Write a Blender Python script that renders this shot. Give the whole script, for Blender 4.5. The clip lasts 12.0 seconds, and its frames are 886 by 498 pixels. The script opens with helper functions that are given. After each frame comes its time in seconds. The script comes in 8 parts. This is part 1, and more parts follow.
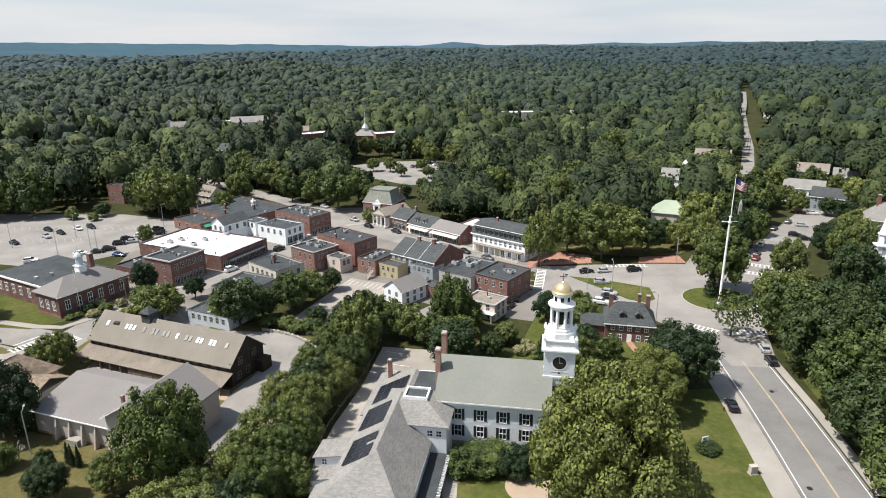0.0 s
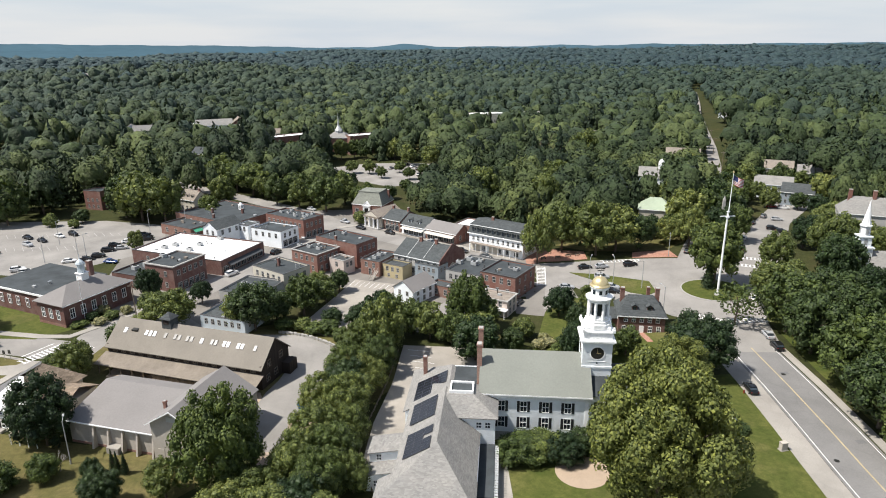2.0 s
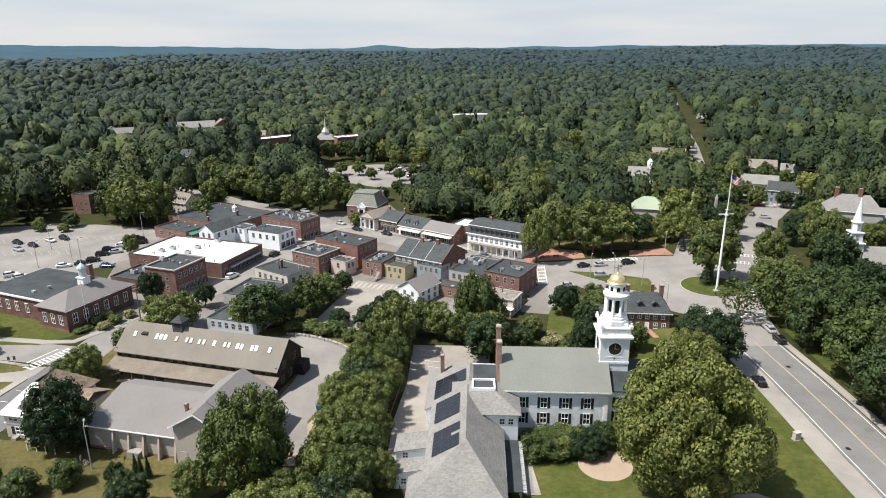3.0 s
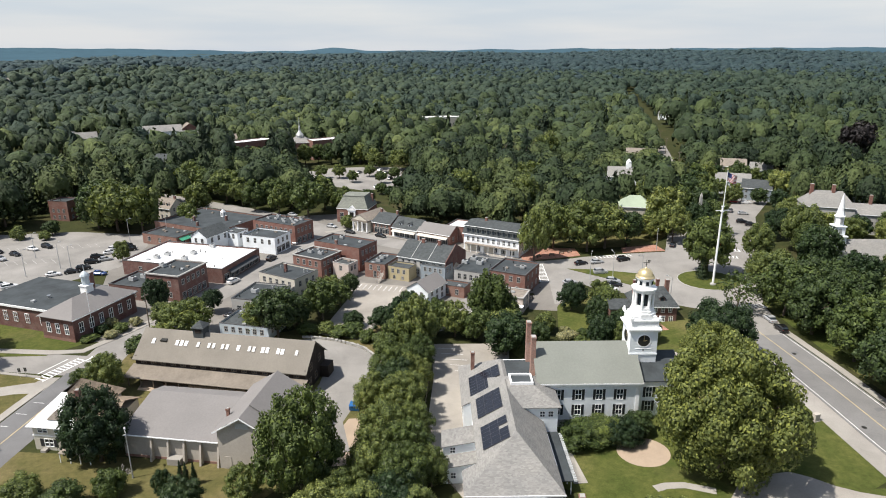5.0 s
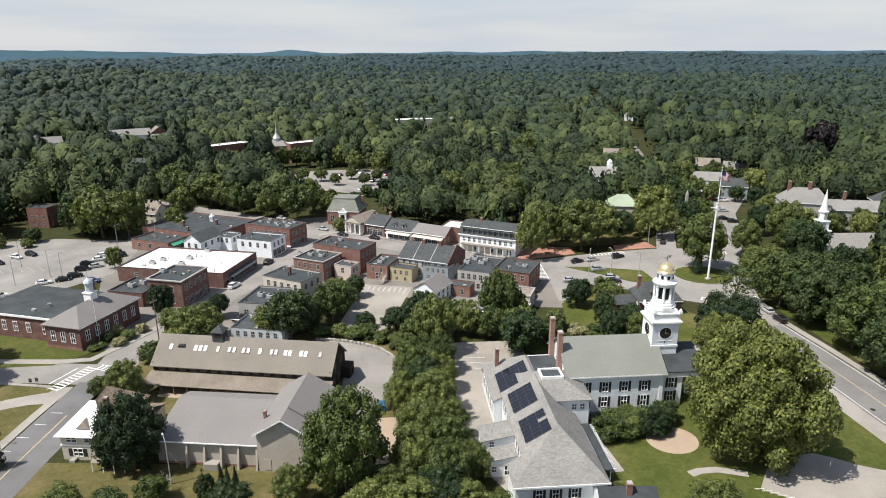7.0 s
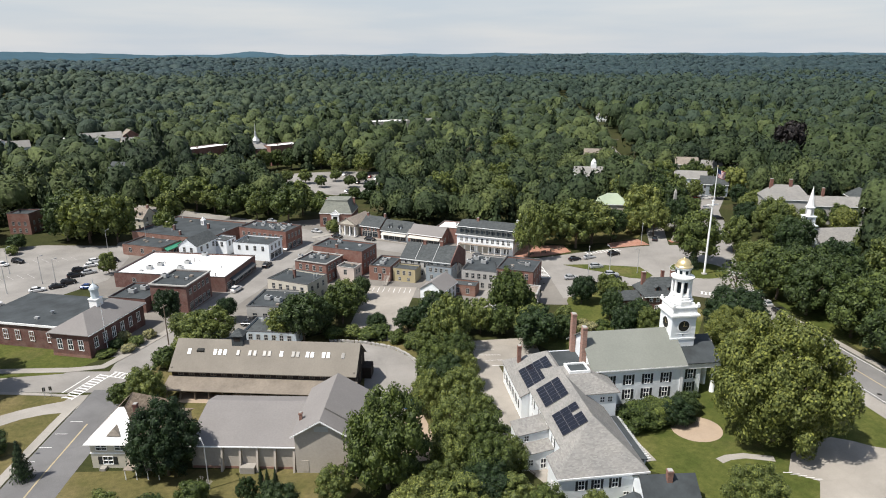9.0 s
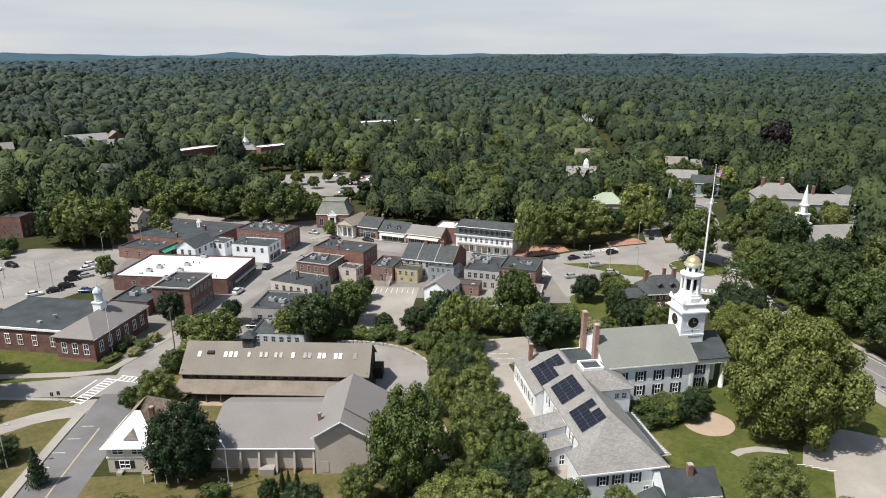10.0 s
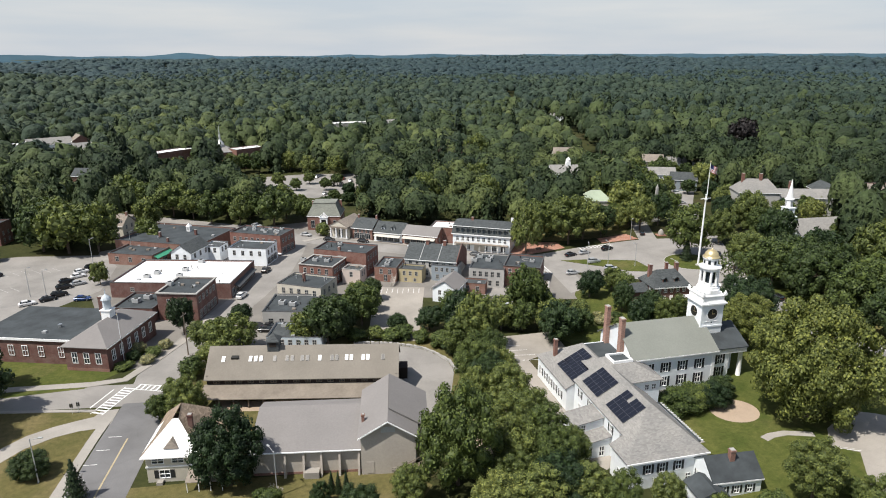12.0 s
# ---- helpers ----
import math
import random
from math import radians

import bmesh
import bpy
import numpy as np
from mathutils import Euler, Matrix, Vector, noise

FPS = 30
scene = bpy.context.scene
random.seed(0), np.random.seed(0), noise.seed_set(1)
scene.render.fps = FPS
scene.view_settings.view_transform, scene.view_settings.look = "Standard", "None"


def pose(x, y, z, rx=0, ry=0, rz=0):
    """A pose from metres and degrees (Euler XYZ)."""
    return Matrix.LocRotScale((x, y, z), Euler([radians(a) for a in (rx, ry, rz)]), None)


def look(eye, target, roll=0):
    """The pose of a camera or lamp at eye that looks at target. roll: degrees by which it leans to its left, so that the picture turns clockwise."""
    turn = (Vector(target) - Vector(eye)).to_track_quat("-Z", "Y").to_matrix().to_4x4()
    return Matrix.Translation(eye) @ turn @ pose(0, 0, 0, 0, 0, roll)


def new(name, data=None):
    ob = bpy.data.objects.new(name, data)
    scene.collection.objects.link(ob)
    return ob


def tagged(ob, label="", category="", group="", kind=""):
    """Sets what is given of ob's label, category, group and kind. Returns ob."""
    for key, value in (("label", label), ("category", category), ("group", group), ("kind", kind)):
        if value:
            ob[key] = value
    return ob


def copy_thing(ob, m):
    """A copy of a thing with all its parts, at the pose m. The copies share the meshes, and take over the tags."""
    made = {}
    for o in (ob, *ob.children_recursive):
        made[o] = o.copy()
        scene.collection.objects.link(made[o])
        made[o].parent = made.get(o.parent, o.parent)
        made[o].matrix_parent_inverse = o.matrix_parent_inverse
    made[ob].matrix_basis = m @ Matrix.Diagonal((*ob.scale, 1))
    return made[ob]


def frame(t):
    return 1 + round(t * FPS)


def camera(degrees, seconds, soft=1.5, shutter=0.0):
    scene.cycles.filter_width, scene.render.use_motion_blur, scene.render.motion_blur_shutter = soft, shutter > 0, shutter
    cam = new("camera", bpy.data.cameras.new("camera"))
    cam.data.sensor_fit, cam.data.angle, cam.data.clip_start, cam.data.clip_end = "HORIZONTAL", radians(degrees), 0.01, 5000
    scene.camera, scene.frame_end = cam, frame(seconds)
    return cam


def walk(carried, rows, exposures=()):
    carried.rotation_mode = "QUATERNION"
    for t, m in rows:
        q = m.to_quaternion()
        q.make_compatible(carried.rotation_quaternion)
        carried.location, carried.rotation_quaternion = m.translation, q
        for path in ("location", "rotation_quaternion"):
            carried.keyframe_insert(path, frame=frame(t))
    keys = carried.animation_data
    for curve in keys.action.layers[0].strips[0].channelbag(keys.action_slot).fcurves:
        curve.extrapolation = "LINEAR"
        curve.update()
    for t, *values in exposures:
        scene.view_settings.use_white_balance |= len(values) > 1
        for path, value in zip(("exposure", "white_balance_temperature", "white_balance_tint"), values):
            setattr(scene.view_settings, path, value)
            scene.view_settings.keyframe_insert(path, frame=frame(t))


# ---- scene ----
import functools
cam = camera(69.3, 12.0, 1.0)
# seconds, eye x y z, yaw, pitch, lean
PATH = [
    (0.0, 1.90, 1.07, 68.44, 0.78, -17.74, -0.55),
    (0.5, -1.87, 0.10, 68.61, -0.31, -17.73, -0.52),
    (1.0, -5.77, -0.71, 68.76, -1.42, -17.70, -0.49),
    (1.5, -9.74, -1.38, 68.90, -2.53, -17.67, -0.46),
    (2.0, -13.74, -1.91, 69.02, -3.64, -17.64, -0.43),
    (2.5, -17.72, -2.33, 69.12, -4.75, -17.59, -0.40),
    (3.0, -21.67, -2.64, 69.21, -5.84, -17.55, -0.37),
    (3.5, -25.54, -2.87, 69.29, -6.91, -17.50, -0.34),
    (4.0, -29.32, -3.02, 69.36, -7.97, -17.45, -0.31),
    (4.5, -33.00, -3.09, 69.42, -8.99, -17.40, -0.28),
    (5.0, -36.57, -3.09, 69.46, -9.99, -17.35, -0.25),
    (5.5, -40.02, -3.03, 69.50, -10.96, -17.30, -0.22),
    (6.0, -43.36, -2.91, 69.53, -11.90, -17.26, -0.19),
    (6.5, -46.59, -2.74, 69.55, -12.81, -17.21, -0.17),
    (7.0, -49.73, -2.50, 69.57, -13.69, -17.16, -0.15),
    (7.5, -52.79, -2.21, 69.58, -14.54, -17.12, -0.13),
    (8.0, -55.79, -1.85, 69.59, -15.37, -17.08, -0.11),
    (8.5, -58.76, -1.41, 69.59, -16.18, -17.05, -0.10),
    (9.0, -61.72, -0.90, 69.59, -16.99, -17.02, -0.09),
    (9.5, -64.71, -0.31, 69.59, -17.80, -16.99, -0.09),
    (10.0, -67.77, 0.39, 69.59, -18.63, -16.97, -0.09),
    (10.5, -70.93, 1.19, 69.59, -19.50, -16.95, -0.09),
    (11.0, -74.24, 2.12, 69.59, -20.42, -16.94, -0.10),
    (11.5, -77.75, 3.18, 69.59, -21.42, -16.93, -0.11),
    (12.0, -81.50, 4.41, 69.60, -22.51, -16.93, -0.13),
]
walk(cam, [(t, pose(x, y, z, 90 + pitch, 0, yaw) @ pose(0, 0, 0, 0, 0, lean)) for t, x, y, z, yaw, pitch, lean in PATH], ((0, 0.53), (6, 0.43), (12, 0.34)))

# ---- sky and sun ----
SUN_AZ, SUN_EL = math.atan2(-0.20, -0.98), radians(59)
world = bpy.data.worlds.new("sky")
scene.world = world
world.use_nodes = True
wn, wl = world.node_tree.nodes, world.node_tree.links
sky = wn.new("ShaderNodeTexSky")
sky.sky_type, sky.sun_disc = "NISHITA", False
sky.sun_elevation, sky.sun_rotation = SUN_EL, radians(90) - SUN_AZ
sky.air_density, sky.dust_density, sky.ozone_density = 1.0, 1.2, 1.0
veil = wn.new("ShaderNodeMixRGB")
wisp = wn.new("ShaderNodeTexNoise")
wisp.inputs["Scale"].default_value, wisp.inputs["Detail"].default_value = 3.0, 5.0
stretch = wn.new("ShaderNodeMapping")
stretch.inputs["Scale"].default_value = (1.0, 1.0, 9.0)
thin_cloud = wn.new("ShaderNodeMapRange")
for i, v in ((1, 0.38), (2, 0.66), (3, 0.0), (4, 1.0)):
    thin_cloud.inputs[i].default_value = v
milk = wn.new("ShaderNodeMixRGB")
milk.inputs[1].default_value, milk.inputs[2].default_value = (4.75, 5.2, 5.75, 1), (5.75, 5.85, 6.0, 1)
upward = wn.new("ShaderNodeSeparateXYZ")
thick = wn.new("ShaderNodeMapRange")
for i, v in ((1, 0.0), (2, 0.55), (3, 0.92), (4, 0.2)):
    thick.inputs[i].default_value = v
wl.new(wn.new("ShaderNodeTexCoord").outputs["Generated"], upward.inputs[0])
wl.new(upward.outputs["Z"], thick.inputs[0])
wl.new(upward.inputs[0].links[0].from_socket, stretch.inputs[0])
wl.new(stretch.outputs[0], wisp.inputs["Vector"])
wl.new(wisp.outputs[0], thin_cloud.inputs[0])
wl.new(thin_cloud.outputs[0], milk.inputs[0])
wl.new(milk.outputs[0], veil.inputs[2])
wl.new(thick.outputs[0], veil.inputs[0])
wl.new(sky.outputs[0], veil.inputs[1])
wl.new(veil.outputs[0], wn["Background"].inputs[0])
wn["Background"].inputs[1].default_value = 0.098
sun = new("sun", bpy.data.lights.new("sun", "SUN"))
sun.data.energy, sun.data.angle, sun.data.color = 4.9, radians(0.55), (1.0, 0.95, 0.88)
sun.matrix_world = look((math.cos(SUN_AZ) * 300, math.sin(SUN_AZ) * 300, math.tan(SUN_EL) * 300), (0, 0, 0))

# ---- materials ----
class Nodes:
    """A short way to write a node material."""

    def __init__(self, name, rough=0.8, metal=0.0, spec=0.3):
        self.mat = bpy.data.materials.new(name)
        self.mat.use_nodes = True
        self.tree = self.mat.node_tree
        self.bsdf = self.tree.nodes["Principled BSDF"]
        self.bsdf.inputs["Roughness"].default_value = rough
        self.bsdf.inputs["Metallic"].default_value = metal
        self.bsdf.inputs["Specular IOR Level"].default_value = spec
        self.coords = None

    def node(self, kind, **values):
        n = self.tree.nodes.new(kind)
        for key, value in values.items():
            n.inputs[key.replace("_", " ")].default_value = value
        return n

    def link(self, a, b):
        self.tree.links.new(a, b)

    def place(self, scale=(1, 1, 1), turn=0.0, of_object=False):
        src = self.tree.nodes.new("ShaderNodeTexCoord").outputs["Object"] if of_object else self.tree.nodes.new("ShaderNodeNewGeometry").outputs["Position"]
        m = self.tree.nodes.new("ShaderNodeMapping")
        m.inputs["Scale"].default_value = scale
        m.inputs["Rotation"].default_value = (0, 0, turn)
        self.link(src, m.inputs[0])
        return m.outputs[0]

    def noise(self, scale, detail=4.0, at=None, rough=0.6):
        n = self.node("ShaderNodeTexNoise", Scale=scale, Detail=detail, Roughness=rough)
        self.link(at if at is not None else self.place(), n.inputs["Vector"])
        return n.outputs["Fac"]

    def ramp(self, fac, stops):
        r = self.tree.nodes.new("ShaderNodeValToRGB")
        el = r.color_ramp.elements
        while len(el) < len(stops):
            el.new(0.5)
        for e, (p, c) in zip(el, stops):
            e.position, e.color = p, (*c, 1)
        self.link(fac, r.inputs[0])
        return r.outputs[0]

    def mix(self, fac, a, b, kind="MIX"):
        m = self.tree.nodes.new("ShaderNodeMixRGB")
        m.blend_type = kind
        for i, v in ((0, fac), (1, a), (2, b)):
            if isinstance(v, (int, float)):
                m.inputs[i].default_value = v
            elif isinstance(v, tuple):
                m.inputs[i].default_value = (*v, 1)
            else:
                self.link(v, m.inputs[i])
        return m.outputs[0]

    def colour(self, out):
        self.link(out, self.bsdf.inputs["Base Color"])
        return self

    def bump(self, fac, strength=0.3, depth=0.02):
        b = self.node("ShaderNodeBump", Strength=strength, Distance=depth)
        self.link(fac, b.inputs["Height"])
        self.link(b.outputs[0], self.bsdf.inputs["Normal"])
        return self


def tint(c, k):
    return tuple(min(1.4, v * k) for v in c)


def worn(name, c, rough=0.85, spread=0.22, big=0.12, fine=2.5, bump=0.15, metal=0.0, spec=0.3):
    """Any plain outdoor surface: broad stains and fine grain on one base colour."""
    m = Nodes(name, rough, metal, spec)
    broad, grain = m.noise(big, 5), m.noise(fine, 6)
    a = m.ramp(broad, [(0.3, tint(c, 1 - spread)), (0.7, tint(c, 1 + spread))])
    b = m.ramp(grain, [(0.25, tint((1, 1, 1), 0.8)), (0.75, (1, 1, 1))])
    m.colour(m.mix(0.8, a, b, "MULTIPLY"))
    return m.bump(grain, bump).mat


def shingled(name, c, course=0.35, spread=0.2):
    """Roof shingles: short tabs in rows, each a little different, with weather streaks."""
    m = Nodes(name, 0.9)
    at = m.place((1 / (course * 2.2), 1 / (course * 2.2), 1 / (course * 0.55)), of_object=True)
    v = m.node("ShaderNodeTexVoronoi", Scale=1.0)
    m.link(at, v.inputs["Vector"])
    tabs = m.ramp(v.outputs["Color"], [(0.1, tint(c, 1 - spread)), (0.9, tint(c, 1 + spread))])
    stain = m.ramp(m.noise(0.25, 5), [(0.3, (0.8, 0.8, 0.8)), (0.7, (1.06, 1.04, 1.0))])
    m.colour(m.mix(0.85, tabs, stain, "MULTIPLY"))
    return m.bump(v.outputs["Distance"], 0.25).mat


def brickwork(name, c, mortar=(0.36, 0.32, 0.28)):
    m = Nodes(name, 0.9)
    patches = m.noise(0.5, 5)
    at = m.place((4.2, 4.2, 13.0), of_object=True)
    v = m.node("ShaderNodeTexVoronoi", Scale=1.0)
    m.link(at, v.inputs["Vector"])
    bricks = m.ramp(v.outputs["Color"], [(0.0, tint(c, 0.6)), (0.5, c), (1.0, tint(c, 1.35))])
    m.colour(m.mix(m.ramp(patches, [(0.35, (0.05, 0.05, 0.05)), (0.75, (0.3, 0.3, 0.3))]), bricks, mortar))
    return m.bump(v.outputs["Distance"], 0.3).mat


def clapboard(name, c, rough=0.55, pitch=0.14):
    m = Nodes(name, rough)
    w = m.node("ShaderNodeTexWave", Scale=1.0 / pitch / 3.1416 / 2 * 3.1416, Distortion=0.0)
    w.bands_direction, w.wave_profile = "Z", "SAW"
    m.link(m.place(of_object=True), w.inputs["Vector"])
    stain = m.ramp(m.noise(0.35, 6), [(0.3, tint(c, 0.88)), (0.7, tint(c, 1.04))])
    m.colour(stain)
    return m.bump(w.outputs["Fac"], 0.35, 0.03).mat


def planked(name, c, pitch=0.3):
    m = Nodes(name, 0.9)
    at = m.place((1 / pitch, 1 / pitch, 0.08), of_object=True)
    m.colour(m.ramp(m.noise(1.0, 4, at), [(0.25, tint(c, 0.6)), (0.75, tint(c, 1.4))]))
    return m.bump(m.noise(3.0, 4, at), 0.4).mat


def foliage(name, dark, mid, light):
    """Leaves: each tree with its own green, each leaf clump a little off it."""
    m = Nodes(name, 0.55, spec=0.25)
    info = m.tree.nodes.new("ShaderNodeObjectInfo")
    leaf = m.tree.nodes.new("ShaderNodeNewGeometry").outputs["Random Per Island"]
    whole = m.ramp(info.outputs["Random"], [(0.0, dark), (0.45, mid), (1.0, light)])
    own = m.ramp(leaf, [(0.0, (0.48, 0.53, 0.48)), (0.6, (1.0, 1.0, 1.0)), (1.0, (1.75, 1.62, 1.30))])
    c = m.mix(1.0, whole, own, "MULTIPLY")
    m.colour(c)
    thin = m.tree.nodes.new("ShaderNodeBsdfTranslucent")
    m.link(m.mix(1.0, c, (1.5, 1.5, 0.5), "MULTIPLY"), thin.inputs[0])
    both = m.node("ShaderNodeMixShader", Fac=0.15)
    m.link(m.bsdf.outputs[0], both.inputs[1])
    m.link(thin.outputs[0], both.inputs[2])
    m.link(both.outputs[0], m.tree.nodes["Material Output"].inputs["Surface"])
    return m.mat


def woodland(name, dark, mid, light, grain=1.0, depth=1.0):
    """Leaves of far woods: one green for each crown, with drifts of lighter and darker kinds, and leaf-gap shade in the
    colour.
    """
    m = Nodes(name, 0.6, spec=0.2)
    own_tone = m.tree.nodes.new("ShaderNodeAttribute")
    own_tone.attribute_name = "crown_tone"
    drift = m.ramp(m.noise(0.012, 4), [(0.36, (0.15, 0.15, 0.15)), (0.64, (0.85, 0.85, 0.85))])
    cell = m.mix(0.46, own_tone.outputs["Fac"], drift)
    whole = m.ramp(cell, [(0.15, dark), (0.5, mid), (0.85, light)])
    leaf = m.tree.nodes.new("ShaderNodeNewGeometry").outputs["Random Per Island"]
    own = m.ramp(leaf, [(0.0, (0.82, 0.84, 0.82)), (0.7, (1.0, 1.0, 1.0)), (1.0, (1.16, 1.14, 1.05))])
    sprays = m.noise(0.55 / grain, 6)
    # shade of the gaps painted in: bump hollows darker, raised sprays lighter
    gap_shade = m.ramp(sprays, [(0.32, tint((1, 1, 1), 1 - 0.5 * depth)), (0.52, (0.97, 0.97, 0.97)), (0.72, tint((1, 1, 1), 1 + 0.28 * depth))])
    m.colour(m.mix(1.0, m.mix(1.0, whole, own, "MULTIPLY"), gap_shade, "MULTIPLY"))
    return m.bump(sprays, 1.0, 1.4 * grain).mat


def grassy(name, dark, light, dry=(0.17, 0.15, 0.07)):
    m = Nodes(name, 0.95, spec=0.1)
    base = m.ramp(m.noise(0.16, 6), [(0.3, dark), (0.72, light)])
    blades = m.ramp(m.noise(9.0, 5), [(0.25, (0.62, 0.65, 0.6)), (0.75, (1.15, 1.12, 1.05))])
    brown = m.ramp(m.noise(0.055, 5), [(0.52, (0, 0, 0)), (0.72, (0.75, 0.75, 0.75))])
    tufts = m.ramp(m.noise(1.1, 7), [(0.3, (0.74, 0.77, 0.72)), (0.7, (1.2, 1.18, 1.12))])
    m.colour(m.mix(1.0, m.mix(1.0, m.mix(brown, base, dry), tufts, "MULTIPLY"), blades, "MULTIPLY"))
    return m.bump(m.noise(9.0, 5), 0.5, 0.05).mat


def paved(name, c, crack=0.5):
    """Asphalt or concrete with patches, wheel wear and cracks."""
    m = Nodes(name, 0.92, spec=0.2)
    broad = m.ramp(m.noise(0.09, 6), [(0.3, tint(c, 0.8)), (0.7, tint(c, 1.18))])
    grain = m.ramp(m.noise(6.0, 6), [(0.2, (0.8, 0.8, 0.8)), (0.8, (1.08, 1.08, 1.08))])
    v = m.node("ShaderNodeTexVoronoi", Scale=0.16)
    v.feature = "DISTANCE_TO_EDGE"
    bent = m.mix(0.25, m.place(), m.node("ShaderNodeTexNoise", Scale=0.5).outputs["Color"], "ADD")
    m.link(bent, v.inputs["Vector"])
    lines = m.ramp(v.outputs["Distance"], [(0.0, tint((1, 1, 1), 1 - crack)), (0.035, (1, 1, 1))])
    m.colour(m.mix(1.0, m.mix(1.0, broad, grain, "MULTIPLY"), lines, "MULTIPLY"))
    return m.bump(m.noise(20.0, 3), 0.3).mat


def glazing(name, c=(0.015, 0.02, 0.025)):
    m = Nodes(name, 0.06, spec=0.6)
    m.colour(m.ramp(m.noise(0.6, 2), [(0.35, c), (0.7, tint(c, 2.6))]))
    return m.mat


def plain(name, c, rough=0.5, metal=0.0, spec=0.4):
    m = Nodes(name, rough, metal, spec)
    m.colour(m.ramp(m.noise(3.0, 4), [(0.3, tint(c, 0.9)), (0.7, tint(c, 1.08))]))
    return m.mat


WHITE = clapboard("white_clapboard", (0.83, 0.865, 0.885))
TRIM = plain("white_trim_paint", (0.84, 0.845, 0.84), 0.45)
CREAM = clapboard("cream_clapboard", (0.56, 0.52, 0.44))
TAN = worn("tan_stucco", (0.44, 0.40, 0.35), 0.9, 0.07)
YELLOW = clapboard("yellow_clapboard", (0.44, 0.375, 0.23))
BLUEGREY = clapboard("blue_grey_clapboard", (0.26, 0.30, 0.33))
PALE = clapboard("pale_pink_clapboard", (0.56, 0.48, 0.43))
LIGHTBLUE = clapboard("light_blue_clapboard", (0.52, 0.58, 0.62))
GREY_WALL = clapboard("grey_clapboard", (0.42, 0.41, 0.39))
BRICK = brickwork("red_brick", (0.175, 0.072, 0.054))
BRICK_DARK = brickwork("dark_red_brick", (0.115, 0.046, 0.038))
BRICK_OLD = brickwork("weathered_brick", (0.20, 0.095, 0.07))
BRICK_PINK = brickwork("faded_pink_brick", (0.30, 0.17, 0.13), (0.42, 0.36, 0.32))
COPING = plain("dark_metal_coping", (0.10, 0.10, 0.10), 0.6, 0.3)
BARN_WOOD = planked("dark_barn_boards", (0.035, 0.027, 0.022))
POST_WOOD = planked("weathered_posts", (0.16, 0.13, 0.10))
ROOF_GREY = shingled("grey_shingles", (0.235, 0.23, 0.22), 0.2, 0.17)
ROOF_CHURCH = worn("green_grey_roofing", (0.205, 0.215, 0.19), 0.85, 0.07, 0.15, 3.0, 0.1)
ROOF_BARN = worn("taupe_roofing", (0.215, 0.195, 0.165), 0.9, 0.10, 0.2, 3.0, 0.15)
ROOF_LEAN = worn("rust_stained_roofing", (0.215, 0.185, 0.15), 0.85, 0.2, 0.25, 2.0, 0.2)
ROOF_THEATRE = worn("pale_grey_membrane", (0.215, 0.203, 0.195), 0.9, 0.06, 0.15, 3.0, 0.1)
ROOF_DARK = worn("dark_grey_membrane", (0.050, 0.058, 0.062), 0.85, 0.32, 0.25, 1.5, 0.15)
ROOF_SLATE = shingled("dark_slates", (0.064, 0.072, 0.075), 0.3, 0.25)
ROOF_WHITE = worn("white_membrane", (0.84, 0.84, 0.83), 0.6, 0.03, 0.2, 1.0, 0.05)
ROOF_BROWN = shingled("brown_mossy_shingles", (0.235, 0.185, 0.138), 0.35, 0.3)
ROOF_TAN = shingled("tan_shingles", (0.235, 0.205, 0.175), 0.25, 0.2)
ROOF_GREEN = worn("pale_green_copper", (0.34, 0.40, 0.30), 0.8, 0.12)
ROOF_MANSARD = shingled("grey_green_slates", (0.19, 0.20, 0.175), 0.3, 0.2)
PANEL_RIM = plain("grey_panel_rim", (0.10, 0.10, 0.115), 0.4, 0.5)
GLASS = glazing("dark_window_glass")
# shade put into the colour of the roof lights that lie unlit
SHADED_RIM = plain("shaded_roof_light_rim", (0.30, 0.29, 0.27), 0.6)
SHADED_PANE = plain("shaded_roof_light_glass", (0.15, 0.145, 0.135), 0.35)
SHUTTER = plain("black_shutter_paint", (0.02, 0.022, 0.024), 0.55)
SOLAR = plain("solar_cells", (0.008, 0.009, 0.015), 0.22, 0.0, 0.6)
ALU = plain("aluminium", (0.55, 0.56, 0.57), 0.4, 0.9)
METAL_GREY = plain("grey_sheet_metal", (0.42, 0.43, 0.43), 0.55, 0.3)
GOLD = plain("gold_leaf", (0.75, 0.60, 0.33), 0.35, 0.7)
STONE = worn("granite", (0.36, 0.35, 0.33), 0.9, 0.15, 0.5, 3.0, 0.2)
ASPHALT = paved("asphalt", (0.19, 0.186, 0.18), 0.06)
ASPHALT_OLD = paved("bleached_asphalt", (0.255, 0.242, 0.224), 0.05)
YARD = paved("mottled_paving", (0.20, 0.187, 0.168), 0.05)
ASPHALT_NEW = paved("dark_asphalt", (0.16, 0.158, 0.158), 0.05)
CONCRETE = paved("concrete", (0.315, 0.295, 0.265), 0.05)
PAVERS = brickwork("brick_pavers", (0.32, 0.15, 0.10))
DIRT = worn("stone_dust", (0.37, 0.29, 0.215), 0.95, 0.08, 0.3, 4.0, 0.2)
GRASS = grassy("lawn", (0.054, 0.074, 0.019), (0.112, 0.118, 0.038), (0.19, 0.155, 0.08))
GRASS_DRY = grassy("dry_lawn", (0.092, 0.090, 0.036), (0.148, 0.126, 0.060), (0.225, 0.172, 0.105))
GRAVEL = paved("pale_gravel", (0.315, 0.29, 0.255), 0.05)
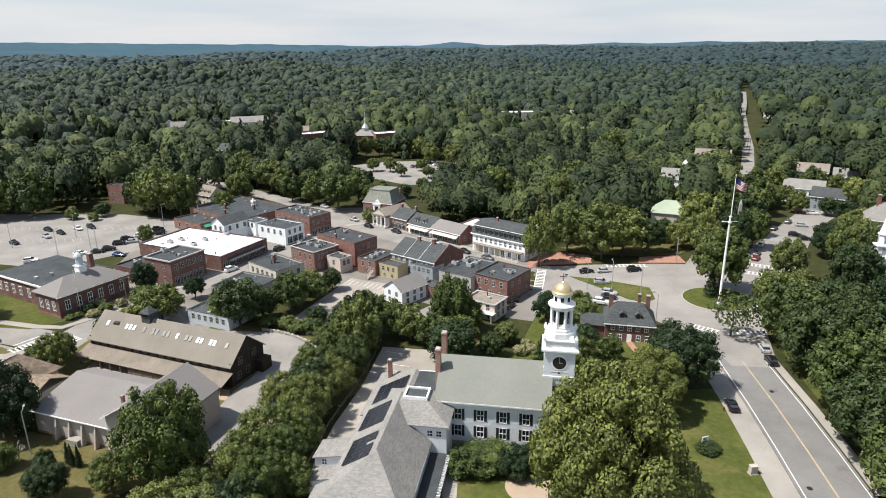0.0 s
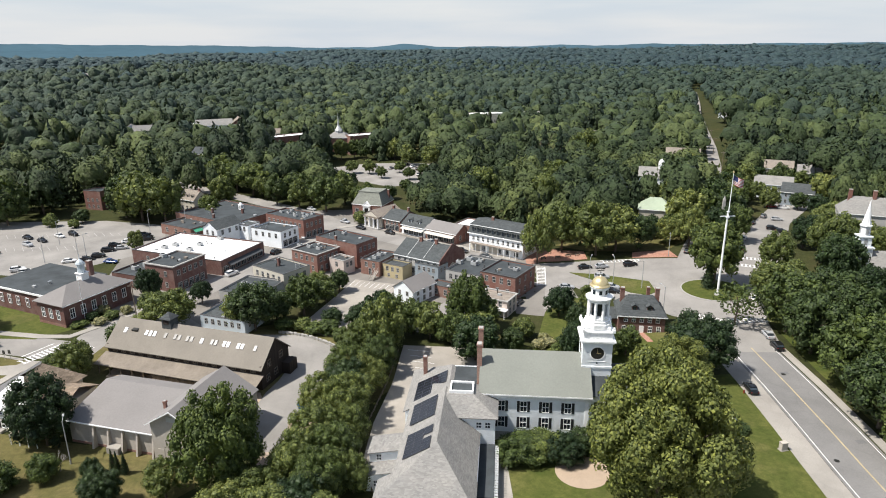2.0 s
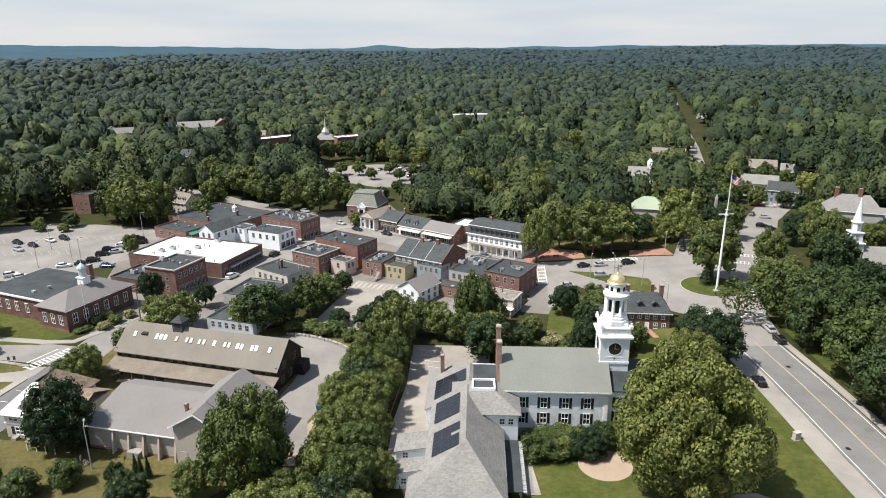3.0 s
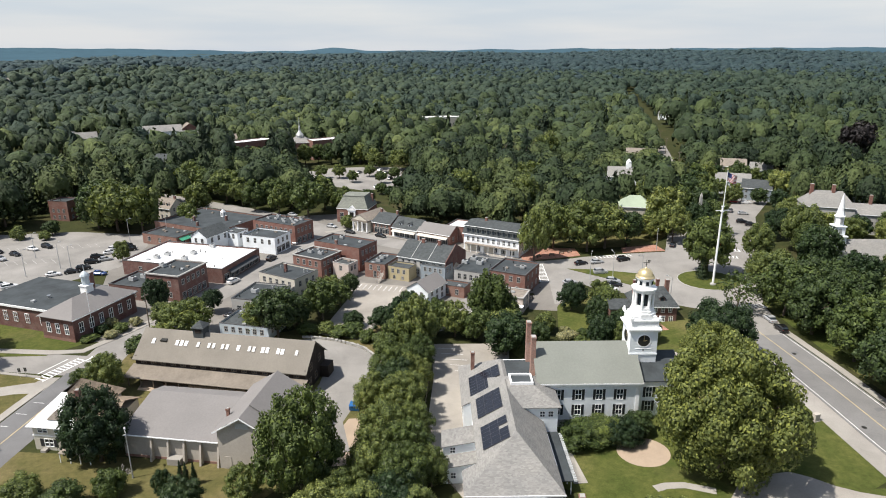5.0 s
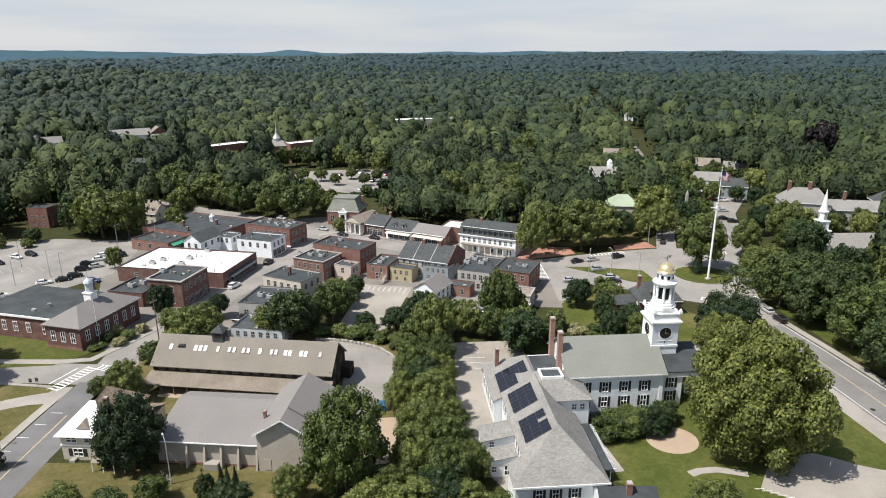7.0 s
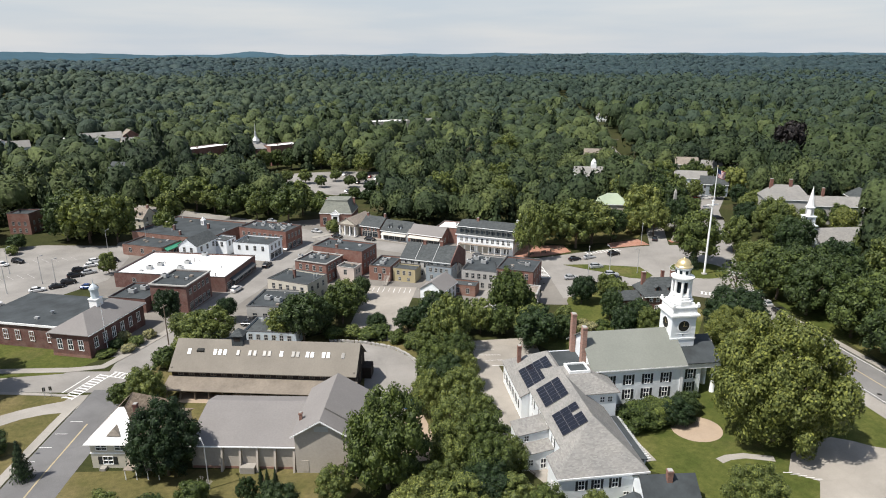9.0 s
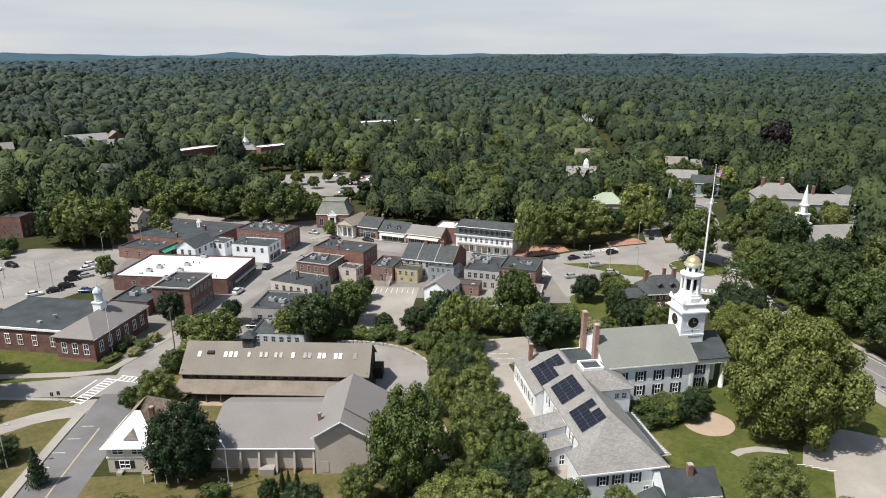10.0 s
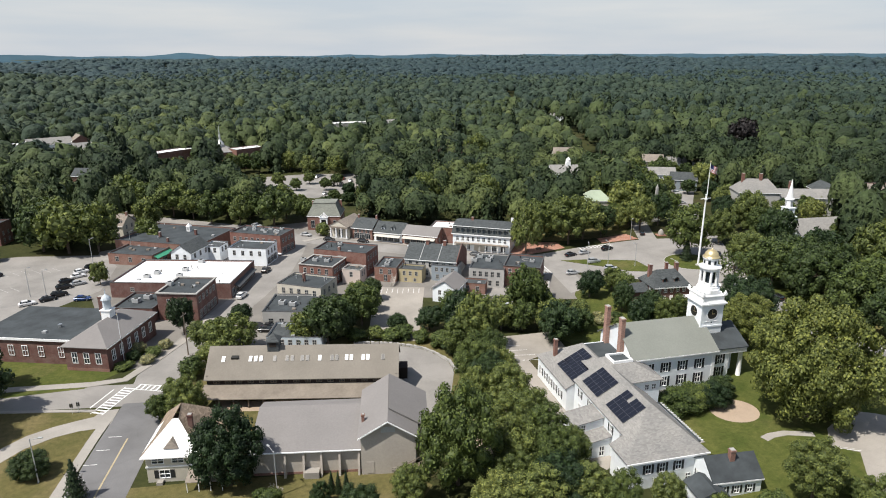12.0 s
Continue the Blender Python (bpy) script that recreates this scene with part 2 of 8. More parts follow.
PAINT_FADED = worn("worn_bay_paint", (0.42, 0.41, 0.39), 0.85, 0.15, 0.8)
FRAME_DULL = plain("grey_window_frames", (0.36, 0.35, 0.33), 0.6)
MEADOW = grassy("rough_grass", (0.032, 0.038, 0.016), (0.056, 0.060, 0.024), (0.085, 0.068, 0.04))
PAINT_WHITE = worn("road_paint_white", (0.72, 0.72, 0.70), 0.8, 0.15, 0.8)
PAINT_YELLOW = worn("road_paint_yellow", (0.40, 0.335, 0.215), 0.8, 0.15, 0.8)
BARK = worn("bark", (0.11, 0.085, 0.065), 0.95, 0.3, 1.0, 6.0, 0.5)
DEADWOOD = worn("bleached_dead_wood", (0.40, 0.37, 0.33), 0.95, 0.2, 1.0, 6.0, 0.4)
RUBBER = plain("tyre_rubber", (0.02, 0.02, 0.02), 0.85)
AWNING_GREEN = plain("green_awning_cloth", (0.05, 0.27, 0.16), 0.8)
AWNING_CREAM = plain("cream_awning_cloth", (0.50, 0.47, 0.41), 0.85)
AWNING_DARK = plain("dark_awning_cloth", (0.05, 0.055, 0.06), 0.8)
BRONZE = plain("dark_bronze", (0.05, 0.05, 0.045), 0.5, 0.6)
LEAF = foliage("broad_leaves", (0.048, 0.071, 0.022), (0.072, 0.099, 0.029), (0.104, 0.128, 0.040))
LEAF_OLIVE = foliage("olive_leaves", (0.104, 0.122, 0.033), (0.118, 0.138, 0.038), (0.128, 0.149, 0.043))
LEAF_LIGHT = foliage("bright_leaves", (0.080, 0.104, 0.031), (0.112, 0.138, 0.042), (0.156, 0.178, 0.056))
LEAF_DARK = foliage("dark_leaves", (0.020, 0.038, 0.016), (0.030, 0.052, 0.020), (0.042, 0.064, 0.022))
NEEDLE = foliage("needles", (0.016, 0.030, 0.017), (0.022, 0.040, 0.020), (0.034, 0.052, 0.024))
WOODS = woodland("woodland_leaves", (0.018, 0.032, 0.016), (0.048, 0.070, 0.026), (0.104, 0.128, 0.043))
# distance haze painted into the leaf colour: bluer, with less contrast
WOODS_HAZED = woodland("hazed_woodland_leaves", (0.022, 0.040, 0.029), (0.042, 0.064, 0.040), (0.066, 0.090, 0.049), 1.6, 0.5)
WOODS_HAZE_BLUE = woodland("haze_blue_woodland_leaves", (0.026, 0.047, 0.052), (0.034, 0.058, 0.060), (0.045, 0.070, 0.066), 3.0, 0.3)
FLOWER = foliage("pale_blossom_shrub", (0.13, 0.14, 0.06), (0.20, 0.20, 0.10), (0.26, 0.25, 0.15))
RED_LEAF = foliage("purple_leaves", (0.013, 0.012, 0.014), (0.015, 0.013, 0.015), (0.018, 0.015, 0.016))
# the blue of the distance haze is put into the hills' base colour
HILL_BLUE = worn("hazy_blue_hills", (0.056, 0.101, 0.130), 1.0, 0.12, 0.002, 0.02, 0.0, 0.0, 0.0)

# ---- mesh helpers ----
class Mesh:
    """Vertices and faces gathered for one part."""

    def __init__(self):
        self.v, self.f = [], []

    def poly(self, *pts):
        n = len(self.v)
        self.v += [tuple(p) for p in pts]
        self.f.append(tuple(range(n, n + len(pts))))
        return self

    def box(self, x0, y0, z0, x1, y1, z1):
        n = len(self.v)
        self.v += [(x, y, z) for z in (z0, z1) for x, y in ((x0, y0), (x1, y0), (x1, y1), (x0, y1))]
        self.f += [tuple(n + i for i in q) for q in ((3, 2, 1, 0), (4, 5, 6, 7), (0, 1, 5, 4), (1, 2, 6, 5), (2, 3, 7, 6), (3, 0, 4, 7))]
        return self

    def slab(self, top, thick):
        """A plate below the polygon top."""
        n, k = len(self.v), len(top)
        self.v += [tuple(p) for p in top] + [(p[0], p[1], p[2] - thick) for p in top]
        self.f += [tuple(range(n, n + k)), tuple(range(n + 2 * k - 1, n + k - 1, -1))]
        self.f += [(n + i, n + k + i, n + k + (i + 1) % k, n + (i + 1) % k) for i in range(k)]
        return self

    def lathe(self, rings, sides=16, x=0.0, y=0.0, turn=0.0, caps=True):
        """Rings of (radius, height) about an upright axis."""
        n = len(self.v)
        for r, z in rings:
            self.v += [(x + r * math.cos(turn + 2 * math.pi * i / sides), y + r * math.sin(turn + 2 * math.pi * i / sides), z) for i in range(sides)]
        for k in range(len(rings) - 1):
            for i in range(sides):
                a, b = n + k * sides + i, n + k * sides + (i + 1) % sides
                self.f.append((a, b, b + sides, a + sides))
        if caps:
            self.f.append(tuple(n + i for i in reversed(range(sides))))
            self.f.append(tuple(n + (len(rings) - 1) * sides + i for i in range(sides)))
        return self

    def tube(self, a, b, ra, rb, sides=6):
        a, b = Vector(a), Vector(b)
        q = (b - a).to_track_quat("Z", "Y")
        n = len(self.v)
        for p, r in ((a, ra), (b, rb)):
            self.v += [tuple(p + q @ Vector((r * math.cos(2 * math.pi * i / sides), r * math.sin(2 * math.pi * i / sides), 0))) for i in range(sides)]
        self.f += [(n + i, n + (i + 1) % sides, n + sides + (i + 1) % sides, n + sides + i) for i in range(sides)]
        self.f += [tuple(n + i for i in reversed(range(sides))), tuple(n + sides + i for i in range(sides))]
        return self

    def data(self, name, material, smooth=False):
        me = bpy.data.meshes.new(name)
        me.from_pydata(self.v, [], self.f)
        me.materials.append(material)
        if smooth:
            me.polygons.foreach_set("use_smooth", [True] * len(me.polygons))
        me.update()
        return me


def put(name, me, parent=None, at=None, label=""):
    ob = new(name, me)
    ob.parent = parent
    if at is not None:
        ob.matrix_basis = at
    return tagged(ob, label)


def part(name, m, material, parent, label="", smooth=False):
    return put(name, m.data(name, material, smooth), parent, None, label)


def land(x, y):
    """Height of the town's ground: level in the west, a low rise under the church and the square."""
    u = np.clip((x - 20) / 60 + (175 - y) / 140, 0, 1)
    return 3.4 * u * u * (3 - 2 * u)


def settle(x, y):
    """Lifts level-plan places on to the rise, shifted and scaled towards the camera's mid-path eye to keep their look:
    x, y, height, scale.
    """
    h = 0.0
    for _ in range(6):
        k = 1 - h / 69.5
        px, py = -43 + (x + 43) * k, -3 + (y + 3) * k
        h = float(land(px, py))
    return px, py, h, 1 - h / 69.5


def thing(name, x, y, turn=0.0, label="", category="", group="", kind="", z=0.0, level=False):
    ob = new(name)
    px, py, h, k = (x, y, 0.0, 1.0) if level else settle(x, y)
    ob.matrix_basis = pose(px, py, h + z * k, 0, 0, turn) @ Matrix.Scale(k, 4)
    return tagged(ob, label, category, group, kind)


def arrays(name, verts, quads, material):
    """A mesh from number arrays: verts n x 3, faces m x 3 or m x 4."""
    me = bpy.data.meshes.new(name)
    k = quads.shape[1]
    me.vertices.add(len(verts))
    me.vertices.foreach_set("co", verts.astype(np.float32).ravel())
    me.loops.add(quads.size)
    me.loops.foreach_set("vertex_index", quads.astype(np.int32).ravel())
    me.polygons.add(len(quads))
    me.polygons.foreach_set("loop_start", np.arange(0, quads.size, k, dtype=np.int32))
    me.update(calc_edges=True)
    me.materials.append(material)
    return me


# ---- windows, walls and roofs ----
SIDES = {"front": 0, "right": 1, "back": 2, "left": 3}
window_meshes = {}


def lattice(xs, zs, y0, y1):
    """One connected frame: bars along every other strip of the grid, open lights between."""
    m, nx, nz = Mesh(), len(xs), len(zs)
    at = lambda i, k, s: (s * nz + k) * nx + i
    m.v = [(x, y, z) for y in (y0, y1) for z in zs for x in xs]
    bar = lambda i, k: 0 <= i < nx - 1 and 0 <= k < nz - 1 and (i % 2 == 0 or k % 2 == 0)
    for i in range(nx - 1):
        for k in range(nz - 1):
            if not bar(i, k):
                continue
            m.f.append((at(i, k, 0), at(i + 1, k, 0), at(i + 1, k + 1, 0), at(i, k + 1, 0)))
            m.f.append((at(i, k + 1, 1), at(i + 1, k + 1, 1), at(i + 1, k, 1), at(i, k, 1)))
            for (di, dk), (a, c) in (((-1, 0), ((i, k + 1), (i, k))), ((1, 0), ((i + 1, k), (i + 1, k + 1))), ((0, -1), ((i, k), (i + 1, k))), ((0, 1), ((i + 1, k + 1), (i, k + 1)))):
                if not bar(i + di, k + dk):
                    m.f.append((at(*a, 0), at(*a, 1), at(*c, 1), at(*c, 0)))
    return m


def window_set(w, h, frame_mat, style):
    key = (round(w, 2), round(h, 2), frame_mat.name, style)
    if key not in window_meshes:
        b = 0.075
        xs, zs = [-b, 0.02], [-b, 0.02]
        for k in ((1 / 2,) if style == "sash" else (1 / 3, 2 / 3) if style == "shop" else ()):
            xs += [w * k - 0.03, w * k + 0.03]
        for k in ((1 / 2,) if style == "sash" else (0.75,) if style == "shop" else ()):
            zs += [h * k - 0.035, h * k + 0.035]
        m = lattice(xs + [w - 0.02, w + b], zs + [h - 0.02, h + b + 0.03], -0.05, 0.09)
        pane = Mesh().box(0.0, 0.085, 0.0, w, 0.115, h)
        leaf = Mesh().box(-0.02 - w * 0.48, -0.05, -0.02, -b - 0.01, -0.005, h + 0.04)
        leaf_r = Mesh().box(w + b + 0.01, -0.05, -0.02, w + 0.02 + w * 0.48, -0.005, h + 0.04)
        window_meshes[key] = (m.data("window", frame_mat), pane.data("pane", GLASS), leaf.data("shutter", SHUTTER), leaf_r.data("shutter", SHUTTER))
    return window_meshes[key]


def side_frame(side, L, W):
    """Pose of one side of a plan L by W: x runs along it, y inwards."""
    k = SIDES[side]
    x, y = ((0, 0), (L, 0), (L, W), (0, W))[k]
    return pose(x, y, 0, 0, 0, 90 * k), (L, W, L, W)[k]


def add_window(parent, frame_pose, x, z, w, h, frame_mat=None, style="sash", shutters=False):
    a, b, c, d = window_set(w, h, frame_mat or TRIM, style)
    ob = put("window", a, parent, frame_pose @ pose(x, 0, z))
    put("pane", b, ob)
    if shutters:
        put("shutter", c, ob)
        put("shutter", d, ob)


def wall_side(m, frame_pose, width, height, holes, thick=0.22):
    """One wall with real openings: outer face, inner face and reveals."""
    xs = sorted({0.0, width, *[h[0] for h in holes], *[h[0] + h[2] for h in holes]})
    zs = sorted({0.0, height, *[h[1] for h in holes], *[h[1] + h[3] for h in holes]})
    w = lambda x, y, z: tuple(frame_pose @ Vector((x, y, z)))
    for x0, x1 in zip(xs, xs[1:]):
        for z0, z1 in zip(zs, zs[1:]):
            cx, cz = (x0 + x1) / 2, (z0 + z1) / 2
            if any(h[0] < cx < h[0] + h[2] and h[1] < cz < h[1] + h[3] for h in holes):
                continue
            m.poly(w(x0, 0, z0), w(x1, 0, z0), w(x1, 0, z1), w(x0, 0, z1))
            m.poly(w(x1, thick, z0), w(x0, thick, z0), w(x0, thick, z1), w(x1, thick, z1))
    for x, z, a, b in holes:
        m.poly(w(x, 0, z), w(x, thick, z), w(x + a, thick, z), w(x + a, 0, z))
        m.poly(w(x, 0, z + b), w(x + a, 0, z + b), w(x + a, thick, z + b), w(x, thick, z + b))
        m.poly(w(x, 0, z), w(x, 0, z + b), w(x, thick, z + b), w(x, thick, z))
        m.poly(w(x + a, 0, z), w(x + a, thick, z), w(x + a, thick, z + b), w(x + a, 0, z + b))
    m.poly(w(0, 0, height), w(width, 0, height), w(width, thick, height), w(0, thick, height))


def spread(width, n, w, margin=0.8):
    step = (width - 2 * margin) / n
    return [margin + step * (i + 0.5) - w / 2 for i in range(n)]


def walls(parent, L, W, height, mat, openings, frame_mat=None, label=""):
    """Four walls. openings: side -> rows of (sill, how many, w, h, style, shutters)."""
    for side in SIDES:
        fp, width = side_frame(side, L, W)
        m, holes = Mesh(), []
        for row in openings.get(side, ()):
            z, n, w, h = row[:4]
            style, shut = (row[4] if len(row) > 4 else "sash"), (row[5] if len(row) > 5 else False)
            for x in (row[6] if len(row) > 6 else spread(width, n, w)):
                holes.append((x, z, w, h))
                add_window(parent, fp, x, z, w, h, frame_mat, style, shut)
        wall_side(m, fp, width, height, holes)
        part("wall", m, mat, parent, label)


def gable_roof(parent, L, W, eave, ridge, mat, wall_mat, along="x", over=0.4, trim=True, hip=0.0):
    """Two slopes with thickness, the gable ends above the walls, and fascia boards. hip: metres by which the ridge stops short at each end."""
    m = Mesh()
    if along == "x":
        fp, a, b = Matrix.Identity(4), L, W
    else:
        fp, a, b = pose(L, 0, 0, 0, 0, 90), W, L
    slope = (ridge - eave) / (b / 2)
    lo = eave - slope * over
    w = lambda x, y, z: tuple(fp @ Vector((x, y, z)))
    e = over * (0.8 if not hip else 1.0)
    up = 0.16
    p = [w(-e, -over, lo + up), w(a + e, -over, lo + up), w(a + e - (e + hip if hip else 0), b / 2, ridge + up), w(-e + (e + hip if hip else 0), b / 2, ridge + up)]
    q = [w(a + e, b + over, lo + up), w(-e, b + over, lo + up), p[3], p[2]]
    m.slab(p, up)
    m.slab(q, up)
    if hip:
        m.slab([p[1], q[0], p[2]], up)
        m.slab([q[1], p[0], p[3]], up)
    else:
        for x in (0.0, a - 0.2):
            g = Mesh()
            g.v = [w(x, 0, eave), w(x, b, eave), w(x, b / 2, ridge), w(x + 0.2, 0, eave), w(x + 0.2, b, eave), w(x + 0.2, b / 2, ridge)]
            g.f = [(0, 1, 2), (5, 4, 3), (0, 3, 4, 1), (1, 4, 5, 2), (2, 5, 3, 0)]
            part("gable", g, wall_mat, parent)
    part("roof", m, mat, parent)
    if trim:
        for y in (-over - 0.04, b + over):
            t = Mesh().slab([w(-e, y, lo + up - 0.02), w(a + e, y, lo + up - 0.02), w(a + e, y + 0.04, lo + up - 0.02), w(-e, y + 0.04, lo + up - 0.02)], 0.26)
            part("fascia", t, TRIM, parent)


def flat_roof(parent, L, W, top, mat, coping, lip=0.4, cornice=0.0):
    part("roof", Mesh().box(0.2, 0.2, top - lip - 0.15, L - 0.2, W - 0.2, top - lip), mat, parent)
    c, o = Mesh(), 0.06 + cornice
    h = 0.12 + cornice * 0.8
    c.box(-o, -o, top - h + 0.1, L + o, 0.24, top + 0.1).box(-o, W - 0.24, top - h + 0.1, L + o, W + o, top + 0.1)
    c.box(-o, 0.24, top - h + 0.1, 0.24, W - 0.24, top + 0.1).box(L - 0.24, 0.24, top - h + 0.1, L + o, W - 0.24, top + 0.1)
    part("parapet_coping", c, coping, parent)
    r = random.Random(int(L * 97 + W * 31 + top * 7))
    for _ in range(min(6, int(L * W / 28))):
        x, y, h = r.uniform(0.9, L - 0.9), r.uniform(0.9, W - 0.9), r.uniform(0.5, 1.1)
        if r.random() < 0.6:
            part("vent_pipe", Mesh().lathe([(0.13, top - lip - 0.02), (0.13, top - lip + h), (0.22, top - lip + h), (0.22, top - lip + h + 0.12)], 8, x, y), r.choice((BRONZE, METAL_GREY, COPING)), parent)
        else:
            part("roof_hatch", Mesh().box(x - 0.5, y - 0.4, top - lip - 0.02, x + 0.5, y + 0.4, top - lip + 0.45), r.choice((METAL_GREY, ROOF_TAN)), parent)


def chimney(parent, x, y, z0, z1, w=0.9, d=0.7, mat=None, label=""):
    m = Mesh().box(x - w / 2, y - d / 2, z0, x + w / 2, y + d / 2, z1 - 0.25)
    m.box(x - w / 2 - 0.07, y - d / 2 - 0.07, z1 - 0.25, x + w / 2 + 0.07, y + d / 2 + 0.07, z1)
    ob = part("chimney", m, mat or BRICK, parent, label)
    part("chimney_cap", Mesh().box(x - w / 2 + 0.05, y - d / 2 + 0.05, z1, x + w / 2 - 0.05, y + d / 2 - 0.05, z1 + 0.12), STONE, ob)


def dormer(parent, fp, x, y, z, w=1.5, h=1.5, depth=2.2, wall=None, roof=None):
    """A small gabled dormer whose face stands at (x, y) of the side fp."""
    ob = part("dormer", Mesh().box(-w / 2, 0.0, 0, w / 2, depth, h), wall or WHITE, parent)
    ob.matrix_basis = fp @ pose(x, y, z)
    m = Mesh()
    m.slab([(-w / 2 - 0.2, -0.25, h - 0.05), (0, -0.25, h + w * 0.42), (0, depth + 0.6, h + w * 0.42), (-w / 2 - 0.2, depth, h - 0.05)][::-1], 0.1)
    m.slab([(w / 2 + 0.2, -0.25, h - 0.05), (0, -0.25, h + w * 0.42), (0, depth + 0.6, h + w * 0.42), (w / 2 + 0.2, depth, h - 0.05)], 0.1)
    m.poly((-w / 2, 0, h), (w / 2, 0, h), (0, 0, h + w * 0.4))
    part("dormer_roof", m, roof or ROOF_GREY, ob)
    f = Mesh().box(-w * 0.32, -0.05, h * 0.2, w * 0.32, -0.01, h * 0.92)
    part("dormer_window", f, GLASS, ob)


def building(name, x, y, turn, L, W, eave, label, wall, roof, kind="flat", ridge=0.0, openings=None, coping=None, category="building", group="", hip=0.0, over=0.4, cornice=0.0, chimneys=(), frame_mat=None, chimney_mat=None, trim=True):
    """A house from its front left corner: kind is flat, x or y (the way the ridge runs)."""
    ob = thing(name, x, y, turn, label, category, group)
    walls(ob, L, W, eave, wall, openings or {}, frame_mat)
    if kind == "flat":
        flat_roof(ob, L, W, eave, roof, coping or COPING, cornice=cornice)
    else:
        gable_roof(ob, L, W, eave, ridge, roof, wall, kind, over, trim, hip)
    for c in chimneys:
        chimney(ob, *c, mat=chimney_mat)
    return ob


# ---- plants ----
def lobes(r, blobs):
    """Centres and radii of the tufts of a crown: set at uneven depth round a smaller middle, with gaps between."""
    k = np.arange(blobs) + 0.5
    z = 1 - 1.8 * k / blobs
    a = k * 2.399963 + r.rand() * 6.28
    h = np.sqrt(np.clip(1 - z * z, 0, 1))
    d = np.stack([h * np.cos(a), h * np.sin(a), z], 1) + r.normal(size=(blobs, 3)) * (0.5 / math.sqrt(blobs))
    d /= np.linalg.norm(d, axis=1)[:, None]
    rs = (0.72 + 0.62 * r.rand(blobs) ** 1.3) * 1.5 / math.sqrt(blobs)
    turn = r.rand(3) * 6.28
    swell = 1 + 0.07 * np.sin(2 * a + turn[0]) * h + 0.06 * np.sin(3 * a + turn[1] + 2 * z)
    cs = d * ((1 - 0.9 * rs - 0.28 * r.rand(blobs) ** 2) * swell)[:, None]
    lop = r.normal(size=3) * 0.06
    cs += lop * (cs[:, 2:3] + 0.3)
    cs = np.concatenate([[[0, 0, -0.08]], cs])
    return cs, np.concatenate([[0.60], rs])


def crown_shape(count, leaf, seed, blobs=12, tall=1.0, core=0.80, conifer=False, loose=1.0):
    """Leaf clumps on the outside of overlapping lobes, about a unit ball; returns vertices and quads."""
    r = np.random.RandomState(seed)
    if conifer:
        t = r.rand(count) ** 0.7
        z = 1 - 2 * t
        ang = r.rand(count) * 2 * np.pi
        layer = 0.75 + 0.25 * np.cos(t * 2 * np.pi * 7)
        rad = (0.08 + 0.92 * t) * layer * (0.85 + 0.3 * r.rand(count))
        p = np.stack([rad * np.cos(ang), rad * np.sin(ang), z], 1)
        nrm = np.stack([np.cos(ang), np.sin(ang), 0.7 + 0 * ang], 1)
        cs, rs = np.array([[0, 0, -0.75], [0, 0, -0.3], [0, 0, 0.15], [0, 0, 0.5]]), np.array([0.6, 0.5, 0.33, 0.2])
    else:
        cs, rs = lobes(r, blobs)
        k = r.choice(len(rs), count * 3, p=np.minimum(rs, rs[1:].max()) ** 2 / (np.minimum(rs, rs[1:].max()) ** 2).sum())
        nrm = r.normal(size=(count * 3, 3)) + (0, 0, 0.45)
        nrm /= np.linalg.norm(nrm, axis=1)[:, None]
        p = cs[k] + nrm * (rs[k] * (1 + loose * (0.30 * r.rand(count * 3) ** 1.5 - 0.12)))[:, None]
        deep = (np.linalg.norm(p[:, None] - cs[None], axis=2) < rs[None] * 0.80).any(1)
        p, nrm = p[~deep][:count], nrm[~deep][:count]
    n = len(p)
    nrm = nrm + r.normal(size=(n, 3)) * 0.42 * loose
    nrm /= np.linalg.norm(nrm, axis=1)[:, None]
    a = np.cross(nrm, r.normal(size=(n, 3)))
    a /= np.linalg.norm(a, axis=1)[:, None]
    b = np.cross(nrm, a)
    s = leaf * (0.6 + 0.8 * r.rand(n, 1))
    bend = nrm * s * 0.22
    v = np.stack([p + a * s, p + b * s * 0.75 - bend, p - a * s, p - b * s * 0.75 - bend], 1).reshape(-1, 3)
    f = np.arange(4 * n).reshape(-1, 4)
    if core:
        bm = bmesh.new()
        bmesh.ops.create_icosphere(bm, subdivisions=1, radius=1)
        bm.verts.ensure_lookup_table()
        iv = np.array([x.co for x in bm.verts])
        it = np.array([[x.index for x in q.verts] for q in bm.faces])
        bm.free()
        for c, q in zip(cs, rs):
            f = np.concatenate([f, np.concatenate([it, it[:, 2:3]], 1) + len(v)])
            v = np.concatenate([v, c + iv * q * core])
    v = v * (1, 1, tall)
    return v, f


def crown_mesh(name, material, *args, **kw):
    v, f = crown_shape(*args, **kw)
    me = bpy.data.meshes.new(name)
    tri = f[:, 2] == f[:, 3]
    me.from_pydata(v.tolist(), [], f[~tri].tolist() + f[tri][:, :3].tolist())
    me.materials.append(material)
    me.update()
    return me


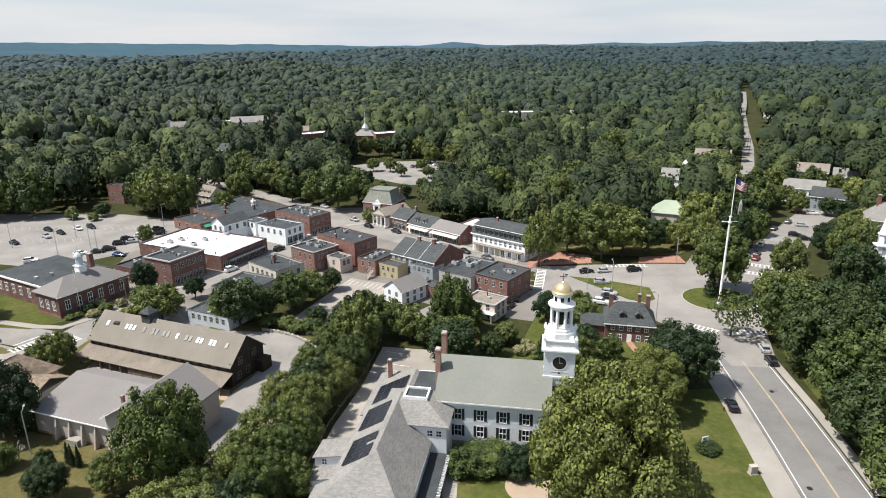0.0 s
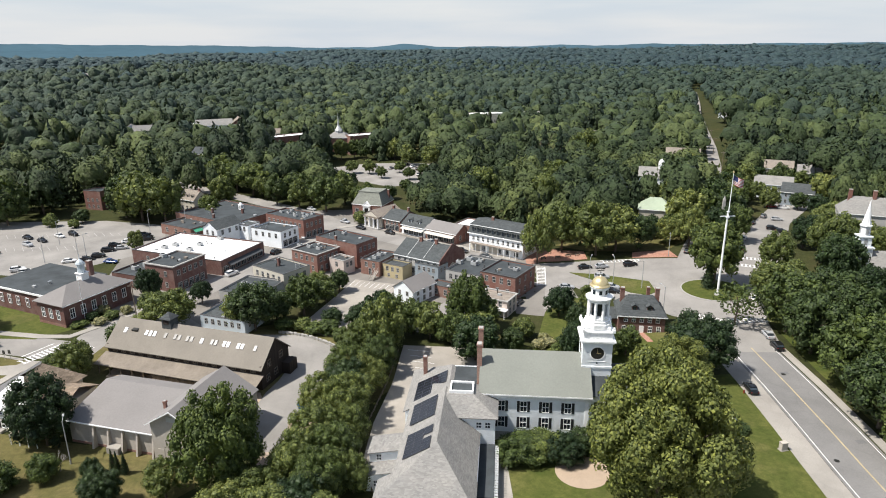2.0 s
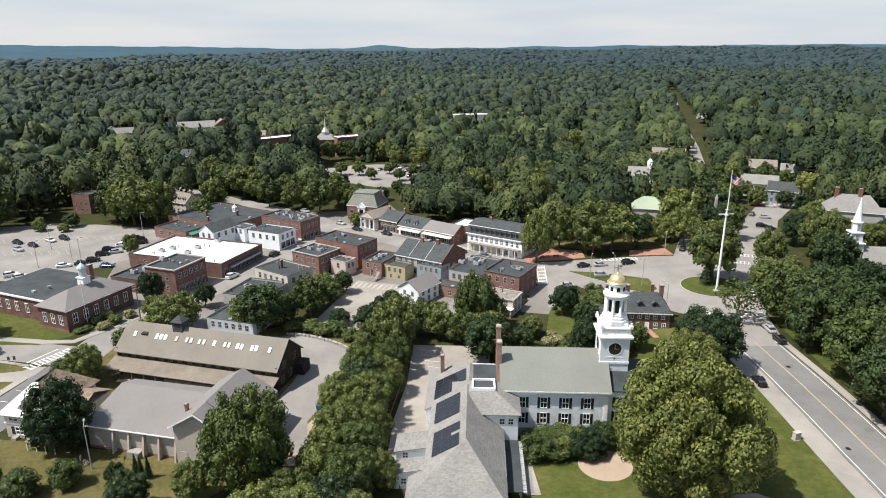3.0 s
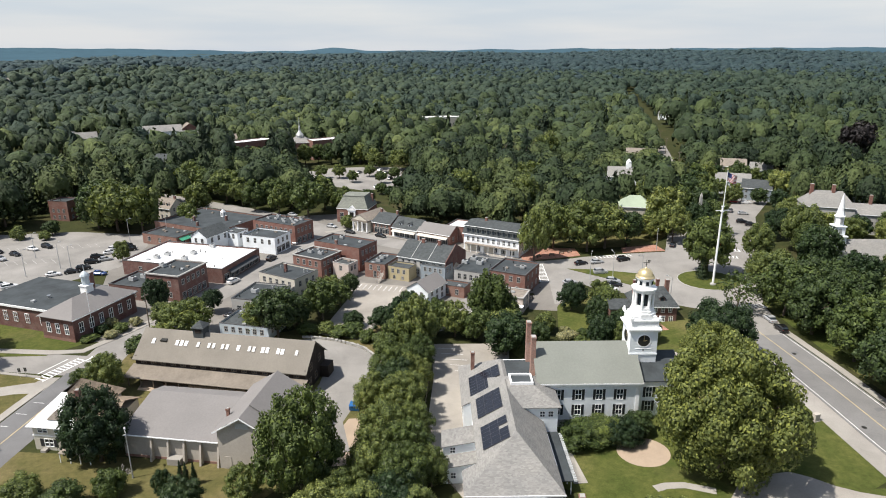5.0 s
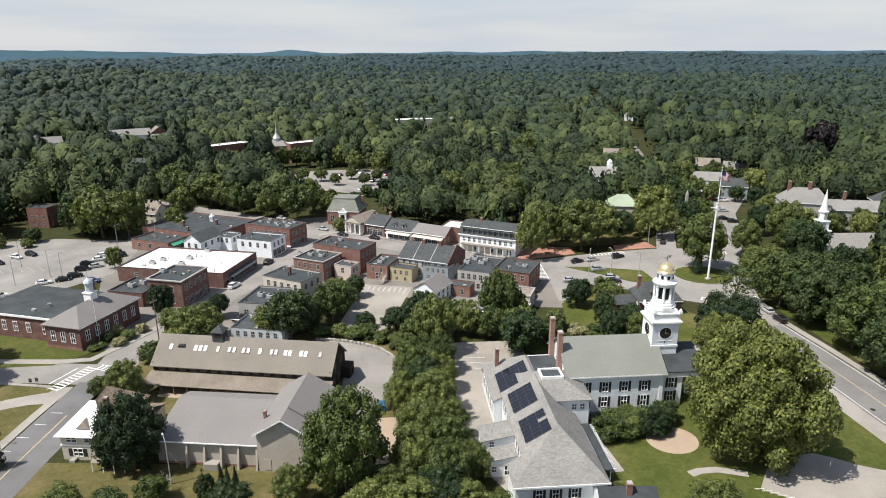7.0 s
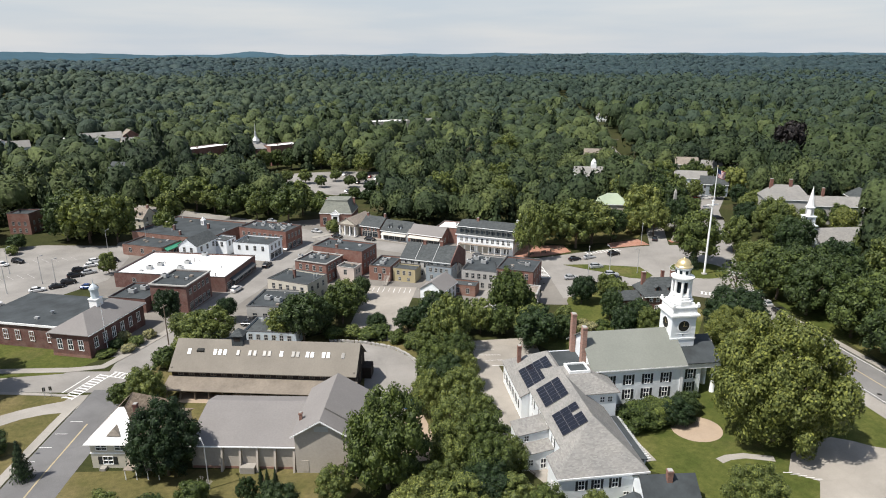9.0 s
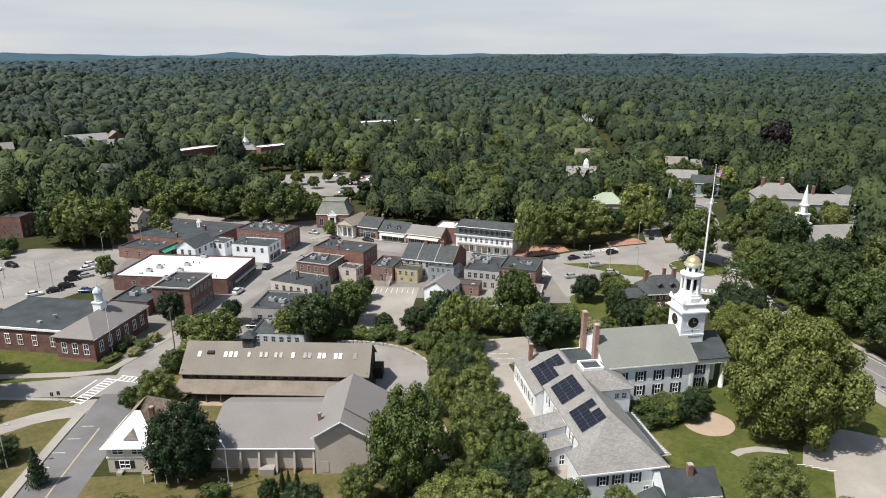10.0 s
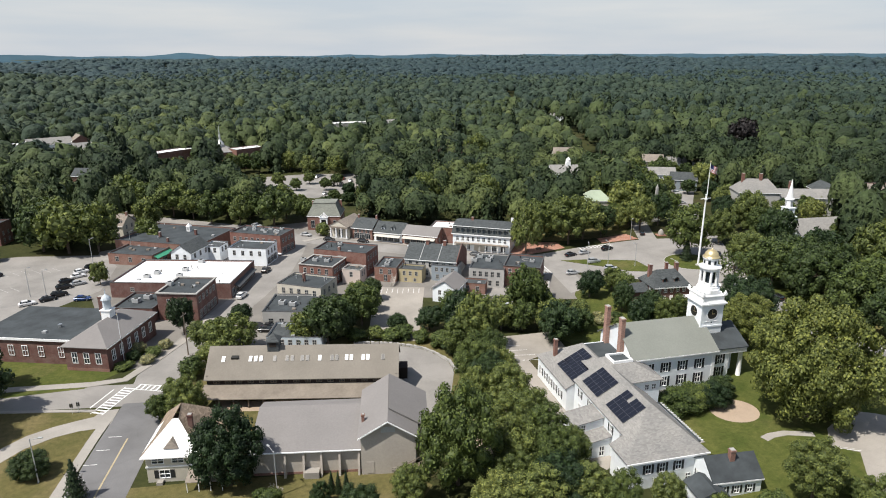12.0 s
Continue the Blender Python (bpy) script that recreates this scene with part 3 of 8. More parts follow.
def trunk_mesh(name, seed, limbs=7, lean=0.06, mat=None):
    """A tapered bole with limbs that fork into the crown; unit height 1 at the crown's middle."""
    r = random.Random(seed)
    m = Mesh()
    pts = [Vector((0, 0, -0.02))]
    for i in range(1, 5):
        pts.append(Vector((r.uniform(-lean, lean) * i * 0.4, r.uniform(-lean, lean) * i * 0.4, i * 0.27)))
    for i in range(4):
        m.tube(pts[i], pts[i + 1], 0.06 * (1 - i * 0.2), 0.06 * (0.8 - i * 0.2) + 0.004, 7)
    for i in range(limbs):
        s = pts[1].lerp(pts[3], r.random())
        a = r.uniform(0, 6.28)
        out = Vector((math.cos(a) * r.uniform(0.25, 0.45), math.sin(a) * r.uniform(0.25, 0.45), r.uniform(0.2, 0.5)))
        e = s + out
        m.tube(s, e, 0.026, 0.012, 5)
        for k in range(2):
            m.tube(e, e + Vector((out.x * r.uniform(0.3, 0.9), out.y * r.uniform(0.3, 0.9), r.uniform(0.05, 0.3))), 0.012, 0.005, 4)
    return m.data(name, mat or BARK)


TRUNKS = [trunk_mesh("trunk", i) for i in range(3)]
CROWNS = {
    "fine": [crown_mesh("crown", LEAF_OLIVE, 30000, 0.0205, 40 + i, 84, core=0.60) for i in range(2)],
    "broad": [crown_mesh("crown", LEAF, 3400, 0.045, 10 + i, 44, core=0.72) for i in range(3)],
    "dark": [crown_mesh("crown", LEAF_DARK, 3400, 0.044, 20 + i, 48, core=0.74) for i in range(2)],
    "light": [crown_mesh("crown", LEAF_LIGHT, 3200, 0.042, 30 + i, 48, core=0.66) for i in range(2)],
    "near_broad": [crown_mesh("crown", LEAF, 8600, 0.0275, 110 + i, 62, core=0.70) for i in range(3)],
    "near_dark": [crown_mesh("crown", LEAF_DARK, 8600, 0.0275, 120 + i, 66, core=0.74) for i in range(2)],
    "near_light": [crown_mesh("crown", LEAF_LIGHT, 6400, 0.030, 130 + i, 54, core=0.68) for i in range(4)],
    "near_bush": [crown_mesh("crown", LEAF, 3000, 0.042, 140 + i, 26, core=0.80) for i in range(2)],
    "far_broad": [crown_mesh("crown", LEAF, 1500, 0.068, 150 + i, 30, core=0.76) for i in range(4)],
    "far_dark": [crown_mesh("crown", LEAF_DARK, 1500, 0.068, 160 + i, 30, core=0.76) for i in range(2)],
    "far_light": [crown_mesh("crown", LEAF_LIGHT, 1500, 0.066, 170 + i, 30, core=0.72) for i in range(2)],
    "pine": [crown_mesh("crown", NEEDLE, 1800, 0.072, 50, conifer=True)],
    "thin": [crown_mesh("crown", LEAF, 1000, 0.062, 60, 20, core=0.0)],
    "flower": [crown_mesh("crown", FLOWER, 900, 0.085, 70, 12)],
    "bush": [crown_mesh("crown", LEAF, 700, 0.085, 90 + i, 14, core=0.84) for i in range(2)],
    "small": [crown_mesh("crown", LEAF, 1700, 0.060, 92 + i, 26, core=0.76) for i in range(3)],
    "small_light": [crown_mesh("crown", LEAF_LIGHT, 1900, 0.055, 96 + i, 28, core=0.72) for i in range(2)],
    "purple": [crown_mesh("crown", RED_LEAF, 1500, 0.075, 80, 24)],
}
TREE_WORDS = {
    "fine": ("broadleaf tree with a full rounded green crown", "tree"), "broad": ("leafy green broadleaf tree in full summer leaf", "tree"),
    "dark": ("dense dark green maple with a rounded crown", "tree"), "light": ("light green tree with a loose airy crown", "tree"),
    "pine": ("dark green conifer with drooping layered branches", "tree"), "thin": ("small sparse tree with thin yellow-green leaves", "tree"),
    "flower": ("rounded shrub with pale yellowish blossom", "shrub"), "purple": ("copper beech with dark purple leaves", "tree"),
}


def tree(kind, x, y, height, radius, group="", low=0.14, z=0.0):
    """One tree: trunk and crown. low: the bare share of its height."""
    k = random.random()
    words, cat = TREE_WORDS[kind]
    shrub = height < 5.6 and kind not in ("pine", "thin")
    ob = thing("shrub" if shrub else "tree", x, y, random.uniform(0, 360), "low rounded green shrub" if shrub and kind != "flower" else words, "shrub" if shrub else cat, group, z=z)
    low = 0.0 if shrub else low
    rv = height * (1 - low) / 2
    mid = height * low + rv
    plain_kind = kind in ("broad", "light", "dark")
    if shrub and kind in ("broad", "light", "fine"):
        look_of = "near_bush" if y < 120 else "bush"
    elif plain_kind and y < 128 and x < 60:
        look_of = "near_" + kind
    elif plain_kind and y > 225:
        look_of = "far_" + kind
    else:
        look_of = {"broad": "small", "light": "small_light"}.get(kind, kind) if height < 10 else kind
    c = put("crown", random.choice(CROWNS[look_of]), ob, Matrix.LocRotScale((0, 0, mid - 0.06 * rv), None, (radius, radius, rv * 1.09)))
    t = put("trunk", random.choice(TRUNKS), ob, Matrix.LocRotScale((0, 0, 0), None, (max(height * 0.32, radius * 0.9), max(height * 0.32, radius * 0.9), mid)))
    return ob


# ---- ground pieces ----
def sheet(name, pts, z, mat, label="", kind="structure", thick=0.0, category=""):
    bm = bmesh.new()
    pts = [settle(x, y) for x, y in pts]
    vs = [bm.verts.new((p[0], p[1], z)) for p in pts]
    f = bm.faces.new(vs)
    if f.normal.z < 0:
        f.normal_flip()
    bm.normal_update()
    if bm.faces[:][0].normal.z < 0:
        bmesh.ops.reverse_faces(bm, faces=bm.faces[:])
    if max(p[2] for p in pts) > 0.01:
        for axis in (0, 1):
            n = Vector((1 - axis, axis, 0))
            for k in range(int(min(p[axis] for p in pts) // 3) + 1, int(max(p[axis] for p in pts) // 3) + 1):
                bmesh.ops.bisect_plane(bm, geom=bm.verts[:] + bm.edges[:] + bm.faces[:], plane_co=n * (k * 3.0), plane_no=n)
        for v in bm.verts:
            v.co.z += float(land(v.co.x, v.co.y))
        bmesh.ops.triangulate(bm, faces=bm.faces[:])
    if thick:
        r = bmesh.ops.extrude_face_region(bm, geom=bm.faces[:])
        bmesh.ops.translate(bm, vec=(0, 0, -thick), verts=[v for v in r["geom"] if isinstance(v, bmesh.types.BMVert)])
        bmesh.ops.recalc_face_normals(bm, faces=bm.faces[:])
    bmesh.ops.triangulate(bm, faces=[f for f in bm.faces if len(f.verts) > 4])
    me = bpy.data.meshes.new(name)
    bm.to_mesh(me)
    bm.free()
    me.materials.append(mat)
    return tagged(new(name, me), label, category, kind=kind)


def strip(path, width, shift=0.0):
    """The outline of a band along a path."""
    a, b = [], []
    for i, p in enumerate(path):
        p = Vector(p)
        d = (Vector(path[min(i + 1, len(path) - 1)]) - Vector(path[max(i - 1, 0)])).normalized()
        n = Vector((-d.y, d.x))
        a.append(tuple(p + n * (shift + width / 2)))
        b.append(tuple(p + n * (shift - width / 2)))
    return a + b[::-1]


def arc(x, y, rx, ry, n=28, turn=0.0):
    c, s = math.cos(radians(turn)), math.sin(radians(turn))
    return [(x + rx * math.cos(t) * c - ry * math.sin(t) * s, y + rx * math.cos(t) * s + ry * math.sin(t) * c) for t in (2 * math.pi * i / n for i in range(n))]

# ---- ground ----
def rise(x, y):
    """Height of the land: level in the town, gently rolling woods, low hills far off."""
    d = np.hypot(x, y)
    far = np.clip((d - 550) / 1500, 0, 1)
    roll = 8 * np.sin(x / 310 + 1) * np.cos(y / 270) + 6 * np.sin(x / 170 + y / 230) + 4 * np.sin(y / 120 - x / 400)
    ridge = 26 * np.exp(-((x + 330) / 300) ** 2 - ((y - 1150) / 260) ** 2)
    back = 22 * np.clip((d - 2200) / 2000, 0, 1)
    return far ** 0.7 * (roll + 4) + ridge * (d > 500) + back + land(x, y)


def build_ground():
    rad = np.concatenate([np.linspace(0, 600, 121), 600 * (4950 / 600) ** (np.arange(1, 41) / 40)])
    ang = np.linspace(0, 2 * np.pi, 289)[:-1]
    R, A = np.meshgrid(rad, ang, indexing="ij")
    x, y = R * np.sin(A), R * np.cos(A)
    z = np.where(R < 520, land(x, y) - 0.06 * np.clip(land(x, y), 0, 1), rise(x, y))
    n = len(ang)
    i, j = np.meshgrid(np.arange(len(rad) - 1), np.arange(n), indexing="ij")
    q = np.stack([i * n + j, i * n + (j + 1) % n, (i + 1) * n + (j + 1) % n, (i + 1) * n + j], -1).reshape(-1, 4)[:, ::-1]
    return tagged(new("ground", arrays("ground", np.stack([x, y, z], -1).reshape(-1, 3), q, MEADOW)), "rough grass and woodland floor reaching to the hills", "ground", kind="structure")


build_ground()


def build_hills():
    """The last ridges before the sky, too far off to show trees."""
    az = np.radians(np.arange(-60, 80.1, 0.25))
    deg = np.degrees(az)
    top = 58 + 21 * np.exp(-((deg - 0.3) / 1.9) ** 2) + 8 * np.exp(-((deg - 14.1) / 2.2) ** 2) + 11 * np.exp(-((deg - 20.9) / 1.8) ** 2)
    top += 9 / (1 + np.exp(-(deg - 24) / 3)) + 1.6 * np.sin(deg * 1.1) + 1.0 * np.sin(deg * 3.3 + 1) + 40 * np.clip((-deg - 7) / 24, 0, 1) + 5 * np.exp(-((deg + 14) / 6) ** 2)
    near = 4150 - 900 / (1 + np.exp((deg + 6) / 2.5))
    rows = [(near - 500, -30 + 0 * top), (near, 20 + 0 * top), (near + 0.45 * (4560 - near), 14 + top * 0.38 + 3 * np.sin(deg * 0.9)), (4560 + 0 * top, top * 0.58 + 2 * np.sin(deg * 1.9)), (4700 + 0 * top, top), (4900 + 0 * top, top - 12)]
    v = np.concatenate([np.stack([d * np.sin(az), d * np.cos(az), h], 1) for d, h in rows])
    n = len(az)
    i, j = np.meshgrid(np.arange(len(rows) - 1), np.arange(n - 1), indexing="ij")
    q = np.stack([i * n + j, (i + 1) * n + j, (i + 1) * n + j + 1, i * n + j + 1], -1).reshape(-1, 4)[:, ::-1]
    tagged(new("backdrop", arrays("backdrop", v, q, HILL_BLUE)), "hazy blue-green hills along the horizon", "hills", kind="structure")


build_hills()

RIGHT_ROAD = [(58.5, 20), (61.3, 55), (64.8, 86), (66.3, 98), (67.9, 113), (69.3, 131), (71.4, 146)]
LEFT_ROAD = [(-111, 60), (-103.5, 95), (-100.6, 108), (-96.3, 125), (-92.8, 138), (-91, 150), (-86, 160), (-77, 176), (-66, 194), (-55, 213), (-47, 234), (-41, 254)]
sheet("road_1", strip(RIGHT_ROAD, 11.4), 0.02, ASPHALT, "grey asphalt road with a yellow centre line", category="road")
sheet("road_2", strip(LEFT_ROAD[:5], 10.2), 0.022, ASPHALT_NEW, "darker patched asphalt road between kerbs", category="road")
sheet("road_3", strip(LEFT_ROAD[4:], 9.6), 0.02, ASPHALT_OLD, "bleached asphalt street through the town centre", category="road")
sheet("road_4", strip([(-240, 172), (-150, 158), (-123, 151), (-94, 142)], 9.5), 0.016, ASPHALT_OLD, "bleached asphalt side street", category="road")
sheet("road_5", strip([(-41, 254), (-30, 240), (-10, 222), (10, 204), (26, 190)], 10.0), 0.024, ASPHALT_OLD, "bleached asphalt shopping street", category="road")
sheet("road_6", strip([(-41, 252), (-52, 268), (-83, 297), (-113, 323), (-180, 381), (-230, 430)], 8.5), 0.018, ASPHALT_OLD, "bleached asphalt street lined with trees", category="road")
sheet("road_7", [(24, 158), (29, 178), (31, 196), (49, 197.5), (64, 198), (80, 197.5), (94, 193.5), (106, 212), (132, 243), (157, 272), (171, 266), (142, 236), (113, 192), (91, 160), (82, 147), (76, 128), (66, 129), (65, 145), (58, 151), (53, 158), (40, 168), (36, 176), (31, 160)], 0.028, ASPHALT_OLD, "broad bleached asphalt of the town square", category="road")
sheet("road_8", strip([(82, 195), (92, 212), (110, 240), (128, 275), (148, 312), (172, 362), (203, 432), (247, 540), (291, 646), (340, 755), (420, 940)], 7.0), 0.012, ASPHALT_OLD, "long straight road running into the woods", category="road")
sheet("pavement_1", [(-100, 156), (-60, 150), (-50, 176), (-44, 186), (-27, 176), (36, 150), (36, 192), (-2, 250), (-24, 276), (-60, 275), (-112, 262), (-112, 220)], 0.008, YARD, "mottled worn paving and yards between the shops", category="pavement")
sheet("car_park_1", [(-215, 232), (-165, 205), (-128, 196), (-108, 216), (-105, 240), (-109, 256), (-138, 266), (-215, 268)], 0.014, ASPHALT_OLD, "large bleached asphalt car park with faded bays", category="car park")
sheet("car_park_2", [(-76, 165), (-62, 149), (-42, 147), (-38, 145), (-34.5, 142.3), (-31.5, 139.6), (-29.2, 135.2), (-28, 130.5), (-28.4, 126), (-34, 115), (-37, 108), (-36, 98), (-43, 98), (-45, 110), (-43.4, 119), (-41.6, 124), (-40, 132), (-74, 149)], 0.032, ASPHALT_OLD, "grey asphalt yard curving round the barn", category="car park")
sheet("car_park_3", [(-42, 150), (-30.5, 144), (-15, 180), (-29, 186)], 0.034, GRAVEL, "small bleached car park behind the shops", category="car park")
sheet("car_park_4", [(-11, 146), (-2, 151), (12, 166), (10, 176), (-4, 164), (-14, 152)], 0.036, ASPHALT_OLD, "small asphalt yard behind the shops", category="car park")
sheet("drive_1", [(-18.5, 82), (-22, 94), (-20.5, 106), (-17, 121), (-14.5, 139), (4, 136), (2, 127), (-10, 124), (-12, 108), (-13, 84)], 0.02, GRAVEL, "pale gravelly drive beside the white hall", category="drive")
sheet("drive_2", [(22.4, 72.4), (27, 76.6), (33, 78.6), (38.2, 78.6), (40.8, 76.6), (43.2, 73.9), (46, 71.8), (50, 69.8), (58, 66), (55, 30), (14, 30), (18.2, 61.8), (25.5, 68.9)], 0.03, GRAVEL, "pale asphalt forecourt with painted bays", category="drive")
sheet("car_park_5", [(-45, 345), (-20, 322), (2, 330), (14, 350), (20, 380), (-10, 392), (-35, 392), (-62, 376)], 0.012, ASPHALT_OLD, "car park among the trees", category="car park")
sheet("lawn_1", [(20, 70), (5, 75), (-2, 82), (-2, 100), (28, 108), (40, 118), (58.4, 119), (56.6, 98), (54.4, 74), (46, 71), (40, 77), (30, 77)], 0.012, GRASS, "mown church lawn with dry patches", category="lawn")
sheet("lawn_2", [(20, 112), (16, 132), (24, 156), (33, 168), (40, 160), (52, 150), (57, 138), (40, 120)], 0.012, GRASS, "mown lawn around the brick tavern", category="lawn")
sheet("lawn_3", [(-128, 152.5), (-106, 149.5), (-99, 155), (-94, 164), (-100, 182), (-130, 176)], 0.03, GRASS, "lawn in front of the brick school", category="lawn")
sheet("yard_1", [(-80, 128.5), (-43, 114.5), (-44.5, 119), (-80, 133)], 0.014, DIRT, "bare earth yard under the lean-to", category="yard")
sheet("yard_2", [(-35.8, 109), (-32.4, 108.6), (-32.4, 102), (-34.6, 94), (-41, 94.4), (-38.4, 104)], 0.018, DIRT, "bare sandy yard beside the theatre", category="yard")
sheet("lawn_5", [(-270, 40), (-112, 40), (-108, 100), (-104.5, 118), (-101.5, 130), (-101.5, 138), (-124, 146), (-270, 168)], 0.006, GRASS_DRY, "dry patchy lawn by the road", category="lawn")
sheet("lawn_6", [(55, 20), (58, 50), (60, 70), (50, 72), (-10, 76), (-14, 20)], 0.01, GRASS, "lawn before the hall", category="lawn")
sheet("lawn_7", [(82, 146), (91, 160), (100, 172), (130, 170), (110, 130), (92, 80), (74, 80), (78, 120)], 0.01, GRASS, "grass under the roadside trees", category="lawn")
sheet("lawn_8", [(66, 206), (80, 207), (96, 222), (120, 256), (110, 262), (78, 230), (40, 216), (50, 208)], 0.014, GRASS_DRY, "worn grass of the square under trees", category="lawn")
sheet("lawn_10", [(-98, 118), (-60, 104), (-34, 96), (-16, 120), (-18, 150), (-28, 160), (-60, 150), (-78, 165), (-86, 152), (-88, 138)], 0.004, GRASS_DRY, "dry grass and bare earth round the barn", category="lawn")
sheet("lawn_9", [(16, 120), (17, 134), (8, 142), (2, 136), (6, 124)], 0.01, GRASS, "lawn behind the church", category="lawn")
sheet("lawn_4", [(-103, 90), (-60, 78), (-48, 90), (-52, 97), (-84, 106), (-100, 110)], 0.01, GRASS_DRY, "sunny patchy lawn before the theatre", category="lawn")
island = sheet("traffic_island", arc(78.2, 167.9, 9.4, 8.6), 0.15, GRASS, "round grassed traffic island with a kerb", thick=0.15, category="island")
sheet("kerb_1", arc(78.2, 167.9, 9.7, 8.9), 0.14, STONE, "granite kerb round the island", thick=0.13, category="kerb")
sheet("traffic_island", [(38.5, 186.4), (47, 184), (61.4, 176.5), (60.5, 168), (57, 165.5), (52.5, 168), (47, 176)], 0.15, GRASS, "grassed island beside the parked cars", thick=0.15, category="island")
sheet("plaza_1", [(64, 199), (80, 198.5), (80, 206), (66, 205)], 0.12, PAVERS, "red brick paved plaza", thick=0.12, category="plaza")
sheet("plaza_2", [(26, 193.5), (31, 197.5), (48, 199), (49, 207), (36, 212), (28, 208)], 0.12, PAVERS, "red brick paved corner with low walls", thick=0.12, category="plaza")
sheet("path_1", strip([(46.5, 136), (45.8, 143)], 1.6), 0.04, PAVERS, "red brick garden path", category="path")
sheet("path_2", [(30, 122), (52, 118.5), (53, 121.5), (31, 126)], 0.03, CONCRETE, "pale concrete path in front of the church", category="path")
sheet("stone_dust_circle", arc(16.2, 88.4, 4.8, 4.4), 0.03, DIRT, "round bed of tan stone dust in the lawn", category="path")
sheet("patio", [(0.6, 82.2), (3.0, 82.0), (3.4, 92.4), (1.0, 92.8)], 0.06, CONCRETE, "pale concrete walk beside the hall", thick=0.06, category="patio")
sheet("path_3", strip([(13.4, 78.6), (15.5, 79.0), (18.6, 78.6), (23, 76.2)], 1.6), 0.03, CONCRETE, "pale path from the circle to the forecourt", category="path")
sheet("sidewalk_1", strip(RIGHT_ROAD[:6], 4.4, 8.0), 0.06, CONCRETE, "pale concrete sidewalk along the road", thick=0.06, category="sidewalk")
sheet("sidewalk_2", strip(RIGHT_ROAD, 1.8, -6.9), 0.12, CONCRETE, "narrow concrete sidewalk under the trees", thick=0.12, category="sidewalk")
sheet("sidewalk_3", strip(LEFT_ROAD[:4] + [(-94.4, 131.5)], 1.9, 6.3), 0.12, CONCRETE, "pale concrete sidewalk with a kerb", thick=0.12, category="sidewalk")
sheet("sidewalk_4", strip([(-150, 152.6), (-123, 146), (-108, 140.4), (-102.6, 138.2)], 0.9), 0.12, CONCRETE, "kerbed concrete path by the lawn", thick=0.12, category="sidewalk")
sheet("sidewalk_5", strip([(-128, 157), (-105, 151), (-98, 150.5), (-92, 158), (-83.5, 170), (-78, 182)], 2.2), 0.12, CONCRETE, "pale sidewalk curving past the school", thick=0.12, category="sidewalk")
sheet("sidewalk_6", [(-140, 108), (-126, 117), (-117, 125.2), (-113.8, 128.6), (-109.2, 130.7), (-105.3, 131.3), (-102.2, 131.0), (-99.6, 131.8), (-98.4, 137.4), (-101.6, 137.8), (-102.9, 135.9), (-105.8, 135.6), (-109.8, 134.9), (-114.2, 133.3), (-117.8, 130.3), (-128, 122), (-142, 113)], 0.05, CONCRETE, "pale path curving across the grass to the corner", thick=0.04, category="sidewalk")
sheet("sidewalk_7", strip([(-40, 246), (-29, 250), (-10, 232), (6, 217), (24, 200)], 2.6), 0.12, CONCRETE, "shop-front sidewalk with a kerb", thick=0.12, category="sidewalk")


# painted lines
def line(path, width, mat, label, z=0.05, shift=0.0):
    sheet("road_marking", strip(path, width, shift), z, mat, label, category="marking")


line(RIGHT_ROAD[:6], 0.32, PAINT_YELLOW, "worn yellow centre line on the road")
line(RIGHT_ROAD[:6], 0.16, PAINT_WHITE, "white edge line on the road", shift=5.1)
line(RIGHT_ROAD[:6], 0.16, PAINT_WHITE, "white edge line on the road", shift=-5.1)
line(LEFT_ROAD[1:4], 0.3, PAINT_YELLOW, "yellow centre line on the road")
for t in (0.0, 0.33, 0.66, 1.0, 1.33):
    x, y = -104.2 + 5.2 * t, 110 + 12 * t
    line([(x - 2.4, y + 0.9), (x - 0.1, y + 0.2)], 0.14, PAINT_WHITE, "white parking tick beside the kerb")


def crosswalk(a, b, width, bars, ladder=True):
    a, b = Vector(a), Vector(b)
    d = (b - a).normalized()
    n = Vector((-d.y, d.x)) * width / 2
    if ladder:
        for s in (-1, 1):
            line([tuple(a + n * s), tuple(b + n * s)], 0.22, PAINT_WHITE, "white edge line of a crossing", 0.052)
    for i in range(bars):
        p = a.lerp(b, (i + 0.5) / bars)
        line([tuple(p - n * 0.95), tuple(p + n * 0.95)], 0.42, PAINT_WHITE, "white bar of a pedestrian crossing", 0.054)


crosswalk((-102.6, 136.8), (-96.6, 146.2), 2.6, 11)
crosswalk((-95.6, 146.2), (-89.6, 142.6), 2.2, 6)
crosswalk((64.8, 150.2), (70, 146.2), 2.4, 6)
crosswalk((71.5, 146), (82, 146.2), 2.6, 9)
crosswalk((93.6, 190.6), (101.2, 186.8), 2.4, 7)
crosswalk((99, 197.5), (106.5, 193.5), 2.4, 7)
crosswalk((27.2, 176), (30.6, 193), 2.6, 13)
crosswalk((52, 196.2), (66, 196.4), 2.2, 10)
line([(-104, 140), (-100, 146.6)], 0.3, PAINT_WHITE, "white stop line")
for k in range(24):
    a, b = (-200 + k * 3.0, 219), (-203.4 + k * 3.0, 224.0)
    for dy, sx in ((0, 0), (17, 9)):
        if a[0] + sx < -112:
            line([(a[0] + sx, a[1] + dy + 6), (b[0] + sx, b[1] + dy + 6)], 0.12, PAINT_FADED, "faded white parking bay line", 0.04)
for k in range(9):
    p = Vector((-29.0, 184.6)).lerp(Vector((-17, 179.4)), k / 8)
    line([tuple(p), (p.x - 1.5, p.y - 3.6)], 0.14, PAINT_WHITE, "white parking bay line", 0.056)
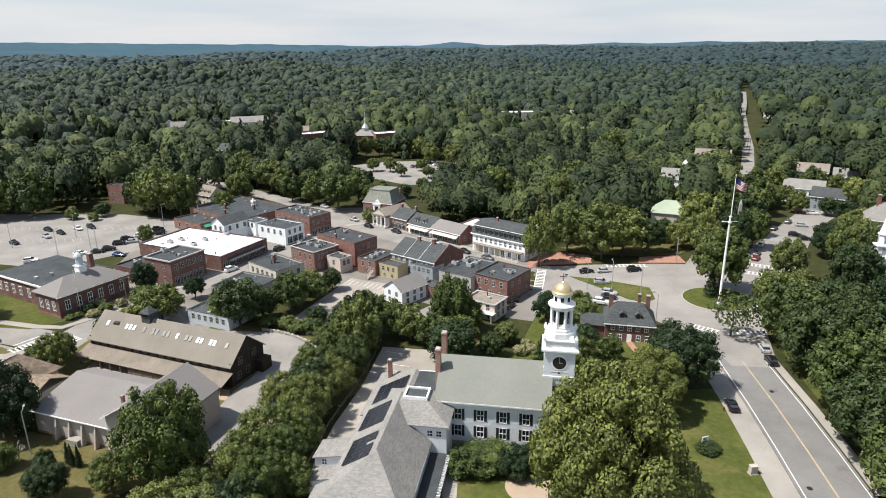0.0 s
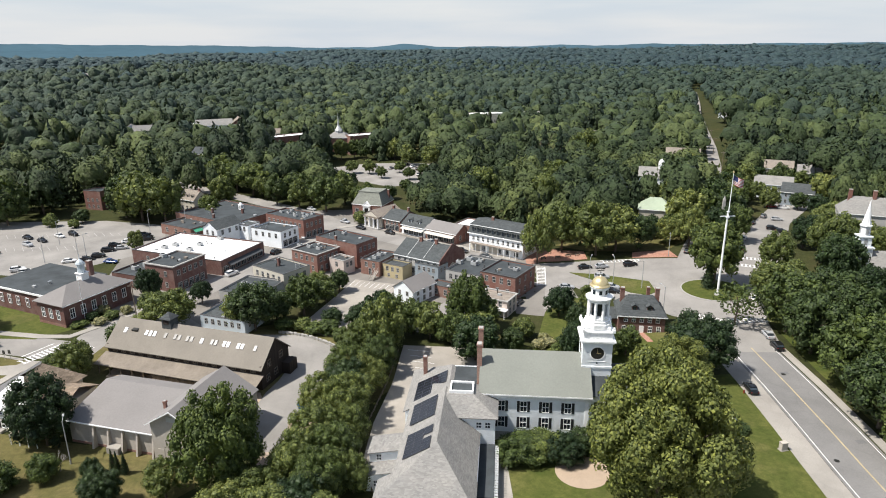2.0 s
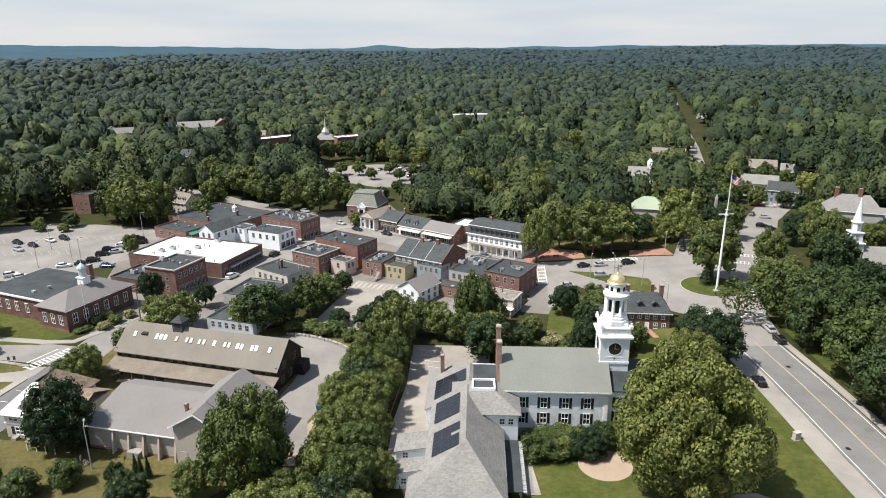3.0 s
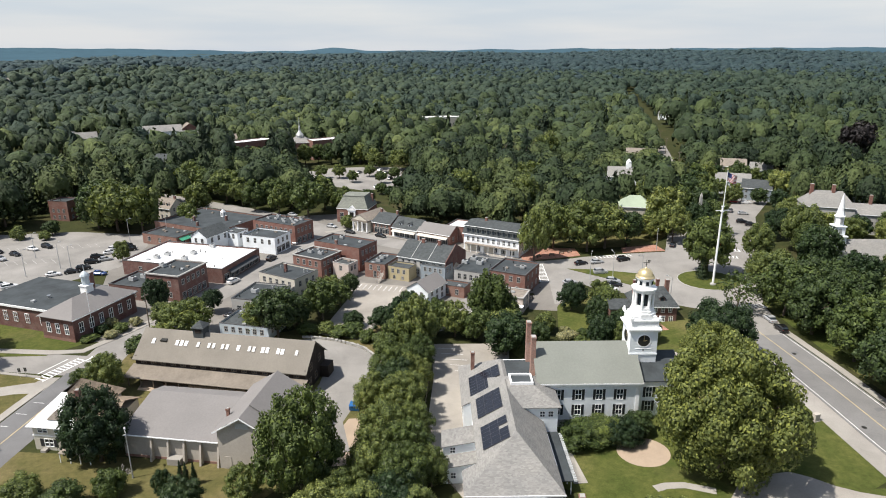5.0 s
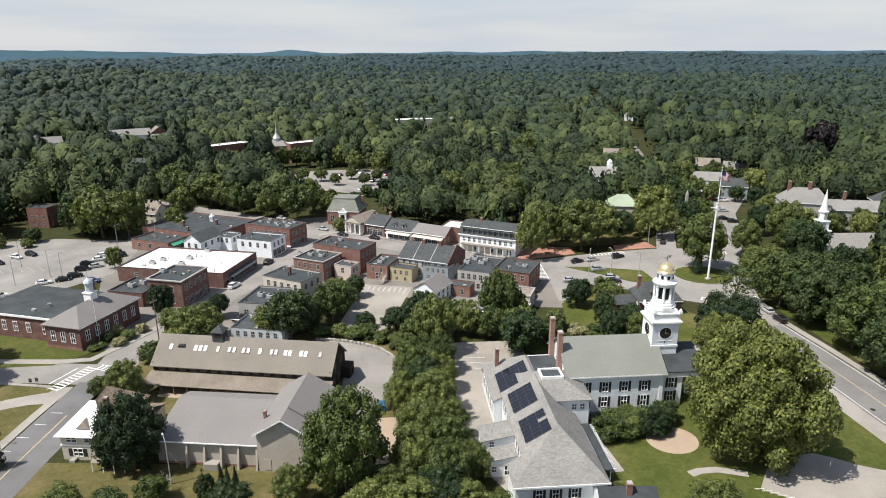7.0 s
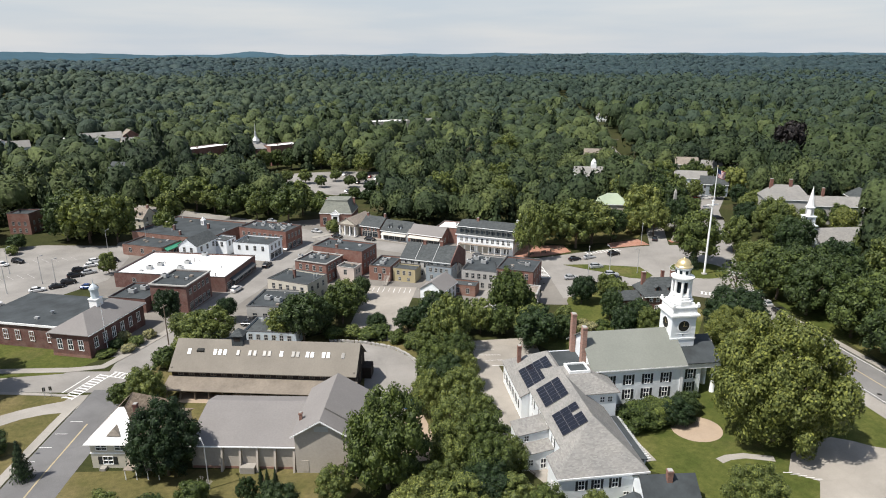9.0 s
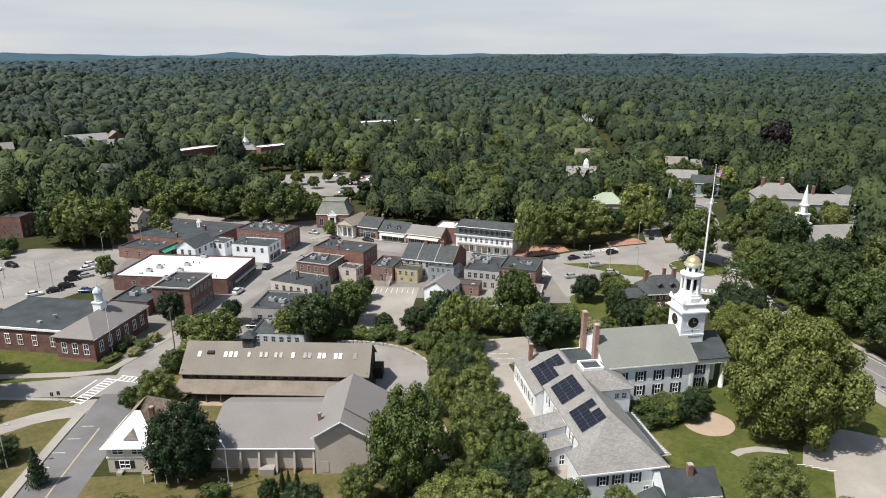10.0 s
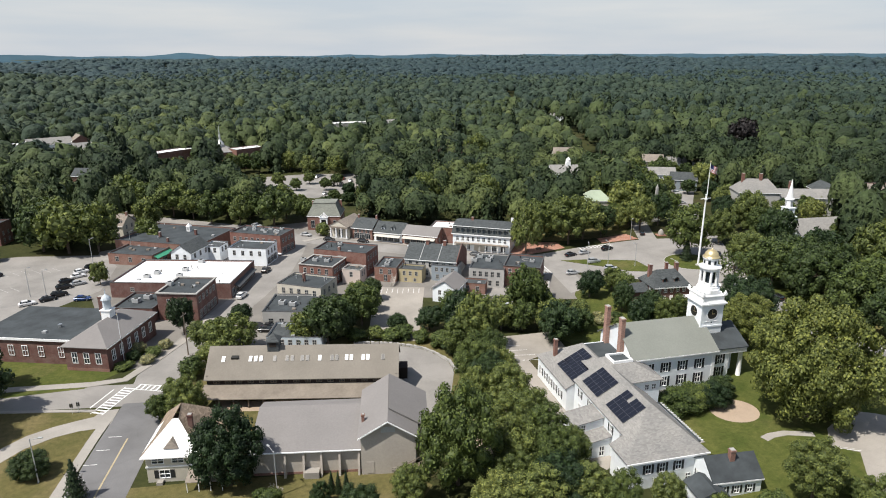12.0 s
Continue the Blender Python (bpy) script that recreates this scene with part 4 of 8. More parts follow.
for k in range(5):
    line([(-13.5 + k * 0.5, 136.5 - k * 3.0), (-8.6 + k * 0.5, 135.0 - k * 3.0)], 0.14, PAINT_WHITE, "faded white bay line", 0.05)
    line([(21.4 + k * 0.85, 72.6 - k * 0.75), (22.9 + k * 0.85, 72.2 - k * 0.75)], 0.14, PAINT_WHITE, "white hatched bay line", 0.05)

# ---- the church and its hall ----
def build_church():
    L, W, eave, ridge = 19.0, 14.4, 10.4, 15.0
    ob = thing("church", -0.7, 98.5, -9.3, "white clapboard meetinghouse with grey roof and black shutters", "church", level=True)
    cols = [3.05, 6.95, 10.85, 14.75]
    rows = [(6.5, 4, 1.15, 2.1, "sash", True, cols), (3.3, 4, 1.15, 2.1, "sash", True, cols)]
    walls(ob, L, W, eave, WHITE, {"front": rows, "back": rows})
    gable_roof(ob, L, W, eave, ridge, ROOF_CHURCH, WHITE, "x", 0.6)
    part("entablature", Mesh().box(-0.05, -0.12, eave - 1.3, L + 0.05, -0.01, eave - 0.15).box(-0.02, -0.25, eave - 0.4, L + 0.02, -0.121, eave - 0.16), TRIM, ob)
    part("base_course", Mesh().box(-0.1, -0.08, 0, L + 0.1, -0.005, 2.3), STONE, ob)
    for x in (0.0, L - 0.7):
        part("corner_pilaster", Mesh().box(x, -0.1, 2.3, x + 0.7, -0.006, eave - 1.3), TRIM, ob)
    chimney(ob, -0.55, 4.6, 0, 17.4, 0.9, 1.25, BRICK_PINK, "tall weathered brick chimney")
    chimney(ob, -0.55, 11.0, 0, 17.6, 0.9, 1.25, BRICK_PINK, "tall weathered brick chimney")
    # vestibule and portico
    v0, v1, x1, pe, pr = 1.2, 13.2, 27.0, 9.6, 12.9
    m = Mesh()
    wall_side(m, pose(L, v0, 0), 4.4, pe, [(1.6, 6.2, 1.15, 2.1), (1.6, 3.3, 1.15, 2.1)])
    add_window(ob, pose(L, v0, 0), 1.6, 6.2, 1.15, 2.1, None, "sash", True)
    add_window(ob, pose(L, v0, 0), 1.6, 3.3, 1.15, 2.1, None, "sash", True)
    part("vestibule_wall", m, WHITE, ob)
    part("vestibule_wall", Mesh().box(L + 4.2, v0 + 0.22, 0, L + 4.4, v1, pe).box(L, v1, 0, L + 4.4, v1 + 0.2, pe), WHITE, ob)
    r = Mesh()
    c = (v0 + v1) / 2
    r.slab([(L, v0 - 0.5, pe + 0.2), (x1 + 0.5, v0 - 0.5, pe + 0.2), (x1 + 0.5, c, pr + 0.2), (L, c, pr + 0.2)], 0.2)
    r.slab([(x1 + 0.5, v1 + 0.5, pe + 0.2), (L, v1 + 0.5, pe + 0.2), (L, c, pr + 0.2), (x1 + 0.5, c, pr + 0.2)], 0.2)
    # the dark material carries the tower's cast shade on this roof
    part("portico_roof", r, ROOF_DARK, ob, "dark grey portico roof with tower shade painted in")
    p = Mesh().box(L + 0.1, v0 - 0.3, pe - 1.1, x1 + 0.3, v0 - 0.02, pe - 0.12).box(x1 - 0.1, v0 - 0.02, pe - 1.1, x1 + 0.3, v1 + 0.3, pe - 0.12)
    p.poly((x1 + 0.2, v0 - 0.3, pe - 0.12), (x1 + 0.2, v1 + 0.3, pe - 0.12), (x1 + 0.2, c, pr))
    part("pediment", p, TRIM, ob)
    part("portico_floor", Mesh().box(L + 4.4, v0, 0, x1 + 0.4, v1, 1.6).box(x1 + 0.4, v0 + 1, 0, x1 + 1.2, v1 - 1, 0.9), STONE, ob)
    for y in (v0 + 0.6, v0 + 4.2, v1 - 4.2, v1 - 0.6):
        part("column", Mesh().lathe([(0.62, 1.6), (0.62, 1.8), (0.5, 1.95), (0.52, 4.5), (0.44, pe - 1.5), (0.55, pe - 1.35), (0.6, pe - 1.1)], 14, x1 - 0.35, y), TRIM, ob, "", True)
    # tower
    s, u, v = 2.6, 20.5, 7.2
    t = Mesh().box(u - s, v - s, 9.0, u + s, v + s, 18.2)
    t.box(u - s - 0.12, v - s - 0.12, 13.3, u + s + 0.12, v + s + 0.12, 13.7)
    tower = part("tower", t, WHITE, ob, "square white clapboard clock tower")
    k = Mesh()
    for i, (d, z0, z1) in enumerate(((0.22, 18.2, 18.5), (0.5, 18.5, 18.8), (0.3, 18.8, 19.0), (-0.05, 19.0, 20.2), (0.12, 20.2, 20.4), (-0.45, 20.4, 21.0))):
        k.box(u - s - d, v - s - d, z0, u + s + d, v + s + d, z1)
    for sx in (-1, 1):
        for sy in (-1, 1):
            x, y = u + sx * (s + 0.02), v + sy * (s + 0.02)
            k.box(x - 0.28, y - 0.28, 20.38, x + 0.28, y + 0.28, 20.95)
            k.box(x - 0.16, y - 0.16, 20.95, x + 0.16, y + 0.16, 21.35)
    part("cornice", k, TRIM, tower)
    for a in range(4):
        fp = pose(u, v, 0, 0, 0, 90 * a) @ pose(0, -s, 16.3, 90, 0, 0)
        ring = Mesh().lathe([(1.34, -0.02), (1.34, 0.09), (1.16, 0.09)], 28, caps=False)
        o = part("clock_rim", ring, TRIM, tower)
        o.matrix_basis = fp
        f = part("clock_face", Mesh().lathe([(1.17, 0.0), (1.17, 0.05)], 28), BRONZE, tower, "dark clock face with pale pointers")
        f.matrix_basis = fp
        for hand in (Mesh().box(-0.05, -0.12, 0.052, 0.05, 0.9, 0.062), Mesh().box(-0.1, -0.06, 0.064, 0.6, 0.05, 0.074)):
            o = put("clock_hand", hand.data("clock_hand", GOLD), tower)
            o.matrix_basis = fp
        o = put("panel", Mesh().box(-1.5, -2.7, 0.0, 1.5, -2.62, 0.06).box(-1.5, -1.7, 0.0, 1.5, -1.62, 0.06).box(-0.16, -2.25, 0.0, 0.16, -2.0, 0.05).data("panel", TRIM), tower)
        o.matrix_basis = fp
        o = put("bull_eye", Mesh().lathe([(0.16, 0.0), (0.16, 0.06)], 12).data("bull_eye", GLASS), tower)
        o.matrix_basis = fp @ pose(0, -1.95, 0)
    part("belfry_base", Mesh().lathe([(2.55, 20.9), (2.55, 21.5), (2.3, 21.6), (2.3, 22.0), (2.05, 22.05), (2.05, 22.5)], 8, u, v, math.pi / 8), TRIM, tower)
    belfry = part("belfry", Mesh().lathe([(1.25, 22.4), (1.25, 25.6)], 8, u, v, math.pi / 8), GLASS, tower, "open octagonal belfry with dark louvred openings")
    for i in range(8):
        a = math.pi / 8 + i * math.pi / 4
        x, y = u + 1.75 * math.cos(a), v + 1.75 * math.sin(a)
        part("pillar", Mesh().lathe([(0.34, 22.4), (0.30, 22.7), (0.27, 25.2), (0.34, 25.5)], 8, x, y), TRIM, belfry)
        b = a + math.pi / 8
        rail = Mesh().box(-0.62, -0.05, 22.4, 0.62, 0.05, 22.95)
        o = put("railing", rail.data("railing", TRIM), belfry)
        o.matrix_basis = pose(u + 1.6 * math.cos(b), v + 1.6 * math.sin(b), 0, 0, 0, math.degrees(b) + 90)
    part("entablature", Mesh().lathe([(1.95, 25.45), (1.95, 25.9), (2.3, 26.0), (2.35, 26.3), (1.9, 26.5), (1.6, 26.6)], 24, u, v), TRIM, tower)
    drum = part("lantern", Mesh().lathe([(1.52, 26.5), (1.52, 28.0), (1.75, 28.1), (1.75, 28.3)], 24, u, v), TRIM, tower)
    for i in range(8):
        b = i * math.pi / 4
        o = put("lantern_window", Mesh().box(-0.26, -0.06, 27.0, 0.26, 0.06, 27.75).data("lantern_window", GLASS), drum)
        o.matrix_basis = pose(u + 1.49 * math.cos(b), v + 1.49 * math.sin(b), 0, 0, 0, math.degrees(b) + 90)
    dome = [(1.78, 28.3), (1.8, 28.42), (1.5, 28.5)] + [(1.48 * math.cos(i * 0.17), 28.5 + 1.5 * math.sin(i * 0.17)) for i in range(1, 9)] + [(0.12, 30.0), (0.1, 30.25)]
    part("dome", Mesh().lathe(dome, 24, u, v), GOLD, tower, "gilded dome", True)
    w = Mesh().lathe([(0.05, 30.2), (0.04, 31.7)], 6, u, v).box(u - 0.6, v - 0.03, 31.0, u + 0.6, v + 0.03, 31.12).box(u + 0.2, v - 0.02, 31.3, u + 0.7, v + 0.02, 31.55).lathe([(0.02, 30.55), (0.16, 30.7), (0.02, 30.85)], 8, u, v)
    part("weather_vane", w, BRONZE, tower)
    return ob


build_church()


def build_hall():
    ob = thing("parish_hall", -19.3, 75.8, -9.0, "white clapboard parish hall with grey shingled hip roof", "building", level=True)
    U, V0, ridge, eav = 14.6, 25.2, 10.6, 5.5
    # low front block and main block walls
    front = [(3.0, 3, 1.0, 1.7, "sash", True, [3.3, 5.9, 8.9]), (0.7, 2, 0.9, 1.2, "sash", False, [5.0, 11.0])]
    m = Mesh()
    for row in front:
        for x in row[6]:
            add_window(ob, pose(0, 0, 0), x, row[0], row[2], row[3], None, "sash", row[5])
    wall_side(m, pose(0, 0, 0), U, eav, [(x, r[0], r[2], r[3]) for r in front for x in r[6]])
    part("wall", m, WHITE, ob)
    m = Mesh()
    lw = [(5.0 + 4.2 * i, z, 0.95, 1.6) for i in range(5) for z in (4.4, 1.4)]
    fp = pose(2.4, V0, 0, 0, 0, 270)
    wall_side(m, fp, V0 - 5.5, 6.9, [(x - 3.4, z, w, h) for x, z, w, h in lw])
    for x, z, w, h in lw:
        add_window(ob, fp, x - 3.4, z, w, h, None, "sash", z > 3)
    wall_side(m, pose(0, 5.5, 0, 0, 0, 270), 5.5, eav, [(2.2, 1.2, 1.0, 1.6)])
    add_window(ob, pose(0, 5.5, 0, 0, 0, 270), 2.2, 1.2, 1.0, 1.6)
    wall_side(m, pose(2.4, 5.5, 0, 0, 0, 180), 2.4, eav, [])
    fr = pose(U, 0, 0, 0, 0, 90)
    rw = [(3.0 + 3.4 * i, 2.6, 1.0, 1.7) for i in range(5)]
    wall_side(m, fr, V0, eav, rw)
    for x, z, w, h in rw:
        add_window(ob, fr, x, z, w, h)
    part("wall", m, WHITE, ob)
    r, o, up = Mesh(), 0.35, 0.16
    apex, back = (8.5, 9.0, ridge + up), (8.5, V0 + 0.7, ridge + up)
    k = (ridge - 7.0) / 6.1
    zl = lambda u: 7.0 + up + (u - 2.4) * k
    fl, frc = (-o, -o, eav + up - 0.05), (U + o, -o, eav + up - 0.05)
    r.slab([fl, frc, apex], up)
    r.slab([apex, back, (2.4 - o, V0 + 0.7, zl(2.4 - o)), (2.4 - o, 5.5 + o, zl(2.4 - o)), (-o, 5.5 + o, zl(-o) + 0.05), fl], up)
    r.slab([frc, (U + o, V0 + 0.7, eav + up - 0.05), back, apex], up)
    part("roof", r, ROOF_GREY, ob, "mottled grey shingle roof")
    e = Mesh()
    for v in (V0 + 0.3, V0 + 0.5):
        e.poly((2.4, v, 0), (U, v, 0), (U, v, eav), (8.5, v, ridge), (2.4, v, 7.0))
    e.poly((2.4, V0, 0), (2.4, V0 + 0.5, 0), (2.4, V0 + 0.5, 6.9), (2.4, V0, 6.9))
    e.box(0.9, 26.0, 0, 9.0, 26.2, 5.0)
    e.poly((0.9, 26.0, 5.0), (9.0, 26.0, 5.0), (9.0, 26.0, 9.3))
    part("end_wall", e, WHITE, ob)
    g = Mesh().box(-o - 0.05, -o - 0.12, eav - 0.18, U + o + 0.05, -o - 0.005, eav + 0.12)
    part("gutter", g, TRIM, ob)
    # cross wing towards the church
    w = Mesh()
    wf = pose(9.0, 19.4, 0)
    holes = [(5.2, 6.6, 0.85, 1.1), (6.7, 6.6, 0.85, 1.1)]
    wall_side(w, wf, 8.4, 8.6, holes)
    for x, z, a, b in holes:
        add_window(ob, wf, x, z, a, b)
    wall_side(w, pose(17.4, 19.4, 0, 0, 0, 90), 9.0, 8.6, [(3.5, 5.5, 1.0, 1.8)])
    add_window(ob, pose(17.4, 19.4, 0, 0, 0, 90), 3.5, 5.5, 1.0, 1.8)
    part("wing_wall", w, WHITE, ob)
    q = Mesh()
    hp = [(5.6, 18.9), (17.9, 18.9), (17.9, 30.0), (5.6, 30.0)]
    zt = 11.0
    q.slab([(hp[0][0], hp[0][1], 8.75), (hp[1][0], hp[1][1], 8.75), (13.2, 23.6, zt), (9.6, 23.6, zt)], 0.15)
    q.slab([(hp[1][0], hp[1][1], 8.75), (hp[2][0], hp[2][1], 8.75), (13.2, 26.6, zt), (13.2, 23.6, zt)], 0.15)
    q.slab([(hp[2][0], hp[2][1], 8.75), (hp[3][0], hp[3][1], 8.75), (9.6, 26.6, zt), (13.2, 26.6, zt)], 0.15)
    q.slab([(hp[3][0], hp[3][1], 8.75), (hp[0][0], hp[0][1], 8.75), (9.6, 23.6, zt), (9.6, 26.6, zt)], 0.15)
    part("wing_roof", q, ROOF_GREY, ob)
    box = Mesh().box(9.3, 23.3, zt - 0.6, 13.5, 23.6, zt + 0.35).box(9.3, 26.6, zt - 0.6, 13.5, 26.9, zt + 0.35).box(9.3, 23.6, zt - 0.6, 9.6, 26.6, zt + 0.35).box(13.2, 23.6, zt - 0.6, 13.5, 26.6, zt + 0.35)
    part("roof_curb", box, TRIM, ob, "white square curb on the roof")
    part("roof_well", Mesh().box(9.6, 23.6, zt - 0.5, 13.2, 26.6, zt + 0.02), ROOF_DARK, ob)
    # rear block, lower
    b = Mesh()
    fb = pose(0.9, 41.5, 0, 0, 0, 270)
    hl = [(1.6 + 2.6 * i, 1.4, 0.95, 1.7) for i in range(5)]
    wall_side(b, fb, 15.4, 5.0, hl)
    for x, z, a, c in hl:
        add_window(ob, fb, x, z, a, c, None, "sash", True)
    wall_side(b, pose(16.4, 41.5, 0, 0, 0, 180), 15.5, 5.0, [(3, 1.4, 0.95, 1.7), (8, 1.4, 0.95, 1.7)])
    for x in (3, 8):
        add_window(ob, pose(16.4, 41.5, 0, 0, 0, 180), x, 1.4, 0.95, 1.7)
    part("rear_wall", b, WHITE, ob)
    rr = Mesh()
    A, B = (0.5, 25.9, 5.05), (0.5, 41.9, 5.05)
    rr.slab([B, A, (8.8, 25.9, 9.5), (8.8, 36.4, 9.5)][::-1], 0.15)
    rr.slab([(16.8, 41.9, 5.05), B, (8.8, 36.4, 9.5)], 0.15)
    rr.slab([(16.8, 26.7, 5.05), (16.8, 41.9, 5.05), (8.8, 36.4, 9.5), (8.8, 26.7, 9.5)], 0.15)
    part("rear_roof", rr, ROOF_GREY, ob)
    part("flat_roof", Mesh().box(9.4, 27.0, 5.2, 15.6, 36.5, 9.1), ROOF_DARK, ob, "dark membrane roof between the gables")
    part("flat_roof_wall", Mesh().box(9.3, 36.5, 5.0, 15.7, 36.7, 9.2), WHITE, ob)
    chimney(ob, 3.3, 37.9, 5.0, 10.3, 0.75, 0.75, BRICK_OLD)
    # little side wings
    for v, d, e, sill in ((10.0, 3.2, 3.1, 1.0), (13.2, 4.8, 5.0, 3.7)):
        s = Mesh()
        sf = pose(-3.2, v, 0)
        wall_side(s, sf, 5.5, e, [(1.2, sill, 0.8, 1.1), (3.4, 0.3, 0.9, 1.9)])
        add_window(ob, sf, 1.2, sill, 0.8, 1.1)
        add_window(ob, sf, 3.4, 0.3, 0.9, 1.9)
        wall_side(s, pose(-3.2, v + d, 0, 0, 0, 270), d, e, [])
        part("side_wing_wall", s, WHITE, ob)
        t = Mesh().slab([(-3.5, v - 0.3, e + 0.04), (2.38, v - 0.3, e + 1.1), (2.38, v + d - 0.02, e + 1.1), (-3.5, v + d - 0.02, e + 0.04)], 0.14)
        s = Mesh().poly((-3.2, v + 0.05, e), (2.36, v + 0.05, e), (2.36, v + 0.05, e + 0.95)).poly((-3.2, v + 0.2, e), (2.36, v + 0.2, e + 0.95), (2.36, v + 0.2, e))
        part("side_wing_gable", s, WHITE, ob)
        part("side_wing_roof", t, ROOF_GREY, ob)
    # covered walk with rafter tails
    part("porch_roof", Mesh().box(U + 0.1, 5.5, 3.45, U + 2.9, 19.2, 3.65), ROOF_DARK, ob, "flat dark porch roof")
    for i in range(22):
        part("rafter_tail", Mesh().box(U + 2.7, 5.7 + i * 0.62, 3.3, U + 3.5, 5.82 + i * 0.62, 3.62), TRIM, ob)
    for i in range(6):
        part("porch_post", Mesh().box(U + 2.5, 5.8 + i * 2.6, 0.06, U + 2.65, 5.95 + i * 2.6, 3.45), TRIM, ob)
    part("roof_rack", Mesh().box(U - 0.9, 6.5, 6.1, U - 0.75, 15.5, 6.2).box(U + 0.2, 6.5, 5.6, U + 0.35, 15.5, 5.7), ALU, ob)
    return ob


hall = build_hall()


def solar_array(u0, v0, cols, rows, z_at, gap=(), tilt=30.5):
    """Dark panels on the hall's west slope: u up the slope, v along the eaves."""
    ob = thing("solar_array", 0, 0, 0, "dark blue-black solar panels on the shingled roof", "solar panel", "solar arrays on the hall", level=True)
    ob.matrix_basis = hall.matrix_basis @ pose(u0, v0, z_at, 0, -tilt, 0)
    pw, ph = 1.62, 1.04
    cell = Mesh().box(0.02, 0.02, 0.05, pw - 0.02, ph - 0.02, 0.09).data("panel", SOLAR)
    rim = Mesh().box(0, 0, 0.02, pw, 0.025, 0.1).box(0, ph - 0.025, 0.02, pw, ph, 0.1).box(0, 0.025, 0.02, 0.025, ph - 0.025, 0.1).box(pw - 0.025, 0.025, 0.02, pw, ph - 0.025, 0.1).data("panel_frame", PANEL_RIM)
    for i in range(cols):
        for j in range(rows):
            if (i, j) in gap:
                continue
            p = put("panel", cell, ob, pose(i * (pw + 0.03), j * (ph + 0.03), 0))
            put("panel_frame", rim, p)
    part("rail", Mesh().box(0, 0.3, -0.03, cols * (pw + 0.03), 0.36, 0.03).box(0, rows * (ph + 0.03) - 0.4, -0.03, cols * (pw + 0.03), rows * (ph + 0.03) - 0.34, 0.03), ALU, ob)


solar_array(3.2, 8.0, 3, 6, 7.75, ((2, 3),))
solar_array(3.0, 17.4, 3, 6, 7.65)
solar_array(2.3, 25.9, 4, 8, 6.2, ((2, 0), (3, 0), (3, 1), (3, 2), (3, 3)), 28.0)


def build_cottage():
    ob = building("cottage", -8.0, 69.0, -13.5, 8.6, 6.6, 3.4, "small white outbuilding with dark roof and brick chimney", WHITE, ROOF_DARK, "x", 6.0, {"left": [(0.9, 2, 0.8, 1.4, "sash", True)], "front": [(0.9, 3, 0.9, 1.4, "sash", True)]}, category="house", over=0.3)
    chimney(ob, 4.4, 2.6, 4.0, 7.3, 0.85, 0.85, BRICK_OLD)
    part("porch", Mesh().box(-3.4, -2.2, 0, 1.2, 2.4, 2.4), WHITE, ob)
    part("porch_roof", Mesh().slab([(-3.8, -2.6, 2.4), (-1.1, -2.6, 3.7), (-1.1, 2.6, 3.7), (-3.8, 2.6, 2.4)], 0.12).slab([(1.6, -2.6, 2.4), (1.6, 2.6, 2.4), (-1.1, 2.6, 3.7), (-1.1, -2.6, 3.7)], 0.12), ROOF_DARK, ob)


build_cottage()


